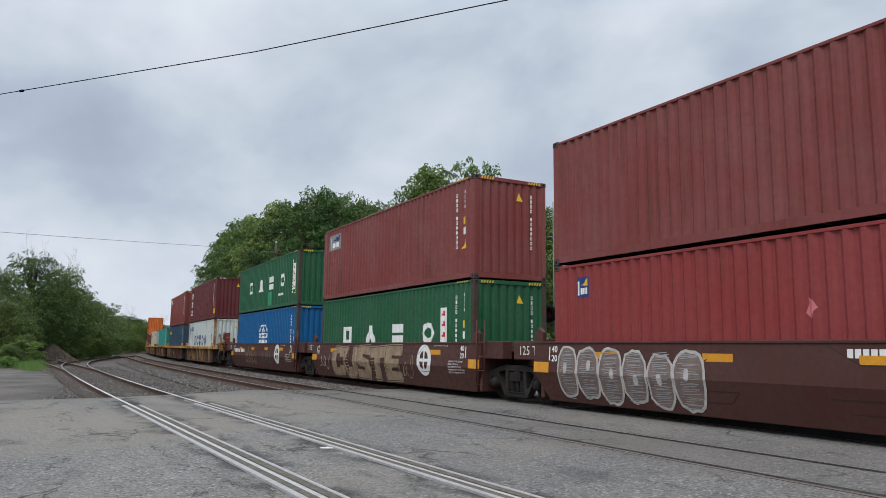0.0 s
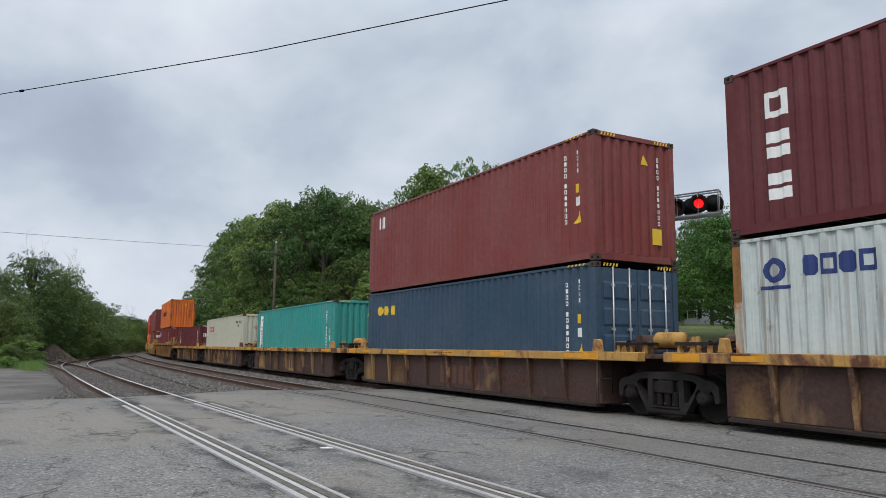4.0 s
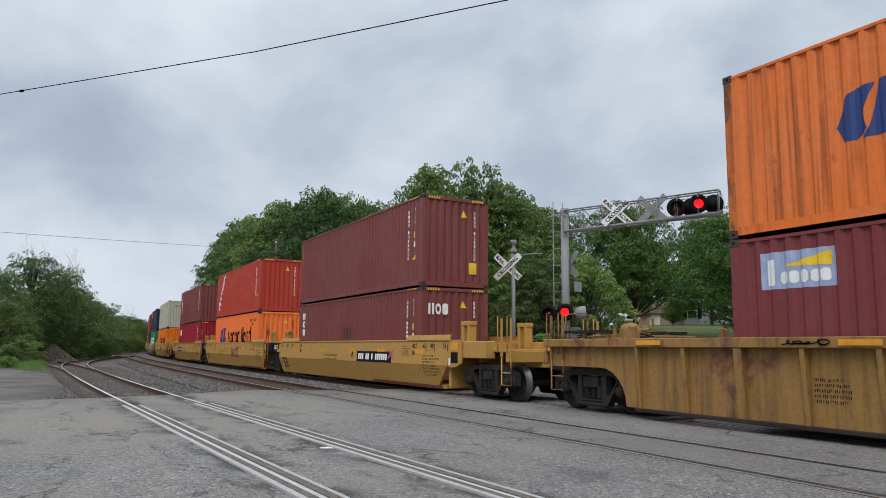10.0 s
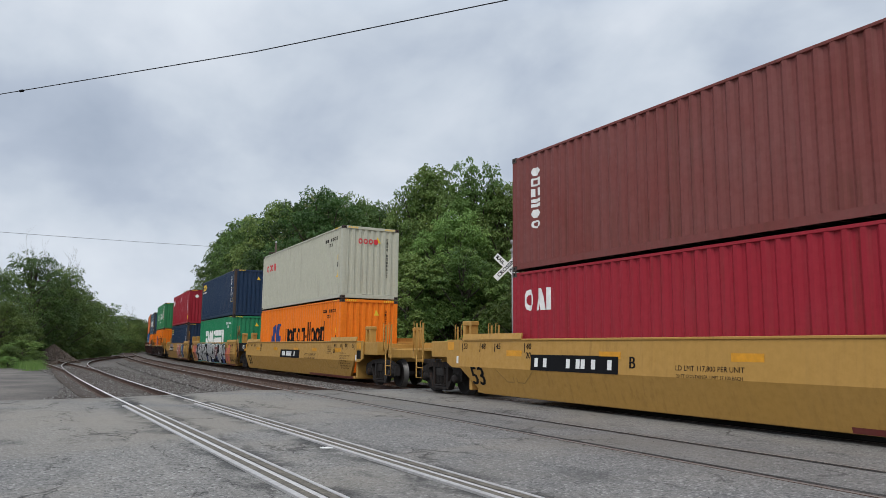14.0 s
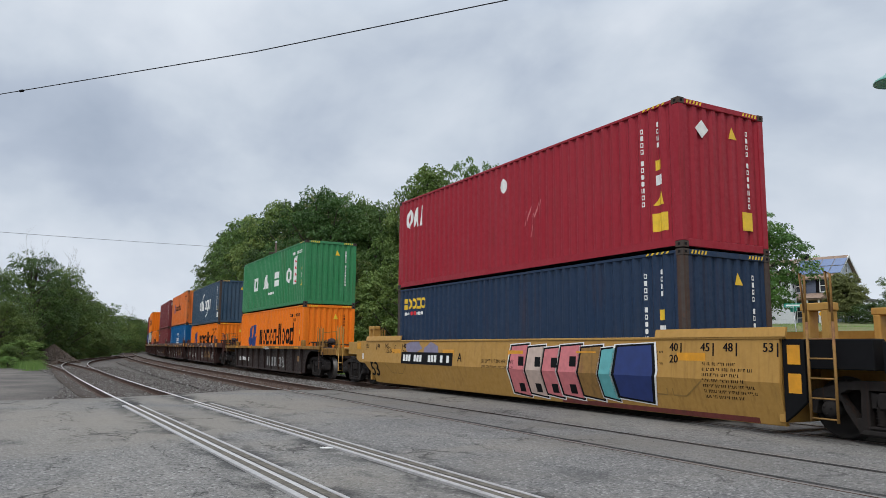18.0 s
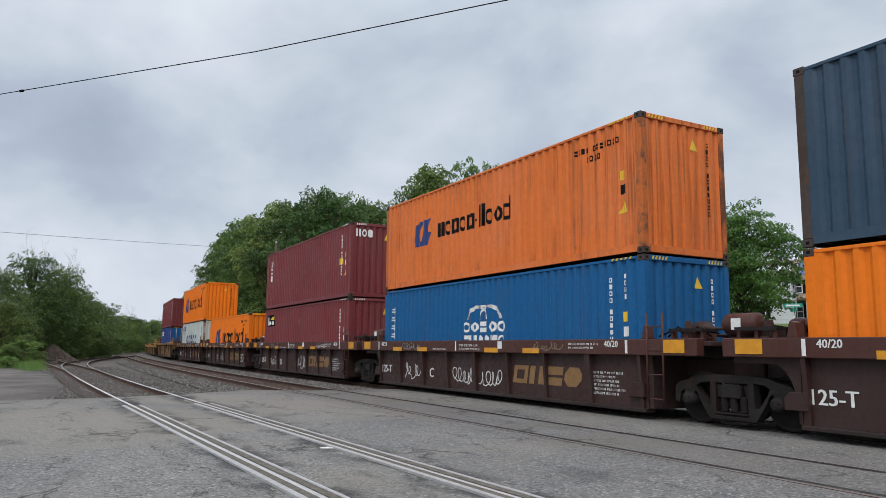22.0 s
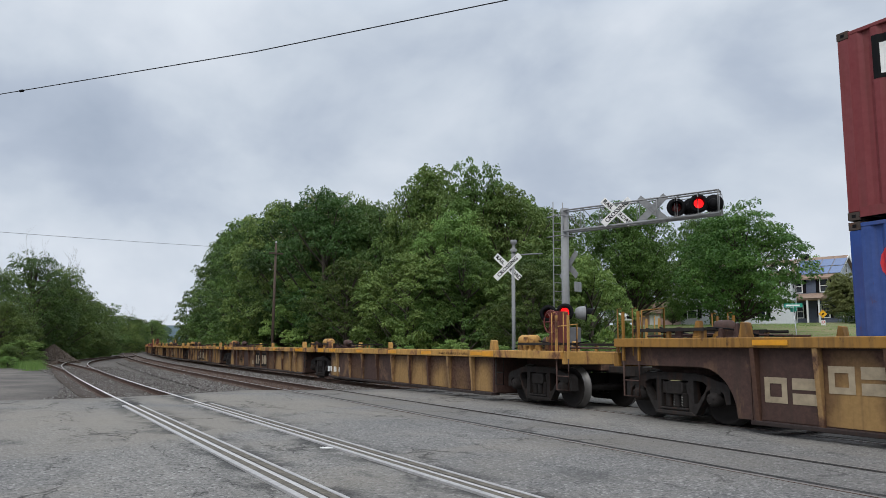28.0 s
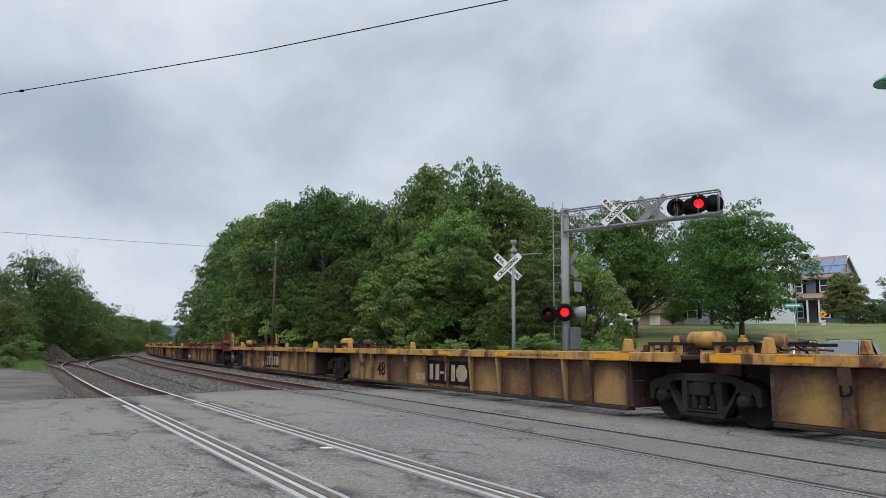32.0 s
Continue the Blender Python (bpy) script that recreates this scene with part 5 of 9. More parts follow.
            if style in ("rb53", "rb48", "tw"):
                drop = 0.24 if style == "tw" else 0.0
                g = Geo().lathe([(0, -0.34), (0.10, -0.34), (0.15, -0.28), (0.15, 0.28), (0.10, 0.34), (0, 0.34)], (e * (lw + 0.8), -0.75, top + drop), "x", 14)
                g.box(e * (lw + 0.8) - .3, e * (lw + 0.8) - .22, -0.9, -0.6, top - .2, top + drop - .1).box(e * (lw + 0.8) + .22, e * (lw + 0.8) + .3, -0.9, -0.6, top - .2, top + drop - .1)
                part("air_tank", g, main, car)
                if e > 0 and style == "tw":
                    g = Geo()
                    cx, cy, cz = lp + 0.25, -0.85, top + 0.68
                    ring = [(cx + 0.27 * math.cos(a * math.pi / 10), cy - 0.05, cz + 0.27 * math.sin(a * math.pi / 10)) for a in range(21)]
                    g.tube(ring, 0.018, 6)
                    for a in range(6):
                        g.tube([(cx, cy, cz), (cx + 0.26 * math.cos(a * math.pi / 3), cy - 0.05, cz + 0.26 * math.sin(a * math.pi / 3))], 0.014, 5)
                    g.box(cx - 0.16, cx + 0.2, cy + 0.02, cy + 0.3, top - .05, cz + 0.25)
                    part("brake_wheel", g, M_REDCAR if not smooth else main, car, "round hand brake wheel on a rusty gearbox")
        elif e < 0:
            # articulated joint over the shared truck
            g = Geo().box(-lp - 0.32, -lp + 0.32, -0.4, 0.4, 0.84, 1.2).box(-lp - 0.28, -lp + 0.28, -0.3, 0.3, 1.2, top + 0.12)
            part("articulation", g, web, car, bevel=0.02)
            if style == "rbB":
                g = Geo().lathe([(0, -0.36), (0.14, -0.36), (0.2, -0.3), (0.2, 0.3), (0.14, 0.36), (0, 0.36)], (-lp + 0.1, -0.62, top + 0.26), "x", 14)
                part("air_tank", g, main, car)
                part("sticker", Geo().box(-lp, -lp + .2, -0.835, -0.822, top + .16, top + .36), M_WHITE, car)
            if style == "tw" or style == "rbF":
                g = Geo().lathe([(0, -0.38), (0.10, -0.38), (0.155, -0.31), (0.155, 0.31), (0.10, 0.38), (0, 0.38)], (-lp - 0.2, -0.7, top + 0.24), "x", 14)
                part("air_tank", g, main, car)
    # reflectors along the near side
    zr = 1.20 if style == "sm53" else top - (0.26 if smooth else st["chord"] * (0.80 if style == "rbB" else 0.5))
    spots = (-5.8, -2.4, 0.9, 3.5, 6.35) if style == "sm53" else (-4.2, -1.4, 1.4, 4.2) if style == "sm40" else (-4.6, -2.9, 0.9, 2.6) if style == "rbB" else (-lw + 0.5, -lw * 0.45, 0.1, lw * 0.42, lw - 0.6)
    for k, x in enumerate(spots):
        hh = 0.07 if smooth else min(0.06, st["chord"] * 0.26)
        g = Geo().box(x - 0.32, x + 0.32, -0.002, 0.002, -hh, hh)
        part("reflector", g, M_REFLECT, car, m=pose(x * 0, -(side_y(style, zr) + (0.04 if not smooth else 0.0)) - 0.004, zr, 0))
    if style == "tw":
        for x, w_ in ((lw - 0.05, 0.26), (-lw - 0.8, 0.32)):
            part("reflector", Geo().box(-w_, w_, -0.004, 0.0, -0.068, 0.068), M_REFLECT, car, "large amber reflector", m=pose(x, -1.445, top - 0.09))
    CARS.append((car, s))
    return car


# ---- the consist, front to rear ----
HC, STD = 2.896, 2.591
JZ = 0.30


def stack(front, lower, upper, base=JZ):
    """Two boxes on one another; each (height, colour, label, doors, post)."""
    a = container(front, base, *lower)
    b = container(front, base + lower[0] + 0.028, *upper)
    return a, b


def build_consist():
    boxes = {}
    # three brown platforms
    boxes["r0"] = stack(-1.28, (HC, "brick", "faded red container low in a brown well car"), (HC, "oxide", "faded red container stacked on a red one"))
    boxes["C"] = stack(-16.97, (HC, "green", "dark green container with white block marks in a well car", False, M_CAST), (HC, "oxide", "maroon container stacked on a green one"))
    boxes["B"] = stack(-32.62, (HC, "blue", "bright blue container with white mark in a well car", False, M_CAST), (STD, "green", "dark green container stacked on a blue one", False, M_CAST))
    boxes["UES"] = stack(-52.57, (HC, "white", "stained white container with navy marks in a well car", False, M_RUSTPOST), (HC, "maroon", "maroon container with scraped side stacked on a white one"))
    boxes["grey"] = stack(-68.27, (HC, "slate", "slate blue container with blue doors in a well car", True), (HC, "oxide", "red oxide container stacked on a slate one"))
    boxes["teal"] = (container(-83.89, JZ, HC, "teal", "teal container with a white plate, alone in a well car"),)
    boxes["OOCL"] = (container(-99.61, JZ, HC, "cream", "pale grey container with red marks, alone in a well car"),)
    boxes["tex"] = (container(-115.22, JZ, STD + 0.0, "maroon", "maroon container with white vertical mark, alone in a well car"),)
    boxes["hl"] = stack(-136.95, (HC, "wine", "brown red container with a blue notice in a ribbed well car"), (HC, "faded_orange", "faded orange container stacked on a brown one", False, M_RUSTORANGE))
    boxes["tx"] = stack(-160.68, (HC, "brown", "brown red container with white mark in a yellow well car"), (HC, "brown", "brown red container stacked on another"))
    boxes["turk"] = stack(-180.32, (HC, "coral", "bright orange container with navy marks in a yellow well car"), (HC, "red", "red container with a slanted white banner on top"))
    boxes["tri"] = stack(-199.78, (HC, "crimson", "crimson container with white mark in a yellow well car"), (HC, "brown", "dark brown container stacked on a crimson one"))
    boxes["oo"] = stack(-223.80, (HC, "orange", "bright orange container in a yellow well car"), (HC, "cream", "pale grey container with red marks stacked on an orange one"))
    boxes["sea"] = stack(-243.21, (HC, "emerald", "emerald green container with white block marks in a painted well car"), (HC, "navy", "navy container stacked on a green one", False, M_CAST))
    boxes["cai"] = stack(-262.65, (HC, "navy", "navy container with yellow mark in a yellow well car", False, M_CAST), (HC, "crimson", "crimson container with white mark stacked on a navy one"))
    boxes["ua"] = stack(-284.72, (HC, "orange", "bright orange container in a sooty well car"), (HC, "bright_green", "green container with white block marks stacked on an orange one"))
    boxes["cma"] = stack(-304.27, (STD, "orange", "bright orange container with navy marks in a brown well car"), (HC, "slate", "slate blue container with white arcs and marks on top", False, M_CAST))
    boxes["hc"] = stack(-319.88, (HC, "blue", "bright blue container with white dome mark in a brown well car"), (HC, "faded_orange", "rust-streaked orange container stacked on a blue one", False, M_RUSTORANGE))
    boxes["tb"] = stack(-335.40, (HC, "wine", "maroon container with a small black notice in a brown well car"), (HC, "wine", "maroon container with white mark stacked on another"))
    boxes["hs"] = (container(-351.20, JZ, HC, "orange", "bright orange container alone in a brown well car"),)
    boxes["hC"] = stack(-366.41, (HC, "white", "rust-stained white container with navy marks in a brown well car", False, M_RUSTPOST), (HC, "orange", "bright orange container with navy marks stacked on a white one"))
    boxes["bea"] = stack(-387.86, (HC, "sea_blue", "faded blue container with white marks in a rusty well car", True), (HC, "wine", "maroon container with a black and yellow notice on top"))
    cars = {}
    c = lambda key: {"r0": -1.28, "C": -16.97, "B": -32.62, "UES": -52.57, "grey": -68.27, "teal": -83.89, "OOCL": -99.61, "tex": -115.22, "hl": -136.95, "tx": -160.68, "turk": -180.32, "tri": -199.78, "oo": -223.80, "sea": -243.21, "cai": -262.65, "ua": -284.72, "cma": -304.27, "hc": -319.88, "tb": -335.40, "hs": -351.20, "hC": -366.41, "bea": -387.86}[key] - 6.096
    for k, fr, re in (("r0", "art", "art"), ("C", "art", "art"), ("B", "art", "cpl")):
        cars[k] = well_car("sm40", c(k), 7.83, 7.83 if re == "art" else 8.2, fr, re, "smooth-sided brown well car platform with white marks and graffiti")
    for k, fr, re in (("UES", "cpl", "art"), ("grey", "art", "art"), ("teal", "art", "art"), ("OOCL", "art", "art"), ("tex", "art", "cpl")):
        cars[k] = well_car("tw", c(k), 7.83 if fr == "art" else 8.0, 7.83 if re == "art" else 8.0, fr, re, "rusty ribbed well car platform with a worn yellow top chord", ribs=11)
    cars["hl"] = well_car("rb53", c("hl"), 9.7, 9.9, "cpl", "cpl", "grimy yellow ribbed single well car with faded marks", ribs=15)
    for k, fr, re in (("tx", "cpl", "art"), ("turk", "art", "art"), ("tri", "art", "cpl")):
        cars[k] = well_car("sm53", c(k), 9.77 if fr == "art" else 9.8, 9.77 if re == "art" else 10.0, fr, re, "clean yellow smooth-sided well car platform")
    for k, fr, re in (("oo", "cpl", "art"), ("sea", "art", "art"), ("cai", "art", "cpl")):
        cars[k] = well_car("sm53", c(k), 9.77 if fr == "art" else 9.8, 9.77 if re == "art" else 9.9, fr, re, "yellow smooth-sided well car platform with large graffiti")
    cars["ua"] = well_car("rbF", c("ua"), 7.8, 8.1, "cpl", "cpl", "sooty brown ribbed single well car", ribs=11)
    for k, fr, re in (("cma", "cpl", "art"), ("hc", "art", "art"), ("tb", "art", "art"), ("hs", "art", "art"), ("hC", "art", "cpl")):
        cars[k] = well_car("rbB", c(k), 7.83 if fr == "art" else 8.0, 7.83 if re == "art" else 8.3, fr, re, "dark brown ribbed well car platform with white stencils", ribs=9, shift={"cma": 0.17, "hc": 0.12, "tb": 0.0, "hs": 0.42}.get(k, 0.0))
    cars["bea"] = well_car("rb48", c("bea"), 9.2, 9.7, "cpl", "cpl", "rusty brown and yellow ribbed single well car", ribs=15)
    for k, (s, lf, lr, fr, re) in enumerate(((-415.44, 7.58, 7.67, "cpl", "art"), (-432.22, 9.11, 9.11, "art", "art"), (-450.30, 8.96, 8.96, "art", "art"), (-468.2, 8.94, 8.94, "art", "art"), (-486.1, 8.96, 8.2, "art", "cpl"))):
        cars["e%d" % k] = well_car("tw", s, lf, lr, fr, re, "empty rusty ribbed well car platform with a yellow top chord", True, ribs=12)
    for k, (s, fr, re) in enumerate(((-507.4, "cpl", "art"), (-525.0, "art", "art"), (-542.6, "art", "art"), (-560.2, "art", "art"), (-577.8, "art", "cpl"))):
        cars["f%d" % k] = well_car("tw", s, 8.8 if fr == "art" else 8.2, 8.8 if re == "art" else 8.2, fr, re, "empty rusty ribbed well car platform" + (" in faded red" if k == 0 else " with a yellow top chord"), True, ribs=12, chord_mat=M_REDCAR if k == 0 else None)
    return boxes, cars


BOXES, WELLS = build_consist()


# ---- painted marks on the boxes: plain shapes in the marks' colours ----
def emblem(x0, x1, z0, z1):
    """Two leaning blades that meet at the foot."""
    a = [(0.0, 0.30), (0.17, 0.86), (0.30, 0.95), (0.54, 0.98), (0.36, 0.46), (0.42, 0.16), (0.26, 0.0), (0.10, 0.0)]
    b = [(0.60, 1.0), (0.98, 1.0), (0.80, 0.48), (1.0, 0.48), (0.88, 0.0), (0.34, 0.0), (0.46, 0.20)]
    return [[(x0 + (x1 - x0) * u, z0 + (z1 - z0) * w) for u, w in shape] for shape in (a, b)]


def arc_band(x0, x1, z0, z1, t=0.07, a0=0.0, a1=math.pi, n=10):
    cx, rx, rz = (x0 + x1) / 2, (x1 - x0) / 2, z1 - z0
    out = []
    for k in range(n):
        a, b = a0 + (a1 - a0) * k / n, a0 + (a1 - a0) * (k + 1) / n
        p = lambda g, s: (cx + (rx - s) * math.cos(g), z0 + (rz - s) * math.sin(g))
        out.append([p(a, 0), p(b, 0), p(b, t), p(a, t)])
    return out


def end_word(ob, y0, y1, z0, z1, kinds, mat):
    """Plain shapes on the leading end wall."""
    g = Geo()
    x = BOX_L / 2 - 0.022
    for poly in word(kinds, y0, y1, z0, z1 - z0):
        g.add([(x, u, w) for u, w in poly], [tuple(range(len(poly)))])
    return tagged(part("end_mark", g, mat, ob), kind="stuff")


LINER = "hoqoq-iiooq"


def liner_mark(ob, lx0, lx1, wx0, wx1, z0, z1, bold=False):
    paint_on("emblem", emblem(lx0, lx1, z0 - 0.08, z1 + 0.12), M_BLUEINK, ob, "blue emblem")
    paint_on("lettering", word(LINER, wx0, wx1, z0 + 0.06, (z1 - z0) * (0.72 if not bold else 0.78), 0.16), M_BLACK, ob)
    w = wx1 - wx0
    paint_on("lettering", [rect(wx0 + w * .5925, wx0 + w * .6253, z0 + .06, z1 + .08), rect(wx0 + w * .6404, wx0 + w * .6732, z0 + .06, z1 + .08), rect(wx1 - w * .03, wx1, z0 + .06, z1 + .08)], M_BLACK, ob)


def script_plate(ob, x0, x1, z0, z1, marks=4):
    paint_on("white_plate", [rect(x0, x1, z0, z1)], M_WHITE, ob, "white vertical plate with red script")
    polys = []
    for k in range(marks):
        z = z0 + (z1 - z0) * (k + 0.25) / marks
        polys += [rect(x0 + .08, x1 - .08, z, z + .06), rect(x0 + .12, x0 + .2, z + .06, z + .14), rect(x1 - .2, x1 - .12, z + .06, z + .12)]
    bm_ob = paint_on("lettering", polys, M_REDINK, ob)
    bm_ob.matrix_local = pose(0, -0.003, 0)


def notice(ob, x0, x1, z0, z1, ground, field, ink):
    paint_on("notice", [rect(x0, x1, z0, z1)], ground, ob, "small printed notice")
    w, h = x1 - x0, z1 - z0
    a = paint_on("notice", [[(x0 + w * .3, z1 - h * .4), (x1 - w * .06, z1 - h * .46), (x1 - w * .06, z1 - h * .08)]], field, ob)
    b = paint_on("notice", [rect(x0 + w * .08, x0 + w * .2, z0 + h * .1, z1 - h * .2)] + word("bbbbb", x0 + w * .26, x1 - w * .08, z0 + h * .14, h * .32), ink, ob)
    for o in (a, b):
        o.matrix_local = pose(0, -0.003, 0)


def four_marks(ob, spots, z0, z1, kinds="qaso"):
    for k, (a, b) in zip(kinds, spots):
        paint_on("lettering", glyph(k, a, z0, b - a, z1 - z0), M_WHITE, ob)


def paint_boxes():
    up = 3.208
    lo, hi = BOXES["r0"]
    notice(lo, -5.29, -4.92, 2.14, 2.58, M_BLUEINK, M_STICKER, M_WHITE)
    paint_on("scar", [[(0.15, 1.6), (0.22, 1.75), (0.2, 1.84), (0.3, 1.8), (0.38, 1.68), (0.3, 1.62), (0.27, 1.5)]], M_PINK, lo, "scraped pale patch")
    lo, hi = BOXES["C"]
    four_marks(lo, ((-3.62, -2.83), (-1.46, -0.58), (0.75, 1.61), (2.96, 3.76)), 1.14, 1.78)
    script_plate(lo, 4.19, 4.56, 0.95, 2.18)
    notice(hi, -5.5, -4.3, 2.0, 2.62, M_ALU, M_BLUEINK, M_WHITE)
    lo, hi = BOXES["B"]
    four_marks(hi, ((-3.51, -2.77), (-1.35, -0.42), (0.79, 1.58), (2.92, 3.74)), 1.02, 1.68)
    script_plate(hi, 5.13, 5.5, 0.76, 2.0)
    paint_on("patch", [rect(0.65, 1.31, 0.2, 0.9)], plain("fresh green patch paint", (0.02, 0.22, 0.11), 0.5), hi, "brighter green repair patch")
    paint_on("web_marks", word("bbb-bbb-bb", 2.62, 3.59, 0.6, 0.12), M_WHITE, hi)
    for key, x0, x1 in (("B", -1.0, 0.92), ("hc", -0.92, 1.19)):
        lo = BOXES[key][0]
        paint_on("lettering", word("oosoo", x0, x1, 1.44, 0.28), M_WHITE, lo)
        paint_on("lettering", word("shibbibo", x0 + .08, x1 - .08, 1.12, 0.24), M_WHITE, lo)
        for p, q in ((0.0, 1.0), (0.0, 0.62), (0.38, 1.0)):
            paint_on("dome_marks", arc_band(x0 + .2 + (x1 - x0 - .4) * p, x0 + .2 + (x1 - x0 - .4) * q, 1.78, 2.16, 0.06), M_WHITE, lo)
    lo, hi = BOXES["hc"]
    paint_on("lettering", sum([[rect(-5.56, -5.27, z, z + .04), rect(-5.52, -5.3, z + .08, z + .12), rect(-5.43, -5.39, z - .06, z + .16)] for z in (1.35, 1.62, 1.89, 2.16)], []), M_WHITE, lo)
    liner_mark(hi, -4.05, -2.91, -2.43, 1.44, 1.32, 1.92)
    lo, hi = BOXES["UES"]
    for k, z in (("q", 1.92), ("s", 1.24), ("s", 0.54)):
        paint_on("lettering", glyph(k, -5.32, z, 0.42, 0.44), M_WHITE, hi)
    for k, a, b in (("o", -2.98, -2.1), ("o", -1.69, -.77), ("s", -.47, .31), ("o", .72, 1.55), ("o", 1.99, 2.69)):
        paint_on("lettering", glyph(k, a, 1.02, b - a, 0.8), M_NAVYINK, lo)
    paint_on("emblem_marks", glyph("o", -5.5, 2.1, 0.4, 0.42) + [rect(-5.55, -5.0, 2.0, 2.06)] + word("bqbq", -4.8, -3.62, 2.18, 0.32), M_NAVYINK, lo)
    rng = random.Random(9)
    paint_on("scrape_marks", [rect(x, x + rng.uniform(.02, .06), z, z + rng.uniform(.2, .8), rng.uniform(-.05, .05)) for x, z in ((rng.uniform(-2.7, 3.6), rng.uniform(.3, 1.4)) for _ in range(34))], plain("scraped maroon", (0.20, 0.07, 0.065), 0.7), hi)
    lo, hi = BOXES["hC"]
    for k, a, b in (("o", -3.05, -2.2), ("o", -1.72, -.82), ("s", -.54, .14), ("o", .6, 1.45), ("o", 1.81, 2.61)):
        paint_on("lettering", glyph(k, a, 1.1, b - a, 0.8), M_NAVYINK, lo)
    paint_on("emblem_marks", glyph("o", -5.5, 2.2, 0.4, 0.42) + [rect(-5.55, -5.0, 2.1, 2.16)] + word("bqbq", -4.8, -3.62, 2.3, 0.32), M_NAVYINK, lo)
    liner_mark(hi, -4.54, -2.67, -2.02, 4.39, 1.0, 2.0, True)
    paint_on("yellow_mark", word("bbb", -5.29, -3.9, 2.1, 0.3), M_STICKER, BOXES["grey"][0])
    paint_on("lettering", word("hi", -5.3, -4.9, 2.2, 0.4), M_WHITE, BOXES["grey"][1])
    ob = BOXES["teal"][0]
    paint_on("white_plate", [rect(-5.51, -4.97, 0.86, 2.6)], M_WHITE, ob, "white vertical plate with black marks")
    paint_on("plate_marks", sum([glyph(k, -5.38, z, 0.28, 0.2) for k, z in (("q", 1.85), ("o", 1.6), ("h", 1.35), ("o", 1.1), ("s", 0.88))], []) + [[(-5.42, 2.2), (-5.1, 2.45), (-5.05, 2.55), (-5.35, 2.3)]], M_BLACK, ob).matrix_local = pose(0, -0.003, 0)
    ob = BOXES["OOCL"][0]
    paint_on("lettering", word("ooob", -4.89, -3.28, 1.98, 0.38), M_REDINK, ob)
    end_word(ob, -0.55, 0.3, 2.0, 2.22, "ooob", M_REDINK)
    ob = BOXES["tex"][0]
    for k, z in (("h", 2.02), ("o", 1.62), ("b", 1.24)):
        paint_on("lettering", glyph(k, -5.42, z, 0.34, 0.32), M_WHITE, ob)
    end_word(ob, -0.9, -0.3, 1.7, 2.0, "hob", M_WHITE)
    lo, hi = BOXES["hl"]
    liner_mark(hi, -4.07, -2.94, -2.48, 1.39, 1.28, 1.9)
    notice(lo, -5.5, -4.2, 2.0, 2.6, plain("pale blue notice", (0.28, 0.34, 0.5), 0.5), M_STICKER, M_WHITE)
    lo, hi = BOXES["tx"]
    for k, z in (("h", 2.2), ("o", 1.85), ("b", 1.5)):
        paint_on("lettering", glyph(k, -5.58, z, 0.34, 0.28), M_WHITE, lo)
    end_word(lo, -0.95, -0.25, 2.05, 2.4, "hob", M_WHITE)
    paint_on("patch", [rect(-0.6, 0.3, 1.35, 1.75)], plain("dark repair paint", (0.07, 0.02, 0.02), 0.5), lo, "dark repair patch")
    lo, hi = BOXES["turk"]
    paint_on("banner", [[(-5.42, 0.46), (-5.12, 0.5), (-3.86, 2.4), (-3.55, 2.72), (-3.75, 2.74), (-4.12, 2.62), (-5.3, 0.95)]], M_WHITE, hi, "slanted white banner with navy marks")
    pol = []
    for k, f in enumerate((0.02, 0.17, 0.32, 0.47, 0.86)):
        x, z = -5.28 + 1.5 * f, 0.62 + 2.0 * f
        pol += [[(x, z), (x + .2, z + .02), (x + .3, z + .22), (x + .1, z + .24)]]
    paint_on("banner_marks", pol, M_NAVYINK, hi).matrix_local = pose(0, -0.003, 0)
    paint_on("banner_marks", glyph("o", -4.32, 1.98, 0.26, 0.28), M_REDINK, hi).matrix_local = pose(0, -0.003, 0)
    liner_mark(lo, -4.50, -2.60, -1.90, 4.43, 1.05, 2.05, True)
    lo, hi = BOXES["tri"]
    for k in range(6):
        paint_on("lettering", glyph("obshqb"[k], -5.3, 0.98 + 0.26 * k, 0.36, 0.2), M_WHITE, hi)
    paint_on("lettering", word("oai", -5.6, -4.6, 1.92, 0.52), M_WHITE, lo)
    lo, hi = BOXES["oo"]
    paint_on("lettering", word("ooob", -5.3, -3.7, 1.95, 0.36), M_REDINK, hi)
    end_word(hi, -0.55, 0.3, 2.2, 2.42, "ooob", M_REDINK)
    liner_mark(lo, -3.9, -2.3, -1.5, 4.2, 1.05, 2.0, True)
    lo, hi = BOXES["sea"]
    paint_on("lettering", word("sooqo", -5.6, -4.15, 2.2, 0.46), M_STICKER, hi)
    paint_on("small_mark", word("bb", -5.6, -5.2, 2.0, 0.1) + word("bbbbb", -4.7, -4.2, 2.0, 0.1), M_WHITE, hi)
    paint_on("small_mark", word("bbb", -5.15, -4.75, 2.0, 0.12), M_REDINK, hi)
    paint_on("lettering", word("sabbosssh", -3.53, 3.38, 1.22, 0.86, 0.08), M_WHITE, lo)
    lo, hi = BOXES["cai"]
    paint_on("lettering", word("oai", -5.6, -4.5, 1.92, 0.62, 0.15, 0.12), M_WHITE, hi)
    paint_on("placard", [[(-0.1, 2.28), (0.1, 2.08), (0.3, 2.28), (0.1, 2.48)]], M_WHITE, hi, "white diamond placard")
    paint_on("scrape_marks", [rect(x, x + .03, z, z + .35, .12) for x, z in ((1.0, 1.1), (1.15, 1.2), (1.3, 1.0), (1.45, 1.25), (1.6, 1.3), (1.25, 0.8))], M_PINK, hi)
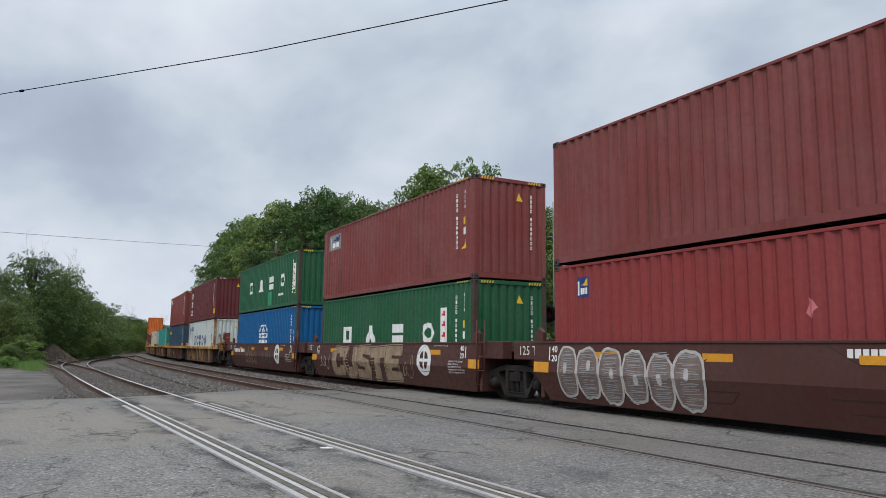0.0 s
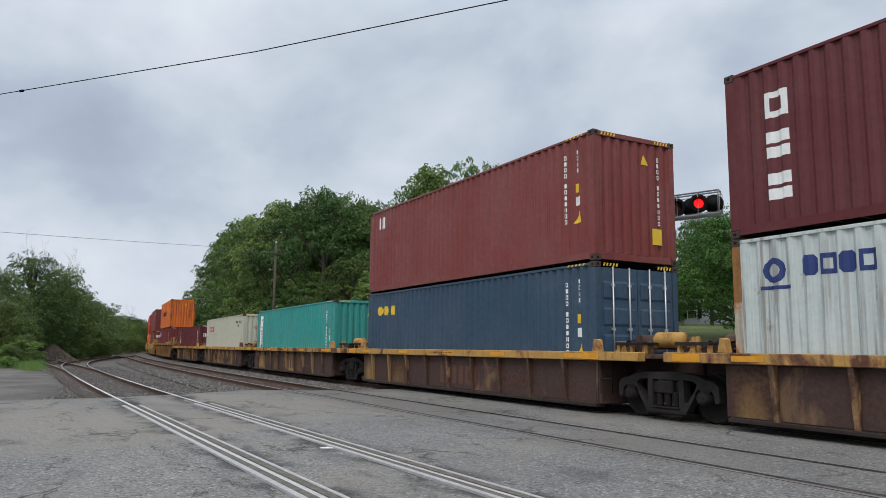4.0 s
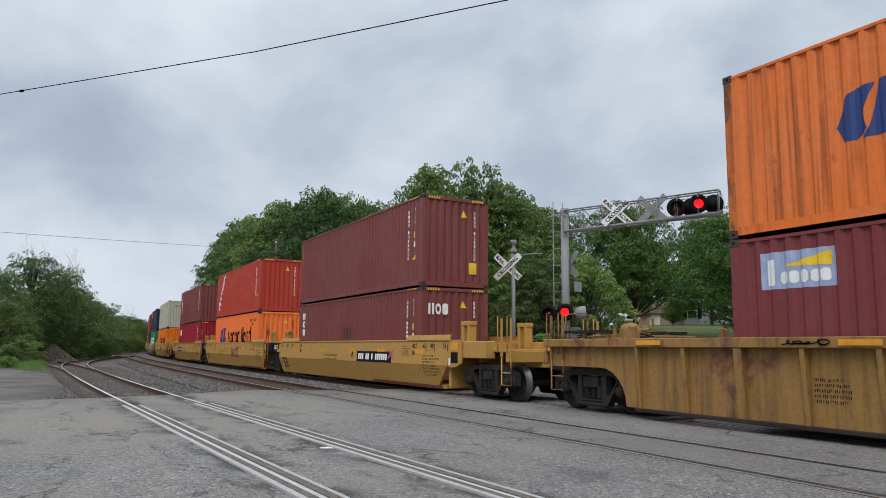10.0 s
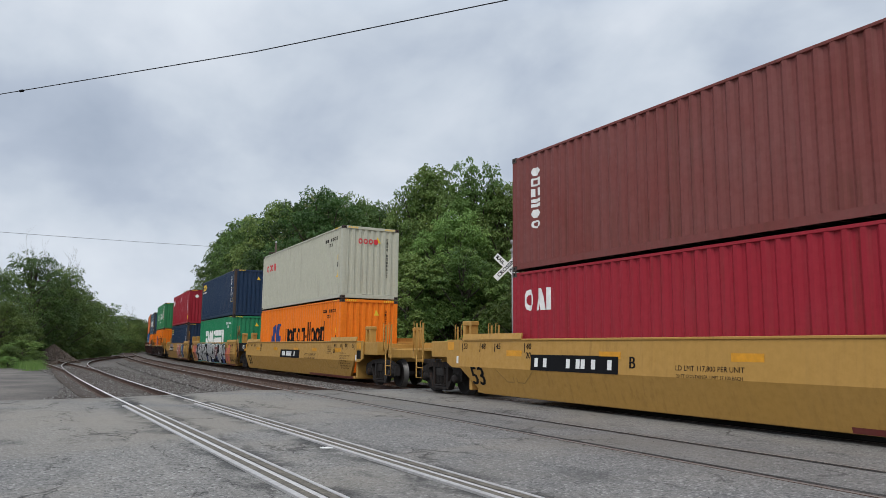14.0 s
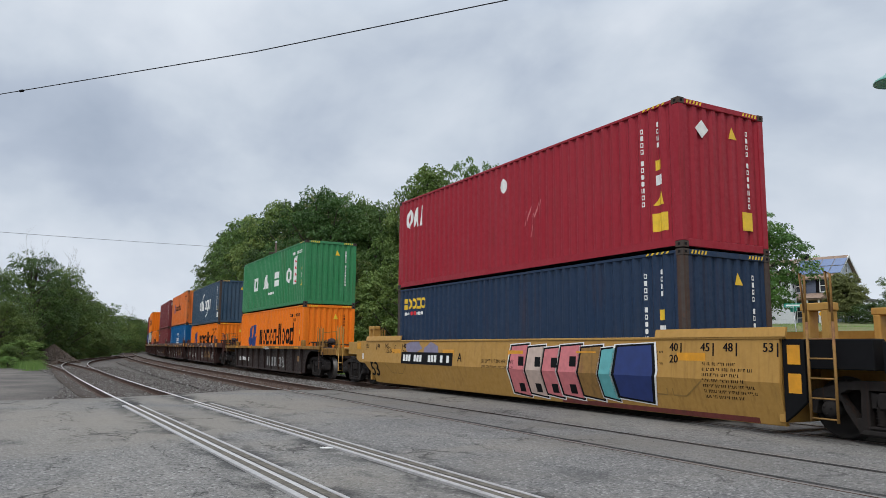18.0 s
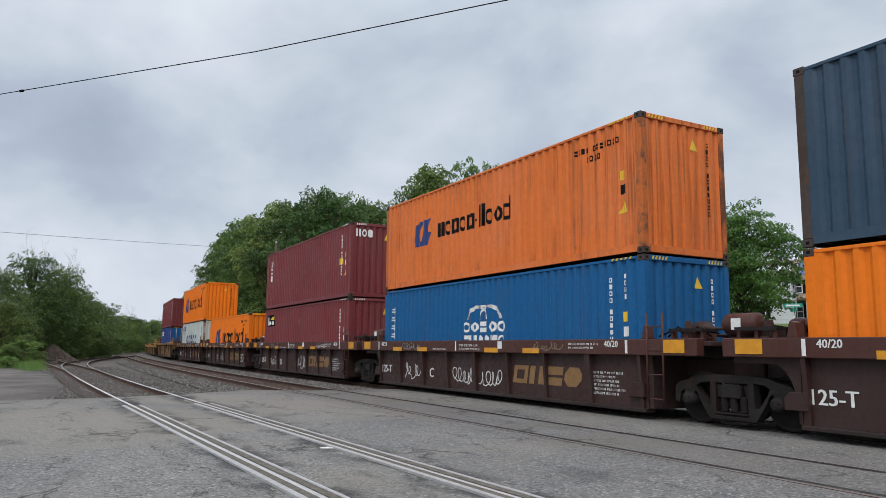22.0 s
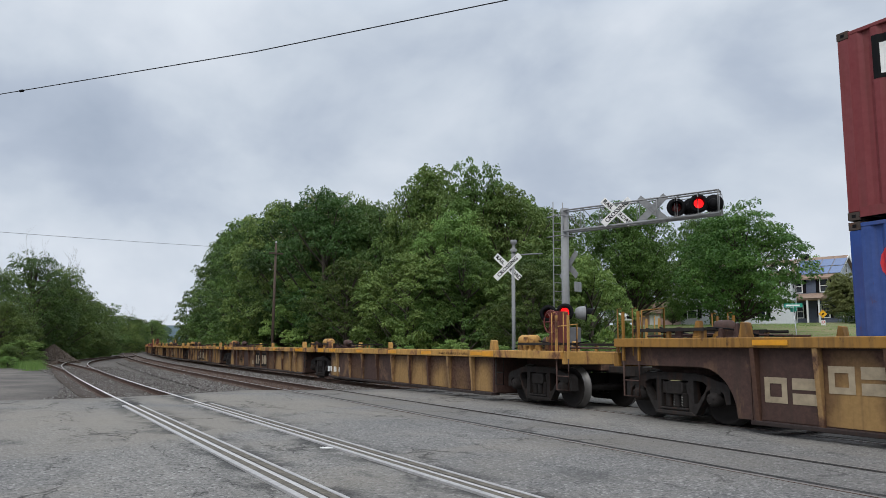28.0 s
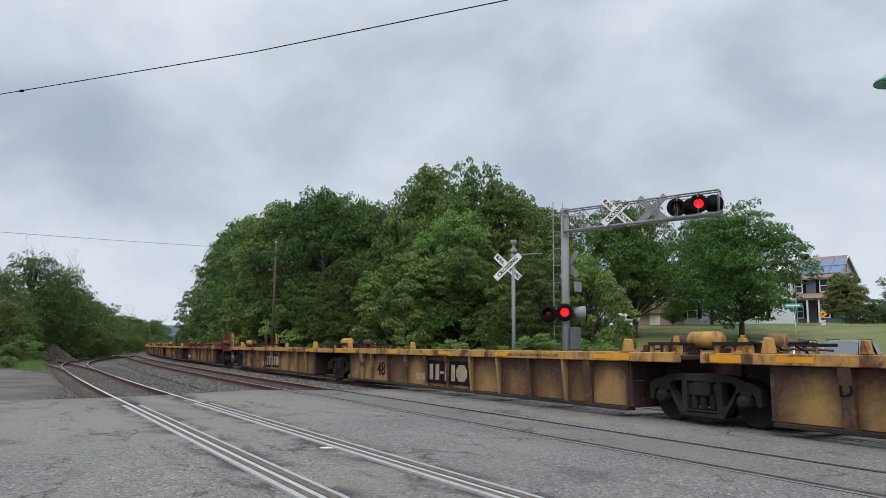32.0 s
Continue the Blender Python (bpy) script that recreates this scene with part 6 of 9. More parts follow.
    g = Geo().prism([(-0.75, 2.35), (-0.57, 2.17), (-0.39, 2.35), (-0.57, 2.53)], "x", BOX_L / 2 - 0.03, BOX_L / 2 - 0.02)
    part("placard", g, M_WHITE, hi, "white diamond placard")
    paint_on("lettering", word("sooqo", -5.7, -4.22, 2.22, 0.34), M_STICKER, lo)
    paint_on("small_mark", word("bb", -5.6, -5.25, 2.03, 0.1) + word("bbbb", -4.8, -4.35, 2.03, 0.1), M_WHITE, lo)
    paint_on("small_mark", word("bbb", -5.2, -4.85, 2.03, 0.12), M_REDINK, lo)
    lo, hi = BOXES["ua"]
    four_marks(hi, ((-3.41, -2.5), (-1.35, -0.3), (0.9, 1.75), (3.01, 3.85)), 1.12, 1.84)
    script_plate(hi, 4.27, 4.7, 1.0, 2.25)
    paint_on("web_marks", word("bbb-bbb", -0.28, 0.77, 0.75, 0.13), M_WHITE, hi)
    liner_mark(lo, -4.16, -2.4, -1.69, 4.57, 1.05, 2.05, True)
    lo, hi = BOXES["cma"]
    paint_on("lettering", word("oha", -2.26, -0.3, 1.05, 0.72, 0.12) + word("oqh", 0.1, 2.39, 1.05, 0.72, 0.12), M_WHITE, hi)
    paint_on("arc_marks", arc_band(-1.4, 1.4, 1.45, 2.35, 0.14, 1.75, 3.0, 8), M_WHITE, hi)
    paint_on("arc_marks", [[(x, 2.0 - z) for x, z in poly] for poly in arc_band(-1.0, 1.7, 0.55, 1.5, 0.14, 0.15, 1.4, 8)], M_WHITE, hi)
    liner_mark(lo, -4.12, -2.67, -1.87, 4.51, 1.0, 1.95, True)
    lo, hi = BOXES["tb"]
    for k, z in (("h", 2.15), ("o", 1.78), ("b", 1.4)):
        paint_on("lettering", glyph(k, -5.42, z, 0.36, 0.3), M_WHITE, hi)
    end_word(hi, -1.0, -0.3, 2.35, 2.65, "hob", M_WHITE)
    paint_on("sticker", [rect(4.85, 5.3, 1.34, 1.58)], M_STICKER, hi, "yellow caution notice")
    notice(lo, -5.59, -4.3, 2.02, 2.6, M_BLACK, M_STICKER, M_WHITE)
    paint_on("placard", [[(-0.37, 2.14), (-0.12, 1.92), (0.12, 2.14), (-0.12, 2.37)]], BOX_PAINT["oxide"], lo, "faded diamond placard")
    liner_mark(BOXES["hs"][0], -3.95, -2.3, -1.5, 4.6, 1.05, 2.0, True)
    lo, hi = BOXES["bea"]
    notice(hi, -5.58, -4.3, 2.02, 2.68, M_BLACK, M_STICKER, M_WHITE)
    paint_on("lettering", word("oq", -5.7, -4.9, 2.04, 0.46), M_REDINK, lo)
    paint_on("lettering", word("sooqo", -4.82, -2.49, 2.06, 0.5, 0.1), M_WHITE, lo)
    for key, which in (("UES", 1), ("grey", 1), ("hC", 0), ("cai", 1), ("cma", 1), ("tb", 1), ("tri", 1), ("tx", 1), ("bea", 1)):
        ob = BOXES[key][which]
        g = Geo().box(BOX_L / 2 - 0.03, BOX_L / 2 - 0.02, 0.5, 0.78, 0.45, 0.82)
        part("sticker", g, M_STICKER, ob, "yellow caution notice")
        if key in ("UES", "cai", "cma"):
            paint_on("sticker", [rect(5.35, 5.72, 0.36, 0.72)], M_STICKER if key != "cma" else M_WHITE, ob, "yellow caution notice")


paint_boxes()


# ---- paint, stencils and graffiti on the car sides ----
def bars(x0, x1, z, h, n, rng, fill=0.8):
    out, x = [], x0
    step = (x1 - x0) / n
    for k in range(n):
        if rng.random() < fill:
            out.append(rect(x, x + step * 0.78, z, z + h))
        x += step
    return out


def small_print(car, style, x0, x1, z0, z1, rows, mat, seed, inset=0.0):
    """Lines of fine print: narrow bars in groups, ragged at the end."""
    rng = random.Random(seed)
    polys = []
    rows = max(1, rows)
    pitch = (z1 - z0) / rows
    h = min(0.06, pitch * 0.55)
    for k in range(rows):
        z, x = z1 - pitch * (k + 1), x0
        end = x0 + (x1 - x0) * rng.uniform(0.6, 1.0)
        while x < end:
            for _ in range(rng.choice((2, 3, 4, 5, 6))):
                w = h * rng.choice((0.35, 0.5, 0.55, 0.6))
                if x + w > x1:
                    break
                low = z + (h * 0.5 if rng.random() < 0.15 else 0.0)
                polys.append(rect(x, x + w * 0.55, low, z + h))
                if rng.random() < 0.6:
                    at = rng.choice((0.0, 0.8))
                    polys.append(rect(x + w * 0.55, x + w, z + h * at, z + h * (at + 0.2)))
                x += w + h * 0.22
            x += h * 0.55
    tagged(on_side("small_print", polys, style, mat, car, inset), kind="stuff")


def blob(rng, cx, cz, w, h, n=14, rough=0.12):
    out = []
    for k in range(n):
        a = 2 * math.pi * k / n
        c, s = math.cos(a), math.sin(a)
        r = 1.0 / max(abs(c) ** 3 + abs(s) ** 3, 1e-6) ** (1 / 3) * rng.uniform(1 - rough, 1 + rough)
        out.append((cx + c * r * w / 2, max(0.17, cz + s * r * h / 2)))
    return out


def ribbon(pts, w):
    out = []
    for (ax, az), (bx, bz) in zip(pts, pts[1:]):
        d = math.hypot(bx - ax, bz - az) or 1
        nx, nz = -(bz - az) / d * w / 2, (bx - ax) / d * w / 2
        out.append([(ax + nx, az + nz), (bx + nx, bz + nz), (bx - nx, bz - nz), (ax - nx, az - nz)])
    return out


def scribble(car, style, x0, x1, z0, z1, mat, seed, w=0.022, inset=0.0, n=30):
    rng = random.Random(seed)
    sm = []
    wide, tall = x1 - x0, z1 - z0
    count = max(3, int(wide / max(0.16, min(0.34, tall * 0.45))))
    for k in range(count):
        hi, lo = rng.uniform(0.55, 1.0), rng.uniform(0.0, 0.25)
        ph, turn = rng.uniform(-0.6, 0.6), rng.choice((1.0, 1.5, 1.0, 0.6))
        loop = rng.uniform(0.25, 0.75) * wide / count
        for q in range(10):
            f = q / 10
            an = 2 * math.pi * (f * turn) + ph
            x = x0 + wide * (k + f) / count + loop * math.sin(an)
            sm.append((x, z0 + tall * (lo + (hi - lo) * (0.5 - 0.5 * math.cos(an)))))
    return tagged(on_side("graffiti", ribbon(sm, w), style, mat, car, inset, "sprayed scribble"), kind="stuff")


def throw_up(car, style, x0, x1, z0, z1, n, fills, line, seed, streaks=None, lean=0.0):
    """Fat outlined shapes side by side, sprayed on."""
    rng = random.Random(seed)
    step = (x1 - x0) / n
    outs, ins = [], []
    for k in range(n):
        cx, cz = x0 + step * (k + .5), (z0 + z1) / 2 + rng.uniform(-.05, .05)
        h = (z1 - z0) * rng.uniform(0.85, 1.0)
        b = blob(rng, cx, cz, step * rng.uniform(0.95, 1.15), h, 22, 0.05)
        outs.append([(x, min(z, z1 + 0.03)) for x, z in b])
        ins.append([(cx + (x - cx) * 0.86, min(cz + (z - cz) * 0.9, z1)) for x, z in b])
    for k in range(n):
        on_side("graffiti", [outs[k]], style, line, car, lift=0.004 + 0.0016 * k)
        on_side("graffiti", [ins[k]], style, fills[k % len(fills)], car, lift=0.0055 + 0.0016 * k)
    top = 0.006 + 0.0016 * n
    if streaks:
        polys = []
        for k in range(n):
            cx = x0 + step * (k + .5)
            for j in range(24):
                z = z0 + 0.07 + (z1 - z0 - .14) * j / 24
                a = rng.uniform(0.55, 0.84) * step / 2
                dz, th = rng.uniform(-.03, .05), rng.uniform(.008, .02)
                polys.append([(cx - a * rng.uniform(.6, 1), z), (cx + a * rng.uniform(.5, 1), z + dz), (cx + a, z + dz + th), (cx - a * rng.uniform(.6, 1), z + th)])
        tagged(on_side("graffiti", polys, style, streaks, car, lift=top), kind="stuff")
    hol = []
    for k in range(n):
        cx, cz = x0 + step * (k + .5 + rng.uniform(-.1, .1)), (z0 + z1) / 2 + rng.uniform(-.2, .25)
        hol.append(blob(rng, cx, cz, step * .18, (z1 - z0) * .2, 8))
    on_side("graffiti", hol, style, line, car, lift=top + 0.002)


STROKES = (
    ((0, 0), (.25, 0), (.25, .5), (.7, 0), (1, .05), (1, 1), (.72, .95), (.74, .5), (.3, 1), (0, .9)),
    ((0, .1), (.3, 0), (.75, .62), (.8, .4), (1, .5), (.95, 1), (.5, .95), (.6, .82), (.2, .35), (.15, .5), (0, .45)),
    ((0, 1), (0, .6), (.5, .55), (.5, .3), (.15, .32), (.1, 0), (.8, 0), (.85, .75), (1.05, .8), (.95, 1)),
    ((.1, 0), (.55, .02), (.95, .9), (.8, 1), (.35, 1), (.3, .75), (.5, .7)),
    ((0, .3), (.3, .25), (.55, 0), (1, .1), (.75, .45), (1, .62), (.8, 1), (.45, .9), (.5, .7), (.1, .6)),
)


FAT = (
    ((.12, 0), (.9, .04), (1, .34), (.62, .36), (.58, .24), (.36, .26), (.34, .74), (.6, .78), (.62, .62), (1, .64), (.92, .96), (.3, 1), (0, .8), (0, .2)),
    ((0, .96), (.02, .3), (.3, 0), (.8, .02), (1, .3), (.98, 1), (.66, .98), (.66, .34), (.36, .34), (.34, 1)),
    ((.06, .02), (.86, 0), (1, .3), (.9, .56), (.42, .66), (.44, .74), (.96, .72), (.92, 1), (.16, .98), (0, .68), (.14, .42), (.6, .34), (.58, .26), (.04, .28)),
    ((.3, 0), (.68, .02), (.66, .66), (1, .68), (.98, 1), (0, .96), (.02, .66), (.32, .66)),
    ((.04, 0), (.96, .02), (.98, .26), (.42, .28), (.42, .38), (.84, .4), (.84, .62), (.42, .62), (.42, .72), (1, .72), (.98, 1), (.02, .98)),
)


def fat_piece(car, style, x0, x1, z0, z1, seed):
    """Five fat shapes sprayed side by side in worn cream, with dark edges and pale strokes inside."""
    rng = random.Random(seed)
    step, lift = (x1 - x0) / len(FAT), 0.004
    for k, shape in enumerate(FAT):
        w, h = step * 1.06, (z1 - z0) * rng.uniform(0.9, 0.99)
        zb = z0 + (z1 - z0 - h) * rng.random()
        pts = [(x0 + step * k + w * u + 0.12 * (q - .5), zb + h * q) for u, q in shape]
        cx, cz = sum(p_[0] for p_ in pts) / len(pts), zb + h / 2
        for mat, grow in ((M_FADEDSPRAY, 1.05), (M_BROWNWEB, 1.0), (M_CLAYSPRAY, 0.955)):
            lift += 0.0006
            on_side("graffiti", [[(cx + (px - cx) * grow, min(1.44, max(.17, cz + (pz - cz) * grow))) for px, pz in pts]], style, mat, car, lift=lift)
        lines = []
        for q in range(9):
            z = zb + h * (0.06 + 0.1 * q)
            a = x0 + step * k + w * rng.uniform(.05, .2)
            lines.append([(a, z), (a + w * rng.uniform(.1, .24), z + .01), (a + w * .2, z + .03), (a, z + .02)])
        tagged(on_side("graffiti", lines, style, M_FADEDSPRAY, car, lift=lift + 0.0006), kind="stuff")


def wild_piece(car, style, x0, x1, z0, z1, seed):
    """A large sprayed piece: orange ground with magenta rings at the ends, silver strokes edged in white on black."""
    rng = random.Random(seed)
    lift = 0.003
    for a, b in ((x0 - 1.6, x0 + 0.8), (x1 - 0.6, x1 + 1.5)):
        for k in range(9):
            lift += 0.0002
            on_side("graffiti", [blob(rng, rng.uniform(a, b), rng.uniform(z0 + .25, z1 - .25), rng.uniform(.5, .9), rng.uniform(.35, .7), 9, .3)], style, M_ORANGESPRAY, car, lift=lift)
        for k in range(10):
            ring = blob(rng, rng.uniform(a - .1, b + .1), rng.uniform(z0 + .2, z1 - .2), rng.uniform(.25, .5), rng.uniform(.2, .45), 7, .3)
            ring = [(x, min(z, z1)) for x, z in ring]
            lift += 0.0002
            tagged(on_side("graffiti", ribbon(ring + ring[:1], 0.055), style, M_MAGENTA, car, lift=lift), kind="stuff")
    steps = 22
    xs = [x0 + (x1 - x0) * k / steps for k in range(steps + 1)]
    jag = [(rng.uniform(0.0, 0.16), rng.uniform(0.0, 0.1)) for _ in xs]
    for mat, grow in ((M_CYANSPRAY, 0.06), (M_BLACK, 0.0)):
        lift += 0.0008
        top = [(x, min(1.49, z1 - t_ + grow)) for x, (t_, _) in zip(xs, jag)]
        low = [(x, max(0.165, z0 + b_ - grow)) for x, (_, b_) in zip(xs, jag)]
        on_side("graffiti", [low + top[::-1]], style, mat, car, lift=lift)
    for k in range(6):
        lift += 0.0003
        on_side("graffiti", [blob(rng, x0 + .9 + (x1 - x0 - 1.6) * k / 5, rng.choice((.4, .6, 1.2)), .7, .5, 8, .3)], style, M_NAVYINK, car, lift=lift)
    x, k = x0 + 0.1, 0
    while x < x1 - 0.9:
        shape = STROKES[(k * 2 + rng.choice((0, 1))) % len(STROKES)]
        w, h = rng.uniform(0.95, 1.5), (z1 - z0) * rng.uniform(0.66, 0.94)
        zb = z0 + 0.02 + (z1 - z0 - h - 0.04) * rng.random()
        flip, lean = rng.choice((1, -1)), rng.uniform(-0.15, 0.35)
        pts = [(x + w * (u if flip > 0 else 1 - u) + lean * (q - .5), zb + h * q) for u, q in shape]
        cx, cz = sum(p_[0] for p_ in pts) / len(pts), sum(p_[1] for p_ in pts) / len(pts)
        for mat, grow in ((M_BLACK, 1.16), (M_WHITE, 1.08), (M_SILVERSPRAY, 0.97)):
            lift += 0.0004
            on_side("graffiti", [[(cx + (px - cx) * grow, min(1.49, max(.17, cz + (pz - cz) * grow))) for px, pz in pts]], style, mat, car, lift=lift)
        if rng.random() < 0.5:
            lift += 0.0003
            on_side("graffiti", [blob(rng, cx, cz + rng.uniform(-.15, .15), 0.2, 0.28, 6, .3)], style, M_BLACK, car, lift=lift)
        x += w * 0.68
        k += 1
    # the maroon mark left free in the middle
    lift += 0.001
    mx = 1.5
    on_side("logo", [rect(mx, mx + 1.1, 1.08, 1.26), rect(mx + .2, mx + .42, 0.62, 1.08), rect(mx + .72, mx + .94, 0.62, 1.08)], style, M_MAROONINK, car, lift=lift)
    for cx in (x1 - 0.35, x1 + 0.2, x0 + 0.2):
        lift += 0.0004
        on_side("graffiti", [blob(rng, cx, 0.95, 0.5, 0.42, 14, .03)], style, M_BLACK, car, lift=lift)
        on_side("graffiti", [blob(rng, cx, 0.95, 0.44, 0.36, 14, .03)], style, M_SILVERSPRAY, car, lift=lift + 0.0003)


def round_seal(car, style, x, z, r):
    on_side("round_seal", [[(x + r * math.cos(a * math.pi / 16), z + r * math.sin(a * math.pi / 16)) for a in range(32)]], style, M_WHITE, car, 0, "white round seal with a cross")
    pol = [[(x + q * math.cos(a * math.pi / 12), z + q * math.sin(a * math.pi / 12)) for a in range(k * 6, k * 6 + 6)] + [(x, z)] for k in range(4) for q in (r * .66,)]
    pol = [[(x + r * .1 * sx, z + r * .1 * sz), (x + r * .6 * sx, z + r * .1 * sz), (x + r * .45 * sx, z + r * .45 * sz), (x + r * .1 * sx, z + r * .6 * sz)] for sx in (-1, 1) for sz in (-1, 1)]
    on_side("seal", pol, style, M_BROWN, car, lift=0.007)


# car yellow with the shade of the pressed creases put into its colour
M_SEAMSHADE = steel_paint("yellow darkened for seam shade", (0.30, 0.18, 0.05), 0.05, 0.3)


def paint_cars():
    rng = random.Random(21)
    # brown platforms
    for key in ("r0", "C", "B"):
        car = WELLS[key]
        side_text("40", 0.15, 5.75, 1.30, "sm40", M_WHITE, car)
        side_text("20", 0.15, 5.75, 1.10, "sm40", M_WHITE, car)
        side_text("40", 0.15, -5.9, 1.30, "sm40", M_WHITE, car)
        side_text("20", 0.15, -5.9, 1.10, "sm40", M_WHITE, car)
        on_side("tick_mark", [rect(5.92, 5.96, 1.06, 1.36), rect(-6.1, -6.06, 1.06, 1.36)], "sm40", M_WHITE, car)
        small_print(car, "sm40", 5.0, 5.9, 0.62, 1.0, 5, M_WHITE, 5)
        small_print(car, "sm40", 4.1, 5.0, 1.36, 1.41, 1, M_WHITE, 6)
        lw = 7.83 - 1.35
        for e, yy in ((1, 1.06), (-1, 1.06)):
            on_side("reflector", [rect(e * (lw - .1) - .28, e * (lw - .1) + .28, yy - .28, yy - .04)], "sm40", M_REFLECT, car, 0, "large amber reflector", 0.008)
        # plate over the shared truck
        pl = part("capacity_plate", Geo().box(-0.6, 0.6, -0.02, 0.02, -0.2, 0.2), M_BROWN, car, m=pose(-6.95, -1.325, 1.26), bevel=0.008)
        sign_text("125 T", 0.22, pose(-0.02, -0.024, 0), M_WHITE, pl)
        # seams of the side pressing, drawn as flat darker lines
        for x0, x1 in ((0.6, 3.6), (-4.2, -1.2)):
            on_side("side_seam", ribbon([(x0, 1.4), (x0 + .5, 1.12), (x1 - .5, 1.12), (x1, 1.4)], 0.02), "sm40", M_BROWNWEB, car)
            on_side("side_seam", ribbon([(x0, 0.62), (x1 + .2, 0.62), (x1, 0.42), (x0 + .3, 0.42)], 0.018), "sm40", M_BROWNWEB, car)
    throw_up(WELLS["r0"], "sm40", -5.8, -1.7, 0.2, 1.35, 6, [plain("thin white spray wash", (0.17, 0.12, 0.105), 0.6, vary=0.3)], plain("dull white spray", (0.42, 0.40, 0.38), 0.6, vary=0.25), 2, M_SILVERSPRAY)
    on_side("number_bar", bars(0.9, 2.3, 1.22, 0.13, 12, rng, 0.95), "sm40", M_WHITE, WELLS["r0"])
    fat_piece(WELLS["C"], "sm40", -4.3, 1.9, 0.2, 1.4, 3)
    scribble(WELLS["C"], "sm40", 1.6, 2.9, 0.3, 1.3, M_FADEDSPRAY, 4)
    scribble(WELLS["C"], "sm40", -5.7, -4.6, 0.35, 1.25, M_WHITE, 8, 0.018)
    round_seal(WELLS["C"], "sm40", 3.5, 0.95, 0.46)
    round_seal(WELLS["B"], "sm40", 3.49, 0.95, 0.46)
    on_side("number_bar", bars(-5.72, -3.28, 0.98, 0.2, 11, rng, 0.95), "sm40", M_WHITE, WELLS["B"])
    scribble(WELLS["B"], "sm40", -3.1, -0.7, 0.25, 1.32, M_FADEDSPRAY, 12, 0.03)
    scribble(WELLS["B"], "sm40", 0.3, 2.6, 0.3, 1.3, M_GREYSPRAY, 13, 0.02)
    # yellow smooth platforms
    for key in ("tx", "turk", "tri", "oo", "sea", "cai"):
        car = WELLS[key]
        for x, word_ in ((5.95, "40"), (6.67, "45"), (7.15, "48"), (7.93, "53"), (-5.2, "40"), (-6.5, "45"), (-7.2, "48"), (-8.1, "53")):
            side_text(word_, 0.15, x, 1.36, "sm53", M_BLACK, car)
            e = 0.17 if x > 0 else -0.17
            on_side("tick_mark", [rect(x + e - .015, x + e + .015, 1.22, 1.44)], "sm53", M_BLACK, car)
        for x in (5.95, -5.2):
            side_text("20", 0.15, x, 1.15, "sm53", M_BLACK, car)
        side_text("53", 0.50, -7.5, 0.57, "sm53", M_BLACK, car, 0.0, 0.05)
        small_print(car, "sm53", 6.6, 7.7, 0.5, 1.15, 7, M_BLACK, 31)
        small_print(car, "sm53", 5.1, 5.7, 1.05, 1.4, 5, M_BLACK, 32)
        # flat ribbons paint the shade along the creases of the pressing
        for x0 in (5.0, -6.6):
            on_side("side_seam", ribbon([(x0, 0.79), (x0 + .42, 0.5), (x0 + .72, 0.5), (x0 + .72, 0.62)], 0.025), "sm53", M_SEAMSHADE, car)
            on_side("side_seam", ribbon([(x0 + .86, 0.62), (x0 + .86, 0.5), (x0 + 1.16, 0.5), (x0 + 1.58, 0.79)], 0.025), "sm53", M_SEAMSHADE, car)
        xa = {"turk": -2.86, "tri": 0.1, "cai": 0.1, "tx": -1.4, "oo": 3.0, "sea": -7.0}[key]
        if key != "sea":
            side_text("LD LMT 117,800 PER UNIT", 0.095, xa, 0.99, "sm53", M_BLACK, car)
            side_text("20 FT CONTAINER LIMIT 57,100 EACH", 0.062, xa, 0.85, "sm53", M_BLACK, car)
        on_side("red_band", [rect(2.5, 7.6, 0.15, 0.24)], "sm53", M_REDCAR, car, 0, "dull red warning band")
        # black end panel with reflectors and ladder at the leading end, capacity plate at the trailing end
        if key in ("tx", "oo"):
            # coupled end: yellow wing plate with a reflector and a printed table
            wp = part("end_panel", Geo().prism([(-0.3, -0.06), (-0.3, 0.70), (0.42, 0.70), (0.42, 0.06), (0.1, -0.06)], "y", -0.03, 0.03), M_YELLOW, car, m=pose(8.42, -1.335, 0.84), bevel=0.01)
            part("reflector", Geo().box(-0.16, 0.24, -0.036, -0.031, 0.42, 0.64), M_REFLECT, wp, "amber reflector")
            part("table_plate", Geo().box(-0.14, 0.24, -0.036, -0.031, 0.06, 0.36), M_BLACK, wp, "black printed table")
            part("sticker", Geo().box(-0.27, -0.18, -0.036, -0.031, 0.0, 0.2), M_WHITE, wp, "white tag")
        else:
            bp = part("end_panel", Geo().prism([(-0.26, -0.62), (-0.26, 0.66), (0.12, 0.66), (0.12, -0.30), (-0.1, -0.5)], "y", -0.03, 0.03), M_BLACK, car, m=pose(8.40, -1.30, 0.84), bevel=0.01)
            for z in (0.42, -0.02):
                part("reflector", Geo().box(-0.11, 0.11, -0.036, -0.031, -0.15, 0.15), M_REFLECT, bp, "amber reflector", m=pose(-0.06, 0, z))
            ladder(car, 8.62, -1.38, 0.28, 1.75, 0.42, M_TAN, 5)
            for dx in (0.0, 0.42):
                x = 8.62 + dx
                part("handrail", Geo().tube([(x, -1.38, 1.7), (x, -1.38, 2.45), (x - 0.08, -1.38, 2.5), (x - 0.08, -1.30, 1.9)], 0.018, 6), M_TAN, car)
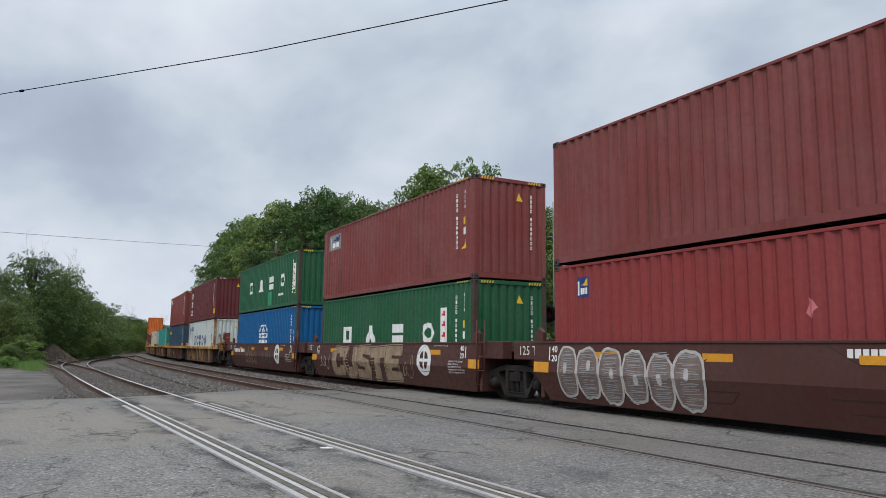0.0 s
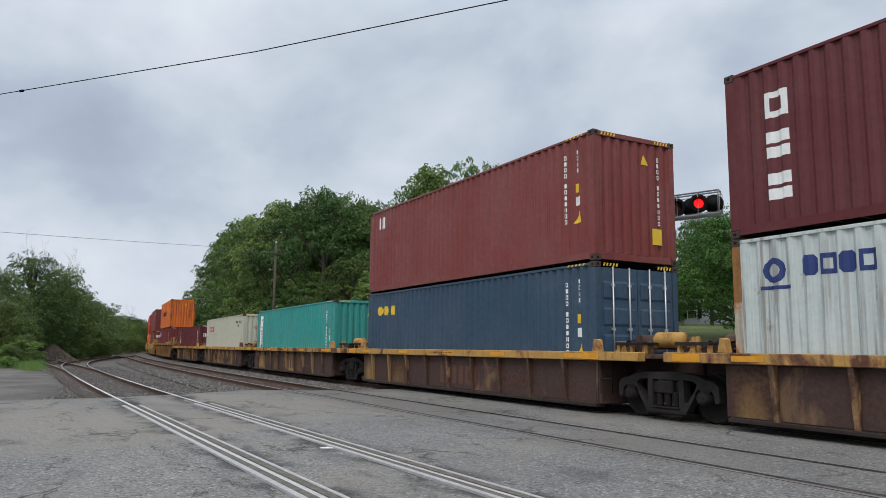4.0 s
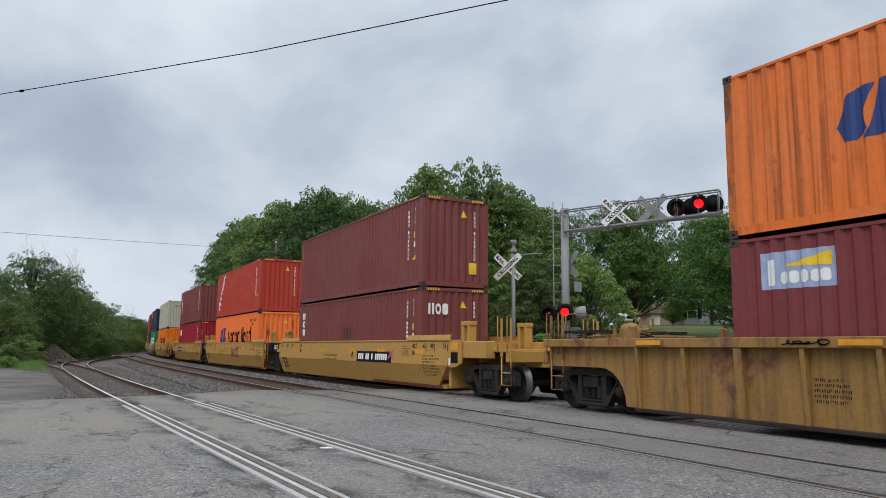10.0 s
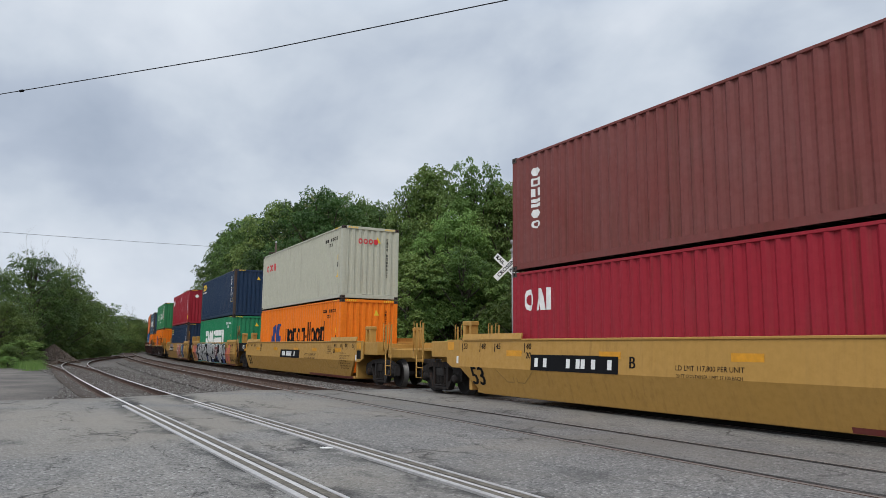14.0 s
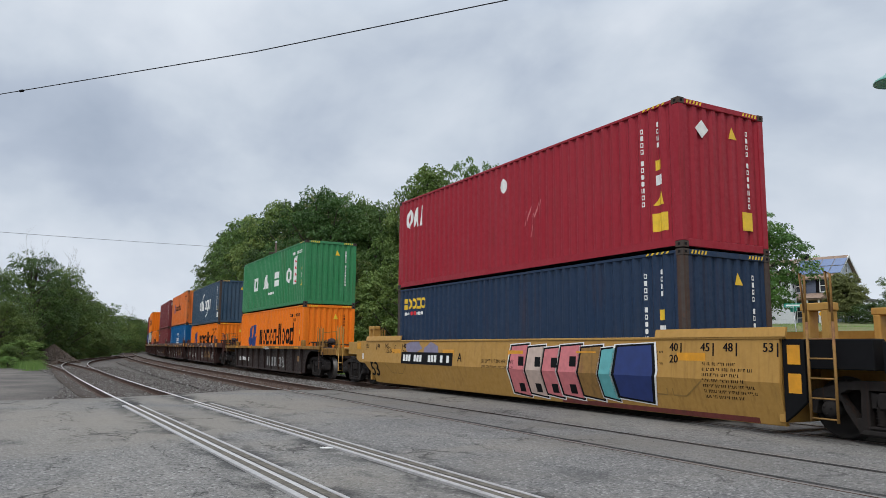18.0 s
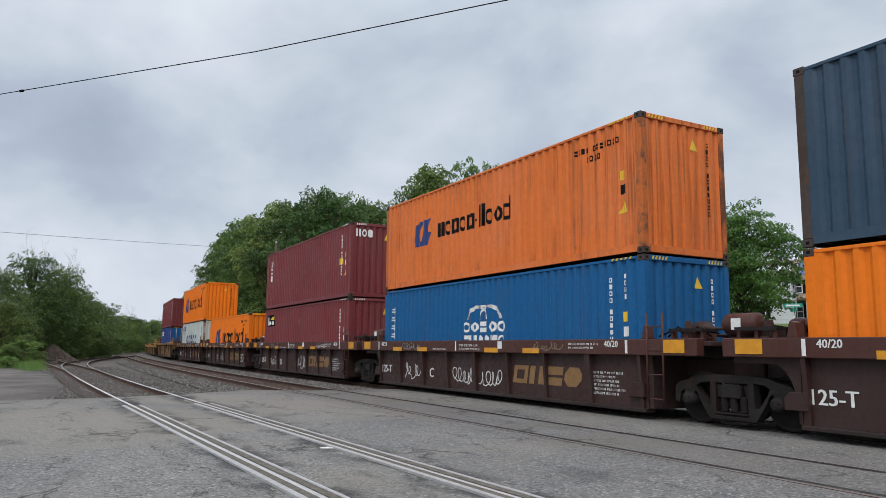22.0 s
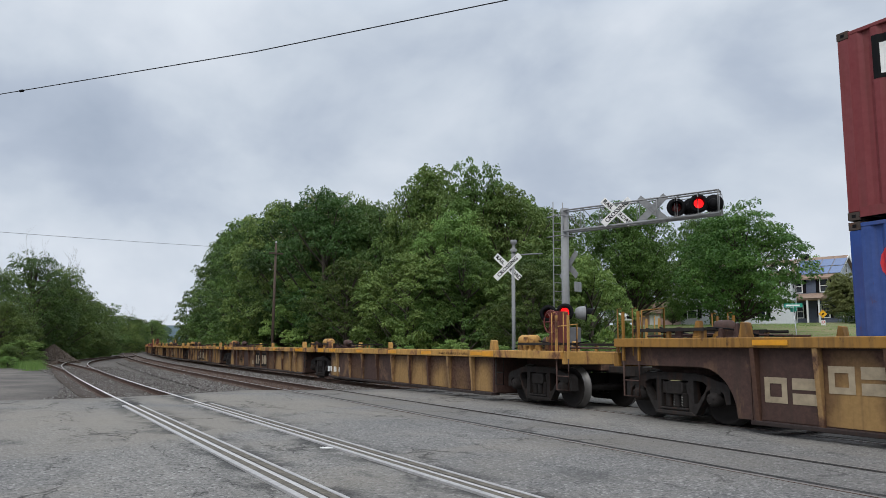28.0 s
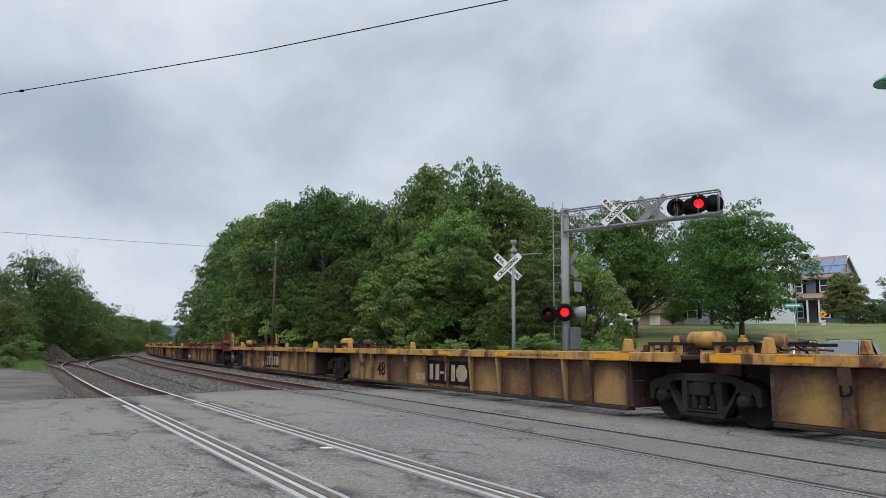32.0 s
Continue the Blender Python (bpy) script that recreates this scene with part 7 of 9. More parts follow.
        if key in ("tri", "cai"):
            wp = part("end_panel", Geo().prism([(0.3, -0.06), (0.3, 0.70), (-0.42, 0.70), (-0.42, 0.06), (-0.1, -0.06)], "y", -0.03, 0.03), M_YELLOW, car, m=pose(-8.74, -1.335, 0.84), bevel=0.01)
            part("reflector", Geo().box(-0.36, -0.02, -0.036, -0.031, 0.42, 0.64), M_REFLECT, wp, "amber reflector")
            part("sticker", Geo().box(0.14, 0.24, -0.036, -0.031, 0.06, 0.26), M_WHITE, wp, "white tag")
        else:
            pl = part("capacity_plate", Geo().box(-0.66, 0.66, -0.03, 0.03, -0.10, 0.34), M_BLACK, car, m=pose(-9.06, -1.31, 1.12), bevel=0.01)
            part("end_panel", Geo().prism([(-8.44, 0.26), (-8.44, 1.0), (-9.45, 1.0), (-9.30, 0.86), (-8.95, 0.66), (-8.62, 0.26)], "y", -1.29, -1.25), M_BLACK, car)
            part("sticker", Geo().box(-0.08, 0.08, -0.006, 0.0, -0.12, 0.12), M_WHITE, car, "white tag", m=pose(-8.62, -1.292, 0.82))
            for bold in (-0.006, 0.006):
                sign_text("125 T", 0.21, pose(-0.16 + bold, -0.034 - bold * 0.05, 0.14), M_WHITE, pl)
            part("reflector", Geo().prism([(0.28, -0.06), (0.62, -0.06), (0.62, 0.3), (0.34, 0.3), (0.34, 0.06), (-0.02, 0.06), (-0.02, -0.06)], "y", -0.036, -0.031), M_REFLECT, pl, "amber reflector")
    for key, x0, x1 in (("tx", 1.39, 4.37), ("tri", -5.09, -2.14), ("cai", -5.4, -2.14), ("oo", -1.5, 1.5)):
        on_side("number_plate", [rect(x0, x1, 0.82, 1.18)], "sm53", M_BLACK, WELLS[key], 0, "black panel with white marks")
        tagged(on_side("plate_bar", bars(x0 + .15, x1 - .15, 0.9, 0.2, 16, rng, 0.6), "sm53", M_WHITE, WELLS[key], lift=0.008), kind="stuff")
    car = WELLS["turk"]
    on_side("lettering", word("hhq", 0.25, 2.2, 0.66, 0.6), "sm53", M_MAROONINK, car)
    side_text("C", 0.24, -1.4, 1.05, "sm53", M_BLACK, car)
    side_text("B", 0.24, -1.75, 1.05, "sm53", M_BLACK, WELLS["tri"])
    side_text("A", 0.24, 0.95, 1.05, "sm53", M_BLACK, WELLS["tx"])
    side_text("A", 0.24, -1.75, 1.05, "sm53", M_BLACK, WELLS["cai"])
    for key in ("tri", "tx"):
        on_side("small_emblem", ribbon([(4.1, 0.95), (4.5, 1.25)], 0.07) + ribbon([(4.1, 1.25), (4.5, 0.95)], 0.07), "sm53", M_MAGENTA, WELLS[key], lift=0.006)
    # large painted piece
    car = WELLS["sea"]
    wild_piece(car, "sm53", -6.3, 4.9, 0.19, 1.47, 5)
    scribble(car, "sm53", 4.6, 6.0, 0.3, 1.3, M_MAGENTA, 44, 0.05)
    scribble(car, "sm53", 6.3, 8.1, 0.35, 0.62, M_BLACK, 45, 0.03)
    # bold tapered shapes on the next one
    car = WELLS["cai"]
    x = 0.68
    for k, (w_, fill) in enumerate(((0.75, M_PINK), (0.7, M_CREAMSPRAY), (0.65, M_PINK), (0.75, M_PINK), (0.7, M_TAN), (0.5, M_CYANSPRAY), (1.0, M_NAVYINK))):
        z0, z1 = 0.2 + 0.02 * k, 1.42 - 0.03 * (k % 3)
        poly = [(x, z0 + .06), (x + w_ * .9, z0), (x + w_ * 1.05, z1 - .5), (x + w_, z1), (x + .05, z1 - .04), (x - .05, z1 - .6)]
        cx, cz = x + w_ / 2, (z0 + z1) / 2
        on_side("graffiti", [[(cx + (p - cx) * 1.2, min(1.5, max(.17, cz + (q - cz) * 1.08))) for p, q in poly]], "sm53", M_WHITE, car, lift=0.004 + 0.001 * k)
        on_side("graffiti", [[(cx + (p - cx) * 1.1, min(1.5, max(.17, cz + (q - cz) * 1.04))) for p, q in poly]], "sm53", M_BLACK, car, lift=0.0045 + 0.001 * k)
        on_side("graffiti", [[(cx + (p - cx) * .96, cz + (q - cz) * .97) for p, q in poly]], "sm53", fill, car, lift=0.005 + 0.001 * k)
        if k < 4:
            on_side("graffiti", [rect(cx - .02, cx + .2, cz + .1, cz + .32), rect(cx - .1, cx + .12, z0 + .1, z0 + .3)], "sm53", M_BLACK, car, lift=0.0055 + 0.001 * k)
        x += w_ * 0.92
    on_side("faded_paint", [blob(rng, -4.6, 1.3, 1.0, 0.36, 12, .25), blob(rng, -3.5, 1.2, 0.9, 0.5, 12, .25)], "sm53", M_LILACSPRAY, car, lift=0.003)
    scribble(WELLS["cai"], "sm53", -6.6, -5.8, 1.1, 1.4, M_BLACK, 47, 0.016)
    # ribbed yellow single
    car = WELLS["hl"]
    side_text("53", 0.40, 5.54, 0.92, "rb53", M_BLACK, car, 0.14)
    on_side("logo_panel", [rect(3.2, 3.95, 0.62, 1.0), rect(4.15, 4.9, 0.62, 1.0)], "rb53", M_BLACK, car, 0.135)
    on_side("logo", word("hs", 3.3, 3.9, 0.7, 0.24) + word("sb", 4.25, 4.85, 0.7, 0.24), "rb53", M_TAN, car, 0.135, lift=0.008)
    for x, tx in ((6.3, "20"), (6.3, "40"), (7.4, "45"), (8.1, "48")):
        side_text(tx, 0.13, x, 1.1 if tx != "40" else 0.94, "rb53", M_BLACK, car, 0.14)
    for k, x in enumerate((-4.6, -3.2, 6.8, 7.6)):
        small_print(car, "rb53", x, x + .6, 0.55, 0.95, 5, M_BLACK if k < 2 else M_WHITE, 60 + k, 0.135)
    scribble(car, "rb53", -3.6, -2.9, 0.35, 1.05, M_WHITE, 61, 0.025, 0.135)
    scribble(car, "rb53", -0.2, 0.5, 0.5, 1.0, M_CYANSPRAY, 62, 0.03, 0.135)
    scribble(car, "rb53", 1.6, 2.4, 0.6, 1.0, M_BLACK, 63, 0.02, 0.135)
    scribble(car, "rb53", -5.0, -4.2, 1.4, 1.5, M_BLACK, 64, 0.02, -0.03)
    # old ribbed five-unit car
    for k, key in enumerate(("UES", "grey", "teal", "OOCL", "tex")):
        car = WELLS[key]
        on_side("logo", word("hhq", -0.6, 1.4, 0.34, 0.5), "tw", M_RUSTINK, car, 0.11)
        small_print(car, "tw", -1.0, 0.8, 1.17, 1.23, 1, M_BLACK, 70 + k, -0.045)
        scribble(car, "tw", 2.4, 3.6, 0.4, 0.9, M_RUSTINK, 80 + k, 0.03, 0.105)
    for k in range(5):
        for pre in "ef":
            car = WELLS["%s%d" % (pre, k)]
            if k:
                side_text("48", 0.46, -4.49, 0.58, "tw", M_BLACK, car, 0.105, 0.05)
                on_side("logo_panel", [rect(-1.2, 1.3, 0.3, 0.95)], "tw", M_BLACK, car, 0.1)
                on_side("logo", word("h-hb", -1.0, 1.15, 0.4, 0.45, 0.1), "tw", M_FADEDSPRAY, car, 0.1, lift=0.009)
            side_text("BCDEA"[k], 0.22, -6.07, 0.76, "tw", M_BLACK, car, 0.012)
            tagged(on_side("number_bar", bars(-6.4, -4.9, 0.36, 0.2, 9, rng, 0.9), "tw", M_WHITE, car, 0.105) if k == 0 else on_side("number_bar", bars(-1.9, -0.6, 0.36, 0.2, 4, rng, 0.9), "tw", M_FADEDSPRAY, car, 0.105), kind="stuff")
            small_print(car, "tw", 3.3, 5.4, 1.14, 1.24, 1, M_BLACK, 90 + k, -0.045)
    # sooty single
    car = WELLS["ua"]
    on_side("logo", word("hhq", 0.39, 2.97, 0.36, 0.45), "rbF", M_SILVERSPRAY, car, 0.11)
    scribble(car, "rbF", 3.1, 3.9, 0.3, 0.95, M_WHITE, 101, 0.025, 0.11)
    part("plate", Geo().box(-0.12, 0.12, -0.004, 0.004, -0.12, 0.12), M_FADEDINK, car, "small tan plate", m=pose(5.77, -1.29, 0.78))
    scribble(car, "rbF", 0.2, 1.3, 1.16, 1.33, M_WHITE, 103, 0.018, -0.045)
    tagged(on_side("number_bar", bars(-5.8, -3.4, 0.52, 0.2, 10, rng, 0.85), "rbF", M_WHITE, car, 0.11), kind="stuff")
    # brown five-unit car
    for k, key in enumerate(("cma", "hc", "tb", "hs", "hC")):
        car = WELLS[key]
        side_text("40/20", 0.13, 5.35, 1.42, "rbB", M_WHITE, car, -0.045)
        side_text("40/20", 0.13, -5.6, 1.42, "rbB", M_WHITE, car, -0.045)
        on_side("tick_mark", [rect(5.75, 5.82, 1.24, 1.5), rect(-6.05, -5.98, 1.24, 1.5), rect(-0.92, -0.86, 1.24, 1.5)], "rbB", M_WHITE, car, -0.045)
        small_print(car, "rbB", 4.0, 5.0, 1.32, 1.48, 2, M_WHITE, 110 + k, -0.045)
        small_print(car, "rbB", -2.2, -1.0, 1.26, 1.34, 1, M_WHITE, 120 + k, -0.045)
        small_print(car, "rbB", -0.7, 0.4, 1.26, 1.46, 2, M_WHITE, 121 + k, -0.045)
        side_text("125-T", 0.24, -5.7, 0.62, "rbB", M_WHITE, car, 0.115)
        side_text("BCDEA"[k], 0.28, -2.55, 0.58, "rbB", M_WHITE, car, 0.115)
        small_print(car, "rbB", 4.6, 5.6, 0.4, 0.9, 6, M_WHITE, 130 + k, 0.115)
        on_side("logo", word("qhsb", 1.65, 4.2, 0.5, 0.42, 0.12, 0.2), "rbB", M_FADEDINK, car, 0.115)
        for j, x in enumerate((-4.4, -1.3, 0.1)):
            if (k + j) % 2 == 0 or key == "hc":
                scribble(car, "rbB", x, x + 1.1, 0.35, 0.95, M_WHITE, 140 + 7 * k + j, 0.026, 0.115, 16)
        part("sticker", Geo().box(-0.09, 0.09, -0.004, 0.004, -0.09, 0.09), M_WHITE, car, "small white tag", m=pose(1.3, -1.447, 1.4))
        for e in (1, -1):
            part("reflector", Geo().box(-0.26, 0.26, -0.004, 0.004, -0.12, 0.12), M_REFLECT, car, "large amber reflector", m=pose(e * 7.0, -1.447, 1.38))
        ladder(car, 6.34, -1.44, 0.36, 2.0, 0.40, M_BROWN, 4)
        for x in (-6.25, 5.95):
            part("tool_box", Geo().prism([(-0.2, -0.14), (0.2, -0.14), (0.2, 0.14), (-0.1, 0.14), (-0.2, 0.04)], "y", -0.09, 0.0), M_BROWNWEB, car, m=pose(x, -1.285, 0.55), bevel=0.01)
        scribble(car, "rbB", 2.2 + 0.4 * k, 3.4 + 0.4 * k, 1.26, 1.47, M_FADEDSPRAY if k % 2 else M_WHITE, 160 + k, 0.014, -0.045)
        scribble(car, "rbB", -4.5 + 0.3 * k, -3.3 + 0.3 * k, 1.25, 1.48, M_SILVERSPRAY, 170 + k, 0.016, -0.045)
    # rusty single
    car = WELLS["bea"]
    on_side("graffiti", word("qs", -7.6, -6.7, 0.5, 0.4) + word("qs", -6.5, -5.6, 0.7, 0.4) + word("qo", -4.0, -2.7, 0.35, 0.42) + word("hqs", -2.5, -0.5, 0.38, 0.45), "rb48", M_FADEDSPRAY, car, 0.125)
    for k, x in enumerate((0.8, 1.9, 3.2)):
        on_side("graffiti", [blob(rng, x + .3, 0.7, 0.7, 0.8, 10, .25)], "rb48", M_GREYSPRAY, car, 0.125)
    scribble(car, "rb48", 4.6, 5.4, 0.5, 1.1, M_WHITE, 151, 0.03, 0.125)
    scribble(car, "rb48", 6.2, 7.0, 0.4, 1.1, M_CYANSPRAY, 152, 0.03, 0.125)
    tagged(on_side("number_bar", bars(3.2, 5.0, 1.4, 0.08, 11, rng, 0.9), "rb48", M_BLACK, car, -0.025), kind="stuff")


M_FADEDSPRAY = plain("faded cream spray paint", (0.30, 0.24, 0.16), 0.6, vary=0.25)
M_CLAYSPRAY = plain("clay brown spray paint", (0.27, 0.19, 0.12), 0.65, vary=0.35, scale=3.0)
M_CREAMSPRAY = plain("cream spray paint", (0.50, 0.38, 0.32), 0.5)
M_LILACSPRAY = plain("washed lilac spray paint", (0.20, 0.18, 0.26), 0.6)
M_MAROONINK = plain("maroon lettering paint", (0.14, 0.03, 0.03), 0.6)
M_RUSTINK = plain("rust red lettering", (0.095, 0.034, 0.02), 0.7)
paint_cars()


# ---- trees and shrubs ----
def branch_tubes(g, rng, base, tip, r, depth, spread=0.5, n=3):
    base, tip = Vector(base), Vector(tip)
    mid = (base + tip) / 2 + Vector((rng.uniform(-1, 1), rng.uniform(-1, 1), rng.uniform(-.3, .3))) * (tip - base).length * 0.08
    g.tube([base, mid, tip], [r, r * 0.8, r * 0.55], 6 if r > 0.05 else 4, caps=False)
    if depth <= 0:
        return [tip]
    tips = []
    d = (tip - base)
    for k in range(n):
        f = rng.uniform(0.45, 1.0) if k else 1.0
        st = base.lerp(tip, f)
        side = Vector((rng.uniform(-1, 1), rng.uniform(-1, 1), rng.uniform(-0.1, 0.9))).normalized()
        e = st + (d.normalized() * (1 - spread) + side * spread).normalized() * d.length * rng.uniform(0.5, 0.75)
        tips += branch_tubes(g, rng, st, e, r * 0.5, depth - 1, spread, n)
    return tips


def leaf_spray(v, f, rng, p, out, size):
    """One folded leaf spray that hangs outwards."""
    d = (out + Vector((rng.gauss(0, 0.55), rng.gauss(0, 0.55), rng.gauss(-0.45, 0.45)))).normalized()
    a = d.cross(Vector((rng.gauss(0, 0.7), rng.gauss(0, 0.7), 1))).normalized()
    nrm = d.cross(a)
    ln, w = size * rng.uniform(0.7, 1.3), size * rng.uniform(0.26, 0.42)
    n = len(v)
    droop = Vector((0, 0, -0.22 * ln))
    v += [p, p + d * ln * 0.5 + a * w + nrm * w * 0.25, p + d * ln + droop, p + d * ln * 0.5 - a * w + nrm * w * 0.25]
    f += [(n, n + 1, n + 2), (n, n + 2, n + 3)]


def tree_meshes(seed, leaf_mat, low=0.1, width=0.36, lobes=20, leaves=9000, size=0.27, flat=0.7, droop=0.25, top=0.9, fat=1.0):
    """Trunk and crown of a tree 10 m high: limbs that carry boughs, each a tier of separate leaf clumps with gaps between."""
    rng = random.Random(seed)
    tg = Geo()
    height = 10.0
    lean = Vector((rng.uniform(-.5, .5), rng.uniform(-.5, .5), 0))
    tg.tube([(0, 0, -0.4), (0.02, 0, 0.3), lean * 0.3 + Vector((0, 0, height * 0.3)), lean + Vector((0, 0, height * 0.72))], [0.30, 0.21, 0.17, 0.05], 8)
    cs = []
    for k in range(lobes):
        f = (k + 0.5) / lobes
        z = height * (low + 0.06 + (0.86 - low) * f)
        q = max(0.0, min(1.0, (z / height - low) / (1 - low)))
        env = max(0.10, math.sin((0.14 + 0.84 * q ** 0.8) * math.pi)) ** 0.75
        reach = rng.choice((0.35, 0.6, 0.8, 0.95, 1.0, 1.12)) * rng.uniform(0.9, 1.08)
        r = height * width * env * reach
        th = k * 2.4 + rng.uniform(-.7, .7)
        rad = fat * height * rng.uniform(0.06, 0.125) * (0.75 + 0.4 * env)
        c = Vector((r * math.cos(th), r * math.sin(th), min(z + rng.uniform(-.35, .35), height - rad * 0.7))) + lean * q
        cs.append((c, rad))
        b = lean * q * 0.5 + Vector((0, 0, min(max(height * 0.14, z - r * 0.7 - 0.6), height * 0.62)))
        tg.tube([b, b.lerp(c, 0.5) + Vector((0, 0, -0.12)), c], [0.09, 0.055, 0.02], 5, caps=False)
    for k in range(4):
        a = k * 1.9 + rng.uniform(0, 1)
        cs.append((lean + Vector((0.55 * math.cos(a), 0.55 * math.sin(a), height * (top - 0.05 * k))), height * rng.uniform(0.05, 0.085)))
    v, f = [], []
    weight = [r ** 1.7 for _, r in cs]
    tot = sum(weight)
    for (c, r), w in zip(cs, weight):
        n = int(leaves * w / tot)
        outward = Vector((c.x, c.y, 0.0))
        outward = outward.normalized() if outward.length > 0.1 else Vector((0, 0, 0))
        clumps = []
        while len(clumps) < 11:
            d = (Vector((rng.gauss(0, 1), rng.gauss(0, 1), rng.gauss(0.25, 0.7))) + outward * 0.5).normalized()
            if all((d - e[0]).length > 0.46 for e in clumps) or rng.random() < 0.04:
                clumps.append((d, rng.uniform(0.7, 1.28), rng.uniform(0.22, 0.40)))
        for _ in range(n):
            if rng.random() < 0.06:
                d = Vector((rng.gauss(0, 1), rng.gauss(0, 1), rng.gauss(0, 1))).normalized()
                p = c + d * r * rng.uniform(0.1, 0.8)
            else:
                d, far, cr = rng.choice(clumps)
                e = Vector((rng.gauss(0, 1), rng.gauss(0, 1), abs(rng.gauss(0, 0.9)) - 0.2)).normalized() * cr * r * rng.uniform(0.4, 1.0) ** 0.5
                e.z *= flat
                p = c + Vector((d.x, d.y, d.z * 0.85)) * r * far * 0.85 + e
                p.z -= droop * (e.x * e.x + e.y * e.y) / (cr * r)
                d = (e.normalized() + d * 0.5).normalized()
            leaf_spray(v, f, rng, p, Vector((d.x, d.y, d.z * 0.3)), size)
    me = bpy.data.meshes.new("crown")
    me.from_pydata([tuple(p) for p in v], [], f)
    me.materials.append(leaf_mat)
    return tg.mesh("trunk", M_BARK), me


def tree(meshes, x, y, z, height, spin, label, group="", wide=1.0, name="tree"):
    trunk, crown = meshes
    ob = thing(name, label, "tree" if name == "tree" else "shrub", group)
    k = height / 10.0
    ob.matrix_world = Matrix.LocRotScale((x, y, z), Euler((0, 0, spin)), (k * wide, k * wide, k))
    put("trunk", trunk, ob)
    put("crown", crown, ob)
    return ob


def plant_trees():
    rng = random.Random(11)
    wood = [tree_meshes(20 + k, L_WOOD, 0.02, 0.30, 40, 28000, 0.135, 0.6, 0.4) for k in range(4)]
    tall = [tree_meshes(40 + k, L_TALL, 0.06, 0.25, 42, 28000, 0.14, 0.6, 0.6) for k in range(2)]
    light = tree_meshes(60, L_LIGHT, 0.0, 0.36, 32, 23000, 0.19)
    deep = tree_meshes(62, L_DEEP, 0.02, 0.30, 40, 28000, 0.135, 0.6, 0.4)
    maple = [tree_meshes(70 + k, L_DARK, (0.23, 0.15)[k], 0.37, 80, 44000, 0.17, 0.7, 0.35, 0.9, 1.3) for k in range(2)]
    mid = tree_meshes(65, L_TALL, 0.0, 0.32, 38, 28000, 0.14, 0.6, 0.5)
    olive = tree_meshes(80, L_DULL, 0.14, 0.36, 60, 36000, 0.26, 0.7, 0.3, 0.9, 1.4)
    hedge = tree_meshes(81, L_DEEP, 0.0, 0.5, 60, 20000, 0.3, 0.8, 0.1, 0.8, 1.6)
    sparse = tree_meshes(90, L_LIGHT, 0.3, 0.34, 16, 2200, 0.22)
    thicket = tree_meshes(63, L_WOOD, 0.0, 0.36, 52, 34000, 0.14, 0.6, 0.4, 0.86, 1.35)
    brown = tree_meshes(92, L_DULL, 0.25, 0.28, 30, 7000, 0.15)
    woods = [(-150.0, 30.0, 16.5), (-136, 27.6, 17.5), (-120.1, 26.2, 18.4), (-110, 26.5, 16.8), (-101.8, 23.8, 17.0), (-91.8, 22.6, 17.2), (-83.6, 21.2, 16.0), (-73.6, 20.2, 15.6), (-68.4, 20.2, 15.9), (-63.5, 20.3, 14.4), (-64.9, 22.3, 15.5), (-57.0, 20.5, 14.4), (-61.3, 23.8, 15.2), (-59.2, 24.5, 14.5), (-57.9, 24.9, 14.8), (-54.3, 24.7, 13.8), (-61.0, 29.4, 14.8), (-49.8, 28.4, 14.6), (-50.6, 37.8, 14.1), (-54.0, 41.8, 13.6), (-46.6, 31.4, 14.6), (-50.1, 35.8, 14.5)]
    for i, (x, y, h) in enumerate(woods):
        tree(deep if i % 2 and i < 17 else mid if i in (8, 20) else wood[i % 4], x + rng.uniform(-.5, .5), y + rng.uniform(0, .8), -0.4, h * (1.05 if i < 12 else 1.0), rng.uniform(0, 6.28), "leafy green deciduous tree at the edge of the wood", "trees of the wood", rng.uniform(0.78, 1.0))
    for i, (x, y, h) in enumerate([(-49.4, 26.5, 16.6), (-44.9, 28.1, 15.6), (-43.0, 29.2, 14.2), (-50.8, 25.9, 16.0), (-43.6, 24.6, 11.6)]):
        tree(tall[i % 2], x, y, -0.4, h, rng.uniform(0, 6.28), "tall feathery walnut tree above the wood", "trees of the wood", (0.74, 0.72, 0.75, 0.66, 0.85)[i])
    tree(brown, -61.5, 22.5, -0.4, 15.9, 0.7, "half-bare brownish tree above the wood", "trees of the wood", 0.9)
    under = [(-101.1, 21.0, 8.3), (-86.5, 19.1, 8.8), (-69.4, 18.4, 9.1), (-57.7, 18.3, 7.9), (-49.5, 18.2, 8.3), (-49.7, 20.7, 7.3), (-43.1, 19.9, 8.1), (-42.3, 21.6, 7.4), (-40.5, 22.7, 8.4), (-43.3, 26.6, 8.3), (-33.0, 22.7, 6.7), (-34.5, 24.6, 7.4), (-38, 27, 9), (-120, 21.5, 8), (-140, 24.5, 9)]
    for i, (x, y, h) in enumerate(under):
        tree(wood[(i + 1) % 4] if i % 3 else light, x, y + 1.3, -0.4, h, rng.uniform(0, 6.28), "young broad-leaved tree at the foot of the wood", "young trees of the wood", 1.05)
    # back of the wood, closing the gaps
    for i in range(1, 14):
        s = -40 - i * 13
        x, y, a = track(s, 26 + rng.uniform(-2, 4))
        tree(wood[i % 4], x - 4, y, -0.4, rng.uniform(12.5, 14.5), rng.uniform(0, 6.28), "leafy green deciduous tree deep in the wood", "trees of the wood", 1.2)
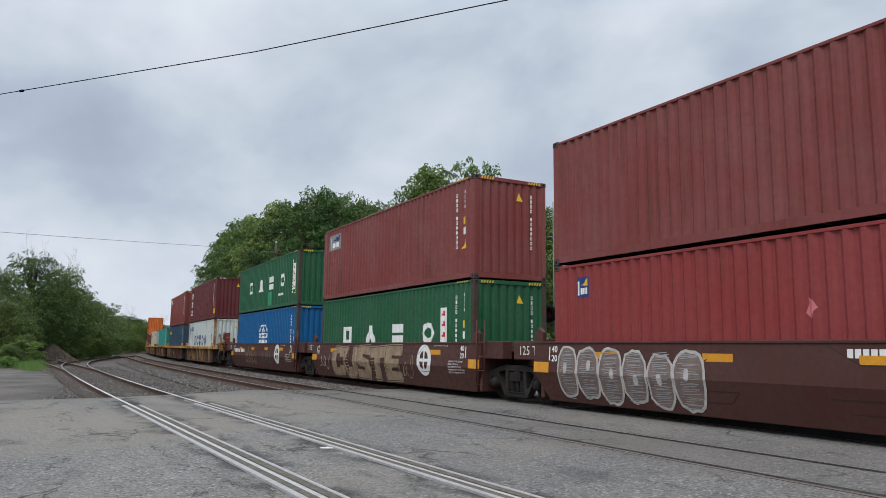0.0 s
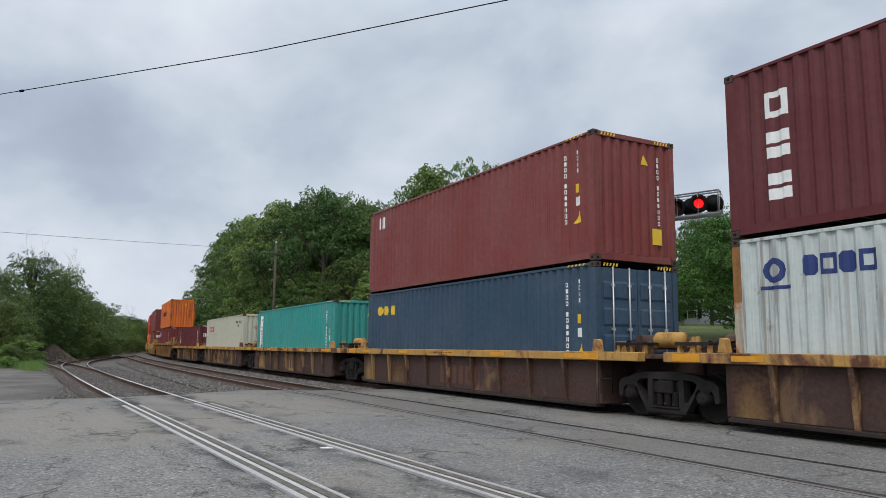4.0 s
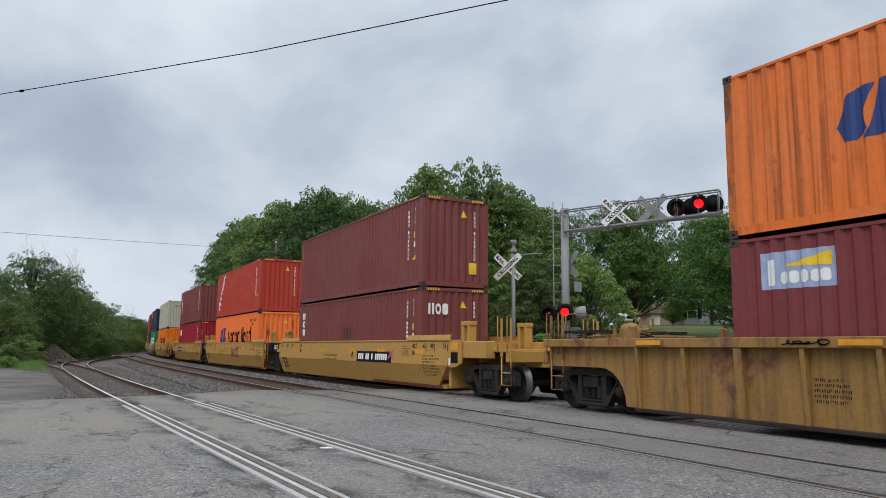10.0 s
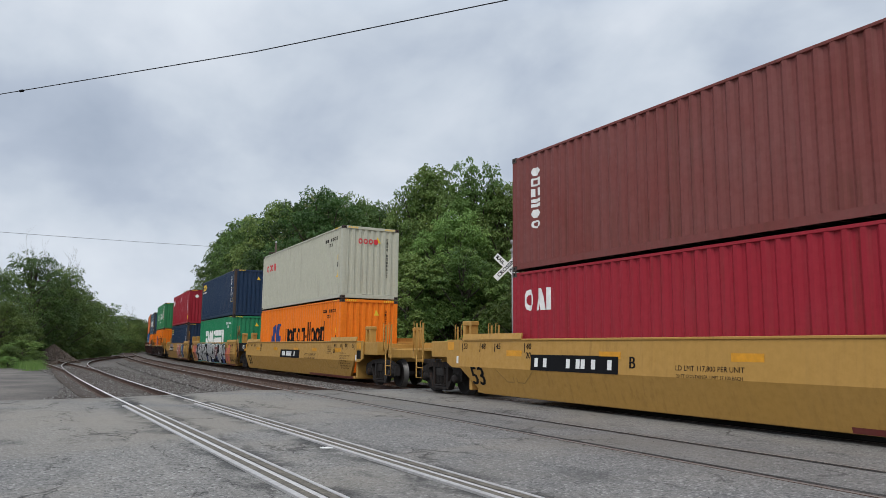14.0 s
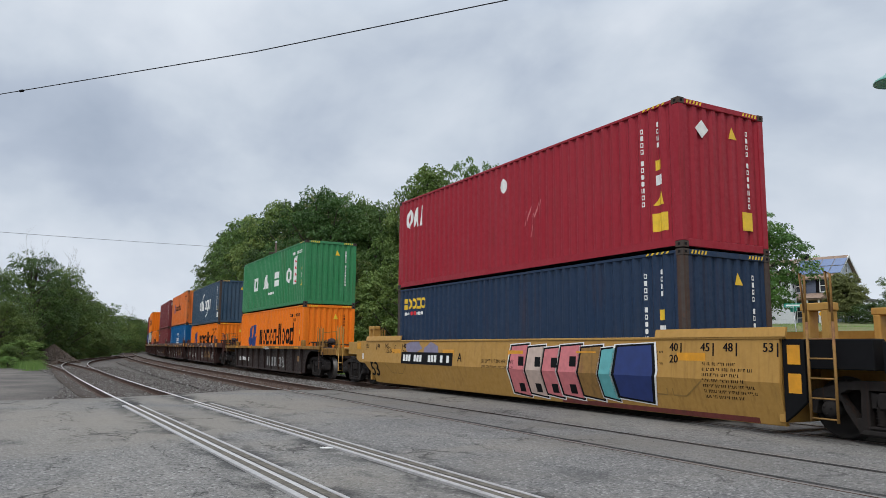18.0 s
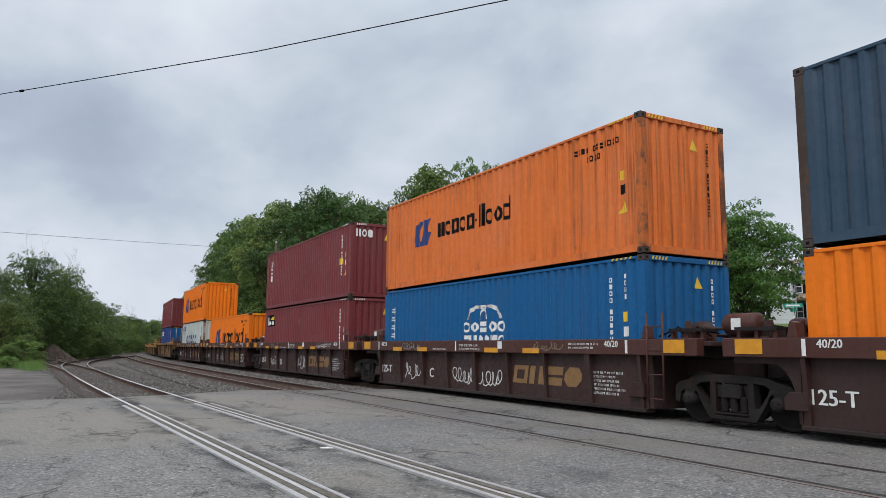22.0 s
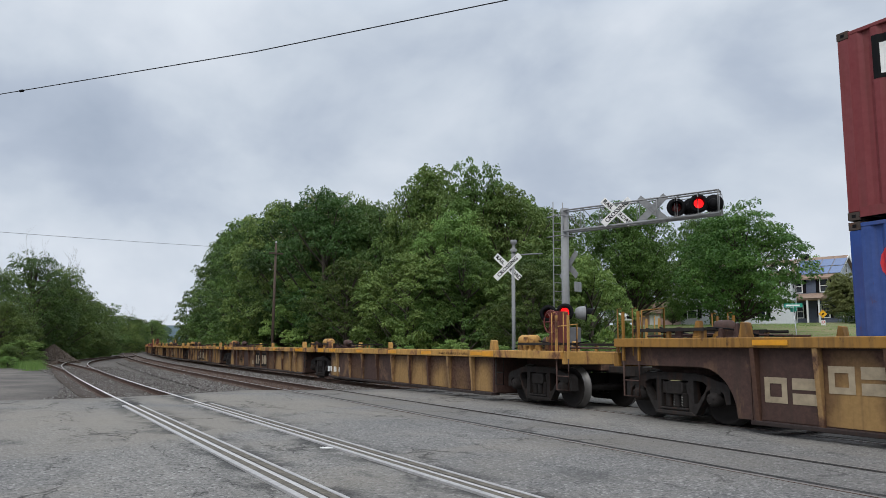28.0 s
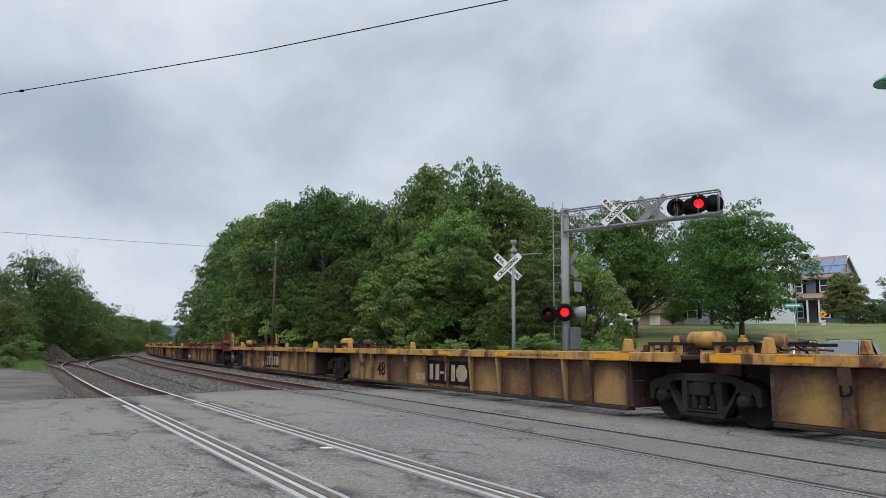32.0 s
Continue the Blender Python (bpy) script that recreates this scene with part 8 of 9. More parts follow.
    # behind the signal and on the lawn
    for x, y, h, m, wide, lab in ((-34.2, 29.2, 7.4, light, 0.8, "pale green tree behind the crossing signal"), (-37.5, 31.0, 7.0, light, 0.8, "pale green tree behind the crossing signal"), (-41.9, 40.1, 10.6, maple[0], 0.82, "dark green maple at the edge of the lawn"), (-35.2, 43.7, 9.5, maple[1], 1.0, "dark green maple with a forked trunk on the lawn"), (-44.6, 51.6, 10.0, maple[0], 0.7, "dark green maple beside the white house"), (-52.6, 53.5, 8.6, wood[1], 1.0, "leafy tree behind the garden shed"), (-58.0, 56.0, 9.4, wood[2], 1.1, "leafy tree behind the garden shed"), (-58.2, 87.4, 9.0, sparse, 1.0, "sparse pale tree behind the blue house"), (-41.2, 76.6, 5.2, deep, 1.5, "small dark green tree beside the porch"), (-39.5, 74.0, 5.2, wood[0], 1.4, "small green tree beside the porch"), (-47.0, 88.0, 8.0, wood[1], 1.1, "leafy tree behind the blue house")):
        tree(m, x, y, -0.42 + lawn_height(x, y), h, rng.uniform(0, 6.28), lab, "", wide)
    tree(olive, -44.2, 70.1, -0.42 + lawn_height(-44.2, 70.1), 5.0, 1.0, "round dull olive tree before the blue house", "", 0.9)
    tree(maple[0], -48.3, 50.7, -0.6 + lawn_height(-48.3, 50.7), 2.6, 2.0, "dark pointed shrub beside the white house", "", 0.8, "shrub")
    tree(hedge, -39.7, 67.1, -0.55 + lawn_height(-39.7, 67.1), 2.0, 2.0, "clipped dark round hedge on the lawn", "", 2.0, "hedge")
    # inside of the curve, by the mound
    for x, y, h, m, wide, lab in ((-73.9, -0.2, 9.9, thicket, 1.05, "broad dark green tree beside the heap"), (-67.9, -3.0, 7.8, thicket, 1.1, "leafy green tree inside the curve of the line"), (-81.8, 2.2, 9.6, thicket, 0.95, "leafy green tree inside the curve of the line"), (-62.0, -2.0, 5.0, thicket, 1.1, "round bushy green tree beside the weeds"), (-66.0, -6.0, 7.0, deep, 1.2, "leafy green tree inside the curve of the line")):
        tree(m, x, y, -0.45, h, rng.uniform(0, 6.28), lab, "trees inside the curve", wide)
    left = [(-84.0, 1.5, 8.0), (-88.0, 2.6, 8.0), (-93.9, 3.4, 8.4), (-99.8, 4.9, 8.0), (-107.8, 6.2, 7.9), (-117.7, 8.5, 8.1), (-127.5, 10.3, 6.8), (-139.4, 12.8, 7.2), (-148.0, 15.5, 7.4), (-160.0, 17.6, 7.4), (-179.0, 21.0, 7.8), (-200.0, 26.5, 8.6), (-215.0, 29.5, 9.0), (-228.5, 25.3, 8.9), (-297.6, 36.5, 10.6), (-366.4, 49.6, 10.4), (-84, -6.0, 8.5), (-270, 64, 13), (-290, 70, 13)]
    for i, (x, y, h) in enumerate(left):
        tree((wood[i % 4], mid, thicket, thicket, wood[(i + 1) % 4])[i % 5], x, y, -0.45, h, rng.uniform(0, 6.28), "leafy green tree inside the curve of the line", "trees inside the curve", 1.15)
    for i, (x, y, h) in enumerate([(-78, 2.2, 2.2), (-84, 3.2, 2.6), (-92, 4.9, 2.4), (-100, 6.4, 2.6), (-108, 8.0, 2.4), (-118, 9.6, 2.6), (-62.5, -1.6, 2.0), (-60, -2.8, 1.9), (-58.5, -1.5, 1.3), (-57, -2.2, 1.5), (-64, -0.6, 1.7), (-55.5, -1.3, 1.0), (-128, 11.4, 2.8), (-59.5, -0.6, 2.1), (-57.6, -1.2, 1.7), (-61.5, -3.4, 2.2)]):
        tree(light if i % 2 else wood[2], x, y, -0.45, h, rng.uniform(0, 6.28), "low weedy bush beside the tracks", "bushes beside the tracks", 1.8, "bush")
    for x, y, h in ((-20.2, 17.7, 2.0), (-23.8, 17.6, 2.4), (-25.6, 17.2, 1.9), (-28.0, 17.4, 1.8), (-31.5, 18.0, 2.2), (-22.6, 18.8, 2.2), (-36, 17.8, 1.9), (-40, 17.4, 1.8)):
        tree(light, x, y, -0.42, h, rng.uniform(0, 6.28), "pale green bush beside the crossing signal", "bushes beside the signal", 1.3, "bush")
    # bare trees
    for x, y, h, seed in ((-95.0, 1.0, 11.6, 5), (-97.9, 3.4, 11.2, 6), (-230.5, 26.1, 11.0, 7), (-317.0, 42.8, 14.0, 8), (-58.6, 27.4, 14.2, 9)):
        r2 = random.Random(seed)
        g = Geo()
        branch_tubes(g, r2, (0, 0, -0.4), (r2.uniform(-.4, .4), r2.uniform(-.4, .4), h * 0.46), 0.08, 5, 0.34, 3)
        ob = thing("tree", "bare grey dead tree standing above the bushes", "tree", "dead trees", pose(x, y, -0.4))
        part("trunk", g, M_BARK, ob)


plant_trees()


# ---- weeds and stones ----
def blades(name, spots, mat, label, seed, n_each, hgt):
    rng = random.Random(seed)
    v, f = [], []
    for x, y, z, r in spots:
        for _ in range(n_each):
            a, q = rng.uniform(0, 6.28), r * math.sqrt(rng.random())
            px, py = x + q * math.cos(a), y + q * math.sin(a)
            hh, w, b = hgt * rng.uniform(0.4, 1.1), rng.uniform(0.012, 0.03), rng.uniform(0, 6.28)
            lx, ly = rng.gauss(0, 0.25) * hh, rng.gauss(0, 0.25) * hh
            n = len(v)
            v += [(px - w * math.cos(b), py - w * math.sin(b), z), (px + w * math.cos(b), py + w * math.sin(b), z), (px + lx, py + ly, z + hh)]
            f.append((n, n + 1, n + 2))
    me = bpy.data.meshes.new(name)
    me.from_pydata(v, [], f)
    me.materials.append(mat)
    return tagged(new(name, me), label, kind="stuff")


def build_weeds():
    rng = random.Random(3)
    spots = [(-52 - rng.uniform(0, 22), -0.6 - rng.uniform(0, 6), -0.42, 1.1) for _ in range(60)]
    spots += [(-50 - rng.uniform(0, 16), 0.3 - rng.uniform(0, 1.0), -0.42, 0.8) for _ in range(25)]
    blades("weeds", spots, L_LIGHT, "tall light green weeds beside the lot", 4, 110, 0.7)
    spots = [track(-rng.uniform(21, 75), 3.6 + rng.uniform(0, 2.6))[:2] for _ in range(110)]
    blades("weeds", [(x, y, -0.43, 0.9) for x, y in spots], L_LIGHT, "pale green weeds along the far side of the tracks", 5, 120, 0.85)
    spots = []
    for _ in range(190):
        x = rng.uniform(-50, -25)
        y = rng.uniform(19, 66)
        spots.append((x, y, -0.43 + lawn_height(x, y), 1.6))
    blades("grass", spots, L_LIGHT, "mown lawn grass on the slope", 6, 140, 0.10)


def stones(name, label, seed, count, where, lo, hi, mat=None):
    rng = random.Random(seed)
    v, f = [], []
    for _ in range(count):
        x, y, z = where(rng)
        s = rng.uniform(lo, hi)
        n = len(v)
        for dx, dy, dz in ((1, 0, 0), (-.3, .9, 0), (-.5, -.8, 0), (.1, .05, .8), (.0, 0, -.8)):
            v.append((x + s * (dx + rng.uniform(-.3, .3)), y + s * (dy + rng.uniform(-.3, .3)), z + s * (dz + rng.uniform(-.2, .2))))
        f += [(n, n + 1, n + 3), (n + 1, n + 2, n + 3), (n + 2, n, n + 3), (n + 1, n, n + 4), (n + 2, n + 1, n + 4), (n, n + 2, n + 4)]
    me = bpy.data.meshes.new(name)
    me.from_pydata(v, [], f)
    me.materials.append(mat or M_PEBBLE)
    return tagged(new(name, me), label, kind="stuff")


def pebble_material():
    m, t, b = material("crushed stone")
    geo = t.nodes.new("ShaderNodeNewGeometry")
    t.links.new(ramp(t, [(0, (0.05, 0.042, 0.037)), (0.5, (0.115, 0.102, 0.092)), (0.9, (0.17, 0.16, 0.15)), (1, (0.27, 0.26, 0.25))], geo.outputs["Random Per Island"]), b.inputs["Base Color"])
    b.inputs["Roughness"].default_value = 0.9
    return m


M_PEBBLE = pebble_material()
M_RUSTSTONE = plain("rust-stained crushed stone", (0.085, 0.055, 0.042), 0.95, vary=0.45, scale=8)


def build_stones():
    def bed(rng):
        s = -22.3 - 45 * rng.random() ** 1.6
        o = rng.uniform(-6.6, 2.4)
        while abs(o) < 1.25 or abs(o + 4.02) < 1.25:
            o = rng.uniform(-6.6, 2.4)
        x, y, a = track(s, o)
        return x, y, -0.14 + rng.uniform(-0.01, 0.03)
    stones("gravel", "loose grey crushed stones on the ballast", 1, 30000, bed, 0.03, 0.065)

    def crib(rng):
        s = -22.3 - 55 * rng.random() ** 1.6
        x, y, a = track(s, rng.choice((0.0, -4.02)) + rng.uniform(-1.25, 1.25))
        return x, y, -0.15 + rng.uniform(-0.01, 0.02)
    stones("gravel", "rust-stained brown stones between the rails", 8, 12000, crib, 0.03, 0.065, M_RUSTSTONE)

    def sid(rng):
        x = -21.3 - 34 * rng.random() ** 1.6
        y = siding(x) + rng.uniform(-2.4, 2.6)
        while y < lot_edge(x) + 0.05:
            y = siding(x) + rng.uniform(-2.4, 2.6)
        return x, y, -0.19 + rng.uniform(-0.01, 0.03) - 0.08 * max(0.0, siding(x) - 0.9 - y)
    stones("gravel", "loose grey stones beside the siding", 2, 24000, sid, 0.022, 0.05)

    def pile(rng):
        a, q = rng.uniform(0, 6.28), rng.random()
        return -70 + 4.2 * q * math.cos(a), 1.6 + 2.4 * q * math.sin(a), -0.4 + 1.65 * (1 - q) ** 1.1
    stones("rubble", "brown stones on the heap beside the spur", 3, 2500, pile, 0.05, 0.13, M_EARTH)
    g = Geo()
    n = 20
    for i in range(9):
        q = i / 8
        for k in range(n):
            a = 2 * math.pi * k / n
            w = 1 + 0.12 * noise.noise((math.cos(a) * 2, math.sin(a) * 2, q * 3))
            g.v.append((-70 + 4.3 * q * w * math.cos(a), 1.6 + 2.5 * q * w * math.sin(a), -0.5 + 1.7 * (1 - q) ** 1.1))
    for i in range(8):
        for k in range(n):
            g.f.append((i * n + k, i * n + (k + 1) % n, (i + 1) * n + (k + 1) % n, (i + 1) * n + k)), g.s.append(True), g.mi.append(0)
    tagged(new("earth_mound", g.mesh("earth_mound", M_EARTH)), "brown earth and rubble mound beside the spur track", "mound")

    def crumbs(rng):
        return rng.uniform(-19.5, -3), rng.uniform(-1.5, 9.5), 0.004
    scrap = Geo().prism([(-0.08, -0.02), (0.02, -0.03), (0.09, -0.01), (0.06, 0.02), (-0.05, 0.03)], "z", 0.0, 0.012)
    tagged(new("paper_scrap", scrap.mesh("paper_scrap", M_WHITE)), "crumpled white paper scrap lying on the road", "litter").matrix_world = pose(-9.25, 3.43, 0.004, 3, 0, 60)
    stones("pebbles", "small loose stones scattered on the road", 7, 220, crumbs, 0.006, 0.014, M_STONE)


build_weeds()
build_stones()


def build_ties():
    tie = Geo().box(-0.11, 0.11, -1.3, 1.3, -0.32, -0.155).mesh("tie", M_TIE, 0.015)
    for tname, off in (("main_track", 0.0), ("second_track", -4.02)):
        par = bpy.data.objects[tname]
        for k in range(110):
            put("tie", tie, par, on_track(-22.6 - 0.55 * k, 0, off))
    par = bpy.data.objects["siding_track"]
    for k in range(60):
        x = -21.0 - 0.56 * k
        put("tie", tie, par, pose(x, siding(x), 0, 0, 0, 2))


build_ties()


# ---- crossing signals ----
M_LENS_ON = glow("lit red lens", (1.0, 0.01, 0.012), 1.6)
M_CABINET = plain("dark grey cabinet paint", (0.10, 0.10, 0.105), 0.6)
M_LENS_OFF = plain("dark red lens", (0.09, 0.006, 0.006), 0.2)


def flasher(parent, x, y, z, heading, lit):
    """A round-backed flashing lamp that faces heading (degrees, 0 = towards -y)."""
    m = pose(x, y, z, 0, 0, heading)
    disc = Geo().lathe([(0.0, 0.01), (0.30, 0.01), (0.30, -0.01), (0.16, -0.02), (0.16, 0.012)], (0, 0, 0), "y", 28)
    disc.lathe([(0.0, 0.2), (0.1, 0.2), (0.15, 0.14), (0.16, 0.0)], (0, 0, 0), "y", 20)
    lamp = part("flasher_lamp", disc, M_BLACK, parent, "black round-backed flashing lamp", m=m)
    hood = Geo()
    n = 16
    for i, (yy, f) in enumerate(((-0.02, 1.0), (-0.16, 1.0), (-0.30, 0.8))):
        for k in range(n + 1):
            a = math.pi * (1.16 * k / n - 0.08)
            hood.v.append((0.165 * math.cos(a), yy if f == 1.0 else yy * (0.55 + 0.45 * max(0, math.sin(a))), 0.165 * math.sin(a)))
    for i in range(2):
        for k in range(n):
            hood.f.append((i * (n + 1) + k, i * (n + 1) + k + 1, (i + 1) * (n + 1) + k + 1, (i + 1) * (n + 1) + k)), hood.s.append(True), hood.mi.append(0)
    part("hood", hood, M_BLACK, lamp)
    lens = Geo().lathe([(0.0, -0.05), (0.06, -0.047), (0.11, -0.036), (0.15, -0.018)], (0, 0, 0), "y", 24)
    part("lens", lens, M_LENS_ON if lit else M_LENS_OFF, lamp, "glowing red lens" if lit else "dark red lens")
    return lamp


def crossbuck(parent, x, y, z, heading, back=False):
    m = pose(x, y, z, 0, 0, heading)
    for k, (rot, words) in enumerate(((43, ("RAIL", "ROAD")), (-43, ("CROSS", "ING")))):
        g = Geo().box(-0.61, 0.61, -0.012 - 0.014 * k, 0.0 - 0.014 * k, -0.115, 0.115)
        b = part("crossbuck_board", g, M_ALU if back else M_WHITE, parent, m=m @ pose(0, 0, 0, 0, rot, 0), bevel=0.004)
        if not back:
            if k == 0:
                for bold in (0.006, -0.006):
                    sign_text(words[0], 0.14, pose(-0.37 + bold, -0.0145, bold * 0.6), M_BLACK, b)
                    sign_text(words[1], 0.14, pose(0.37 + bold, -0.0145, bold * 0.6), M_BLACK, b)
                sign_text(words[0], 0.14, pose(-0.37, -0.014, 0), M_BLACK, b)
                sign_text(words[1], 0.14, pose(0.37, -0.014, 0), M_BLACK, b)
            else:
                for bold in (0.006, -0.006):
                    sign_text("CROSSING", 0.145, pose(bold, -0.0285, bold * 0.6), M_BLACK, b)
                sign_text("CROSSING", 0.145, pose(0, -0.028, 0), M_BLACK, b)


def build_signals():
    ax, ay = -19.93, 15.88
    sig = thing("crossing_signal", "galvanised cantilever crossing signal with red flashing lamps", "railway signal", "", pose(ax, ay, -0.3))
    loc = lambda x, y, z: (x - ax, y - ay, z + 0.3)
    g = Geo().tube([(0, 0, 0.0), (0, 0, 6.45)], 0.135, 16)
    g.lathe([(0.0, 6.5), (0.15, 6.47), (0.15, 6.3)], (0, 0, 0), "z", 16)
    part("mast", g, M_ALU, sig)
    part("base", Geo().box(-0.4, 0.4, -0.4, 0.4, -0.1, 0.35), M_STONE, sig, "grey concrete base", bevel=0.03)
    # ladder on the mast
    g = Geo()
    for dx in (-0.20, 0.16):
        g.tube([(-0.32 + dx * .3, -0.02 + dx * .95, 0.4), (-0.32 + dx * .3, -0.02 + dx * .95, 6.75)], 0.02, 6)
    for k in range(20):
        z = 0.6 + 0.3 * k
        g.tube([(-0.32 - .06, -0.21, z), (-0.32 + .048, 0.132, z)], 0.012, 5)
    part("ladder", g, M_ALU, sig)
    g = Geo()
    for z in (5.5, 6.2):
        g.tube([(-0.55, -0.35, z), (0.1, -0.3, z), (0.15, 0.3, z)], 0.02, 6)
    part("platform_rail", g, M_ALU, sig)
    # trussed arm over the road
    ex, ey = -15.5 - ax, 18.5 - ay
    d = Vector((ex, ey, 0))
    length = d.length
    d.normalize()
    side = Vector((d.y, -d.x, 0))
    arm = Geo()
    for off in (-0.16, 0.16):
        for z in (5.65, 6.38):
            p0, p1 = side * off, d * length + side * off
            arm.tube([(p0.x, p0.y, z), (p1.x, p1.y, z + 0.22)], 0.045 if z < 6 else 0.028, 8)
    for k in range(9):
        f = k / 8
        p = d * length * f
        for off in (-0.16, 0.16):
            q = p + side * off
            arm.tube([(q.x, q.y, 5.65 + .22 * f), (q.x, q.y, 6.38 + .22 * f)], 0.016, 5)
        if k < 8:
            q0, q1 = p - side * 0.16, d * length * ((k + 1) / 8) - side * 0.16
            if k < 3:
                arm.tube([(q0.x, q0.y, 6.38 + .22 * f), (q1.x, q1.y, 5.65 + .22 * f)], 0.016, 5)
        a, b = p + side * 0.16, p - side * 0.16
        arm.tube([(a.x, a.y, 5.65 + .22 * f), (b.x, b.y, 5.65 + .22 * f)], 0.014, 5)
        arm.tube([(a.x, a.y, 6.38 + .22 * f), (b.x, b.y, 6.38 + .22 * f)], 0.014, 5)
    part("cantilever_arm", arm, M_ALU, sig)
    # walkway grate
    g = Geo()
    for k in range(28):
        p = d * (length * (0.55 + 0.45 * k / 27))
        a, b = p + side * 0.28, p - side * 0.28
        g.tube([(a.x, a.y, 5.72 + .2 * (0.55 + .45 * k / 27)), (b.x, b.y, 5.72 + .2 * (0.55 + .45 * k / 27))], 0.012, 4)
    part("walkway", g, M_ALU, sig)
    g = Geo()
    p = d * length
    for off in (-0.4, 0.4):
        q = p + side * off
        q2 = d * (length - 1.3) + side * off
        g.tube([(q2.x, q2.y, 5.8), (q2.x, q2.y, 6.5), (q.x, q.y, 6.56), (q.x, q.y, 5.87)], 0.018, 6)
    part("platform_rail", g, M_ALU, sig)
    view = 49.0
    x, y, z = loc(-16.6, 17.75, 5.86)
    flasher(sig, x, y, z, view, False)
    x, y, z = loc(-16.02, 18.12, 5.93)
    flasher(sig, x, y, z, view, True)
    x, y, z = loc(-15.75, 18.5, 5.92)
    flasher(sig, x, y, z, view + 165, False)
    x, y, z = loc(-16.35, 18.15, 5.86)
    flasher(sig, x, y, z, view + 165, False)
    x, y, z = loc(-20.30, 15.42, 2.52)
    flasher(sig, x, y, z, view - 6, False)
    x, y, z = loc(-19.78, 15.72, 2.56)
    flasher(sig, x, y, z, view - 6, True)
    x, y, z = loc(-19.42, 16.32, 2.54)
    b = flasher(sig, x, y, z, view + 100, False)
    part("lamp_housing", Geo().lathe([(0.0, 0.36), (0.16, 0.33), (0.22, 0.2), (0.24, 0.02)], (0, 0, 0), "y", 20), M_ALU, b, "pale round lamp housing")
    g = Geo().tube([(-0.55, -0.42, 2.84), (0.0, -0.12, 2.86), (0.5, 0.38, 2.84)], 0.022, 8)
    part("lamp_bracket", g, M_ALU, sig)
    x, y, z = loc(-18.25, 16.8, 5.87)
    crossbuck(sig, x + 0.05, y - 0.12, z, view)
    x, y, z = loc(-17.35, 17.45, 5.9)
    crossbuck(sig, x, y, z, view + 160, True)
    crossbuck(sig, *loc(-20.06, 16.15, 4.21), view - 50, True)
    part("instrument_panel", Geo().box(-0.02, 0.02, -0.22, 0.22, -0.14, 0.2), M_ALU, sig, m=pose(*loc(-19.6, 16.15, 3.4), 0, 0, 20), bevel=0.01)
    part("instrument_box", Geo().box(-0.15, 0.15, -0.14, 0.14, -0.4, 0.35), M_CABINET, sig, m=pose(*loc(-19.66, 16.05, 1.7), 0, 0, 20), bevel=0.02)
    # the plain crossbuck post with its bell
    px, py = -21.42, 14.75
    post = thing("crossbuck_post", "grey post with a white railroad crossing board and bell", "road sign", "", pose(px, py, -0.3))
    g = Geo().tube([(0, 0, 0), (-0.02, 0, 5.05)], 0.065, 12)
    part("post", g, M_ALU, post)
    g = Geo().lathe([(0.0, 5.48), (0.11, 5.46), (0.11, 5.34), (0.06, 5.30), (0.06, 5.16), (0.12, 5.12), (0.10, 5.02)], (0, 0, 0), "z", 16)
    part("bell", g, M_ALU, post)
    g = Geo().tube([(0, 0, 4.92), (0.62, 0.82, 4.97)], 0.025, 6)
    part("side_arm", g, M_ALU, post, "pale green side arm")
    crossbuck(post, -0.13, -0.16, 4.5, 44)


build_signals()


# ---- poles, wires, lamp ----
def wire(name, pts, r, label):
    g = Geo().tube(pts, r, 6)
    return tagged(new(name, g.mesh(name, M_BLACK)), label, "cable")


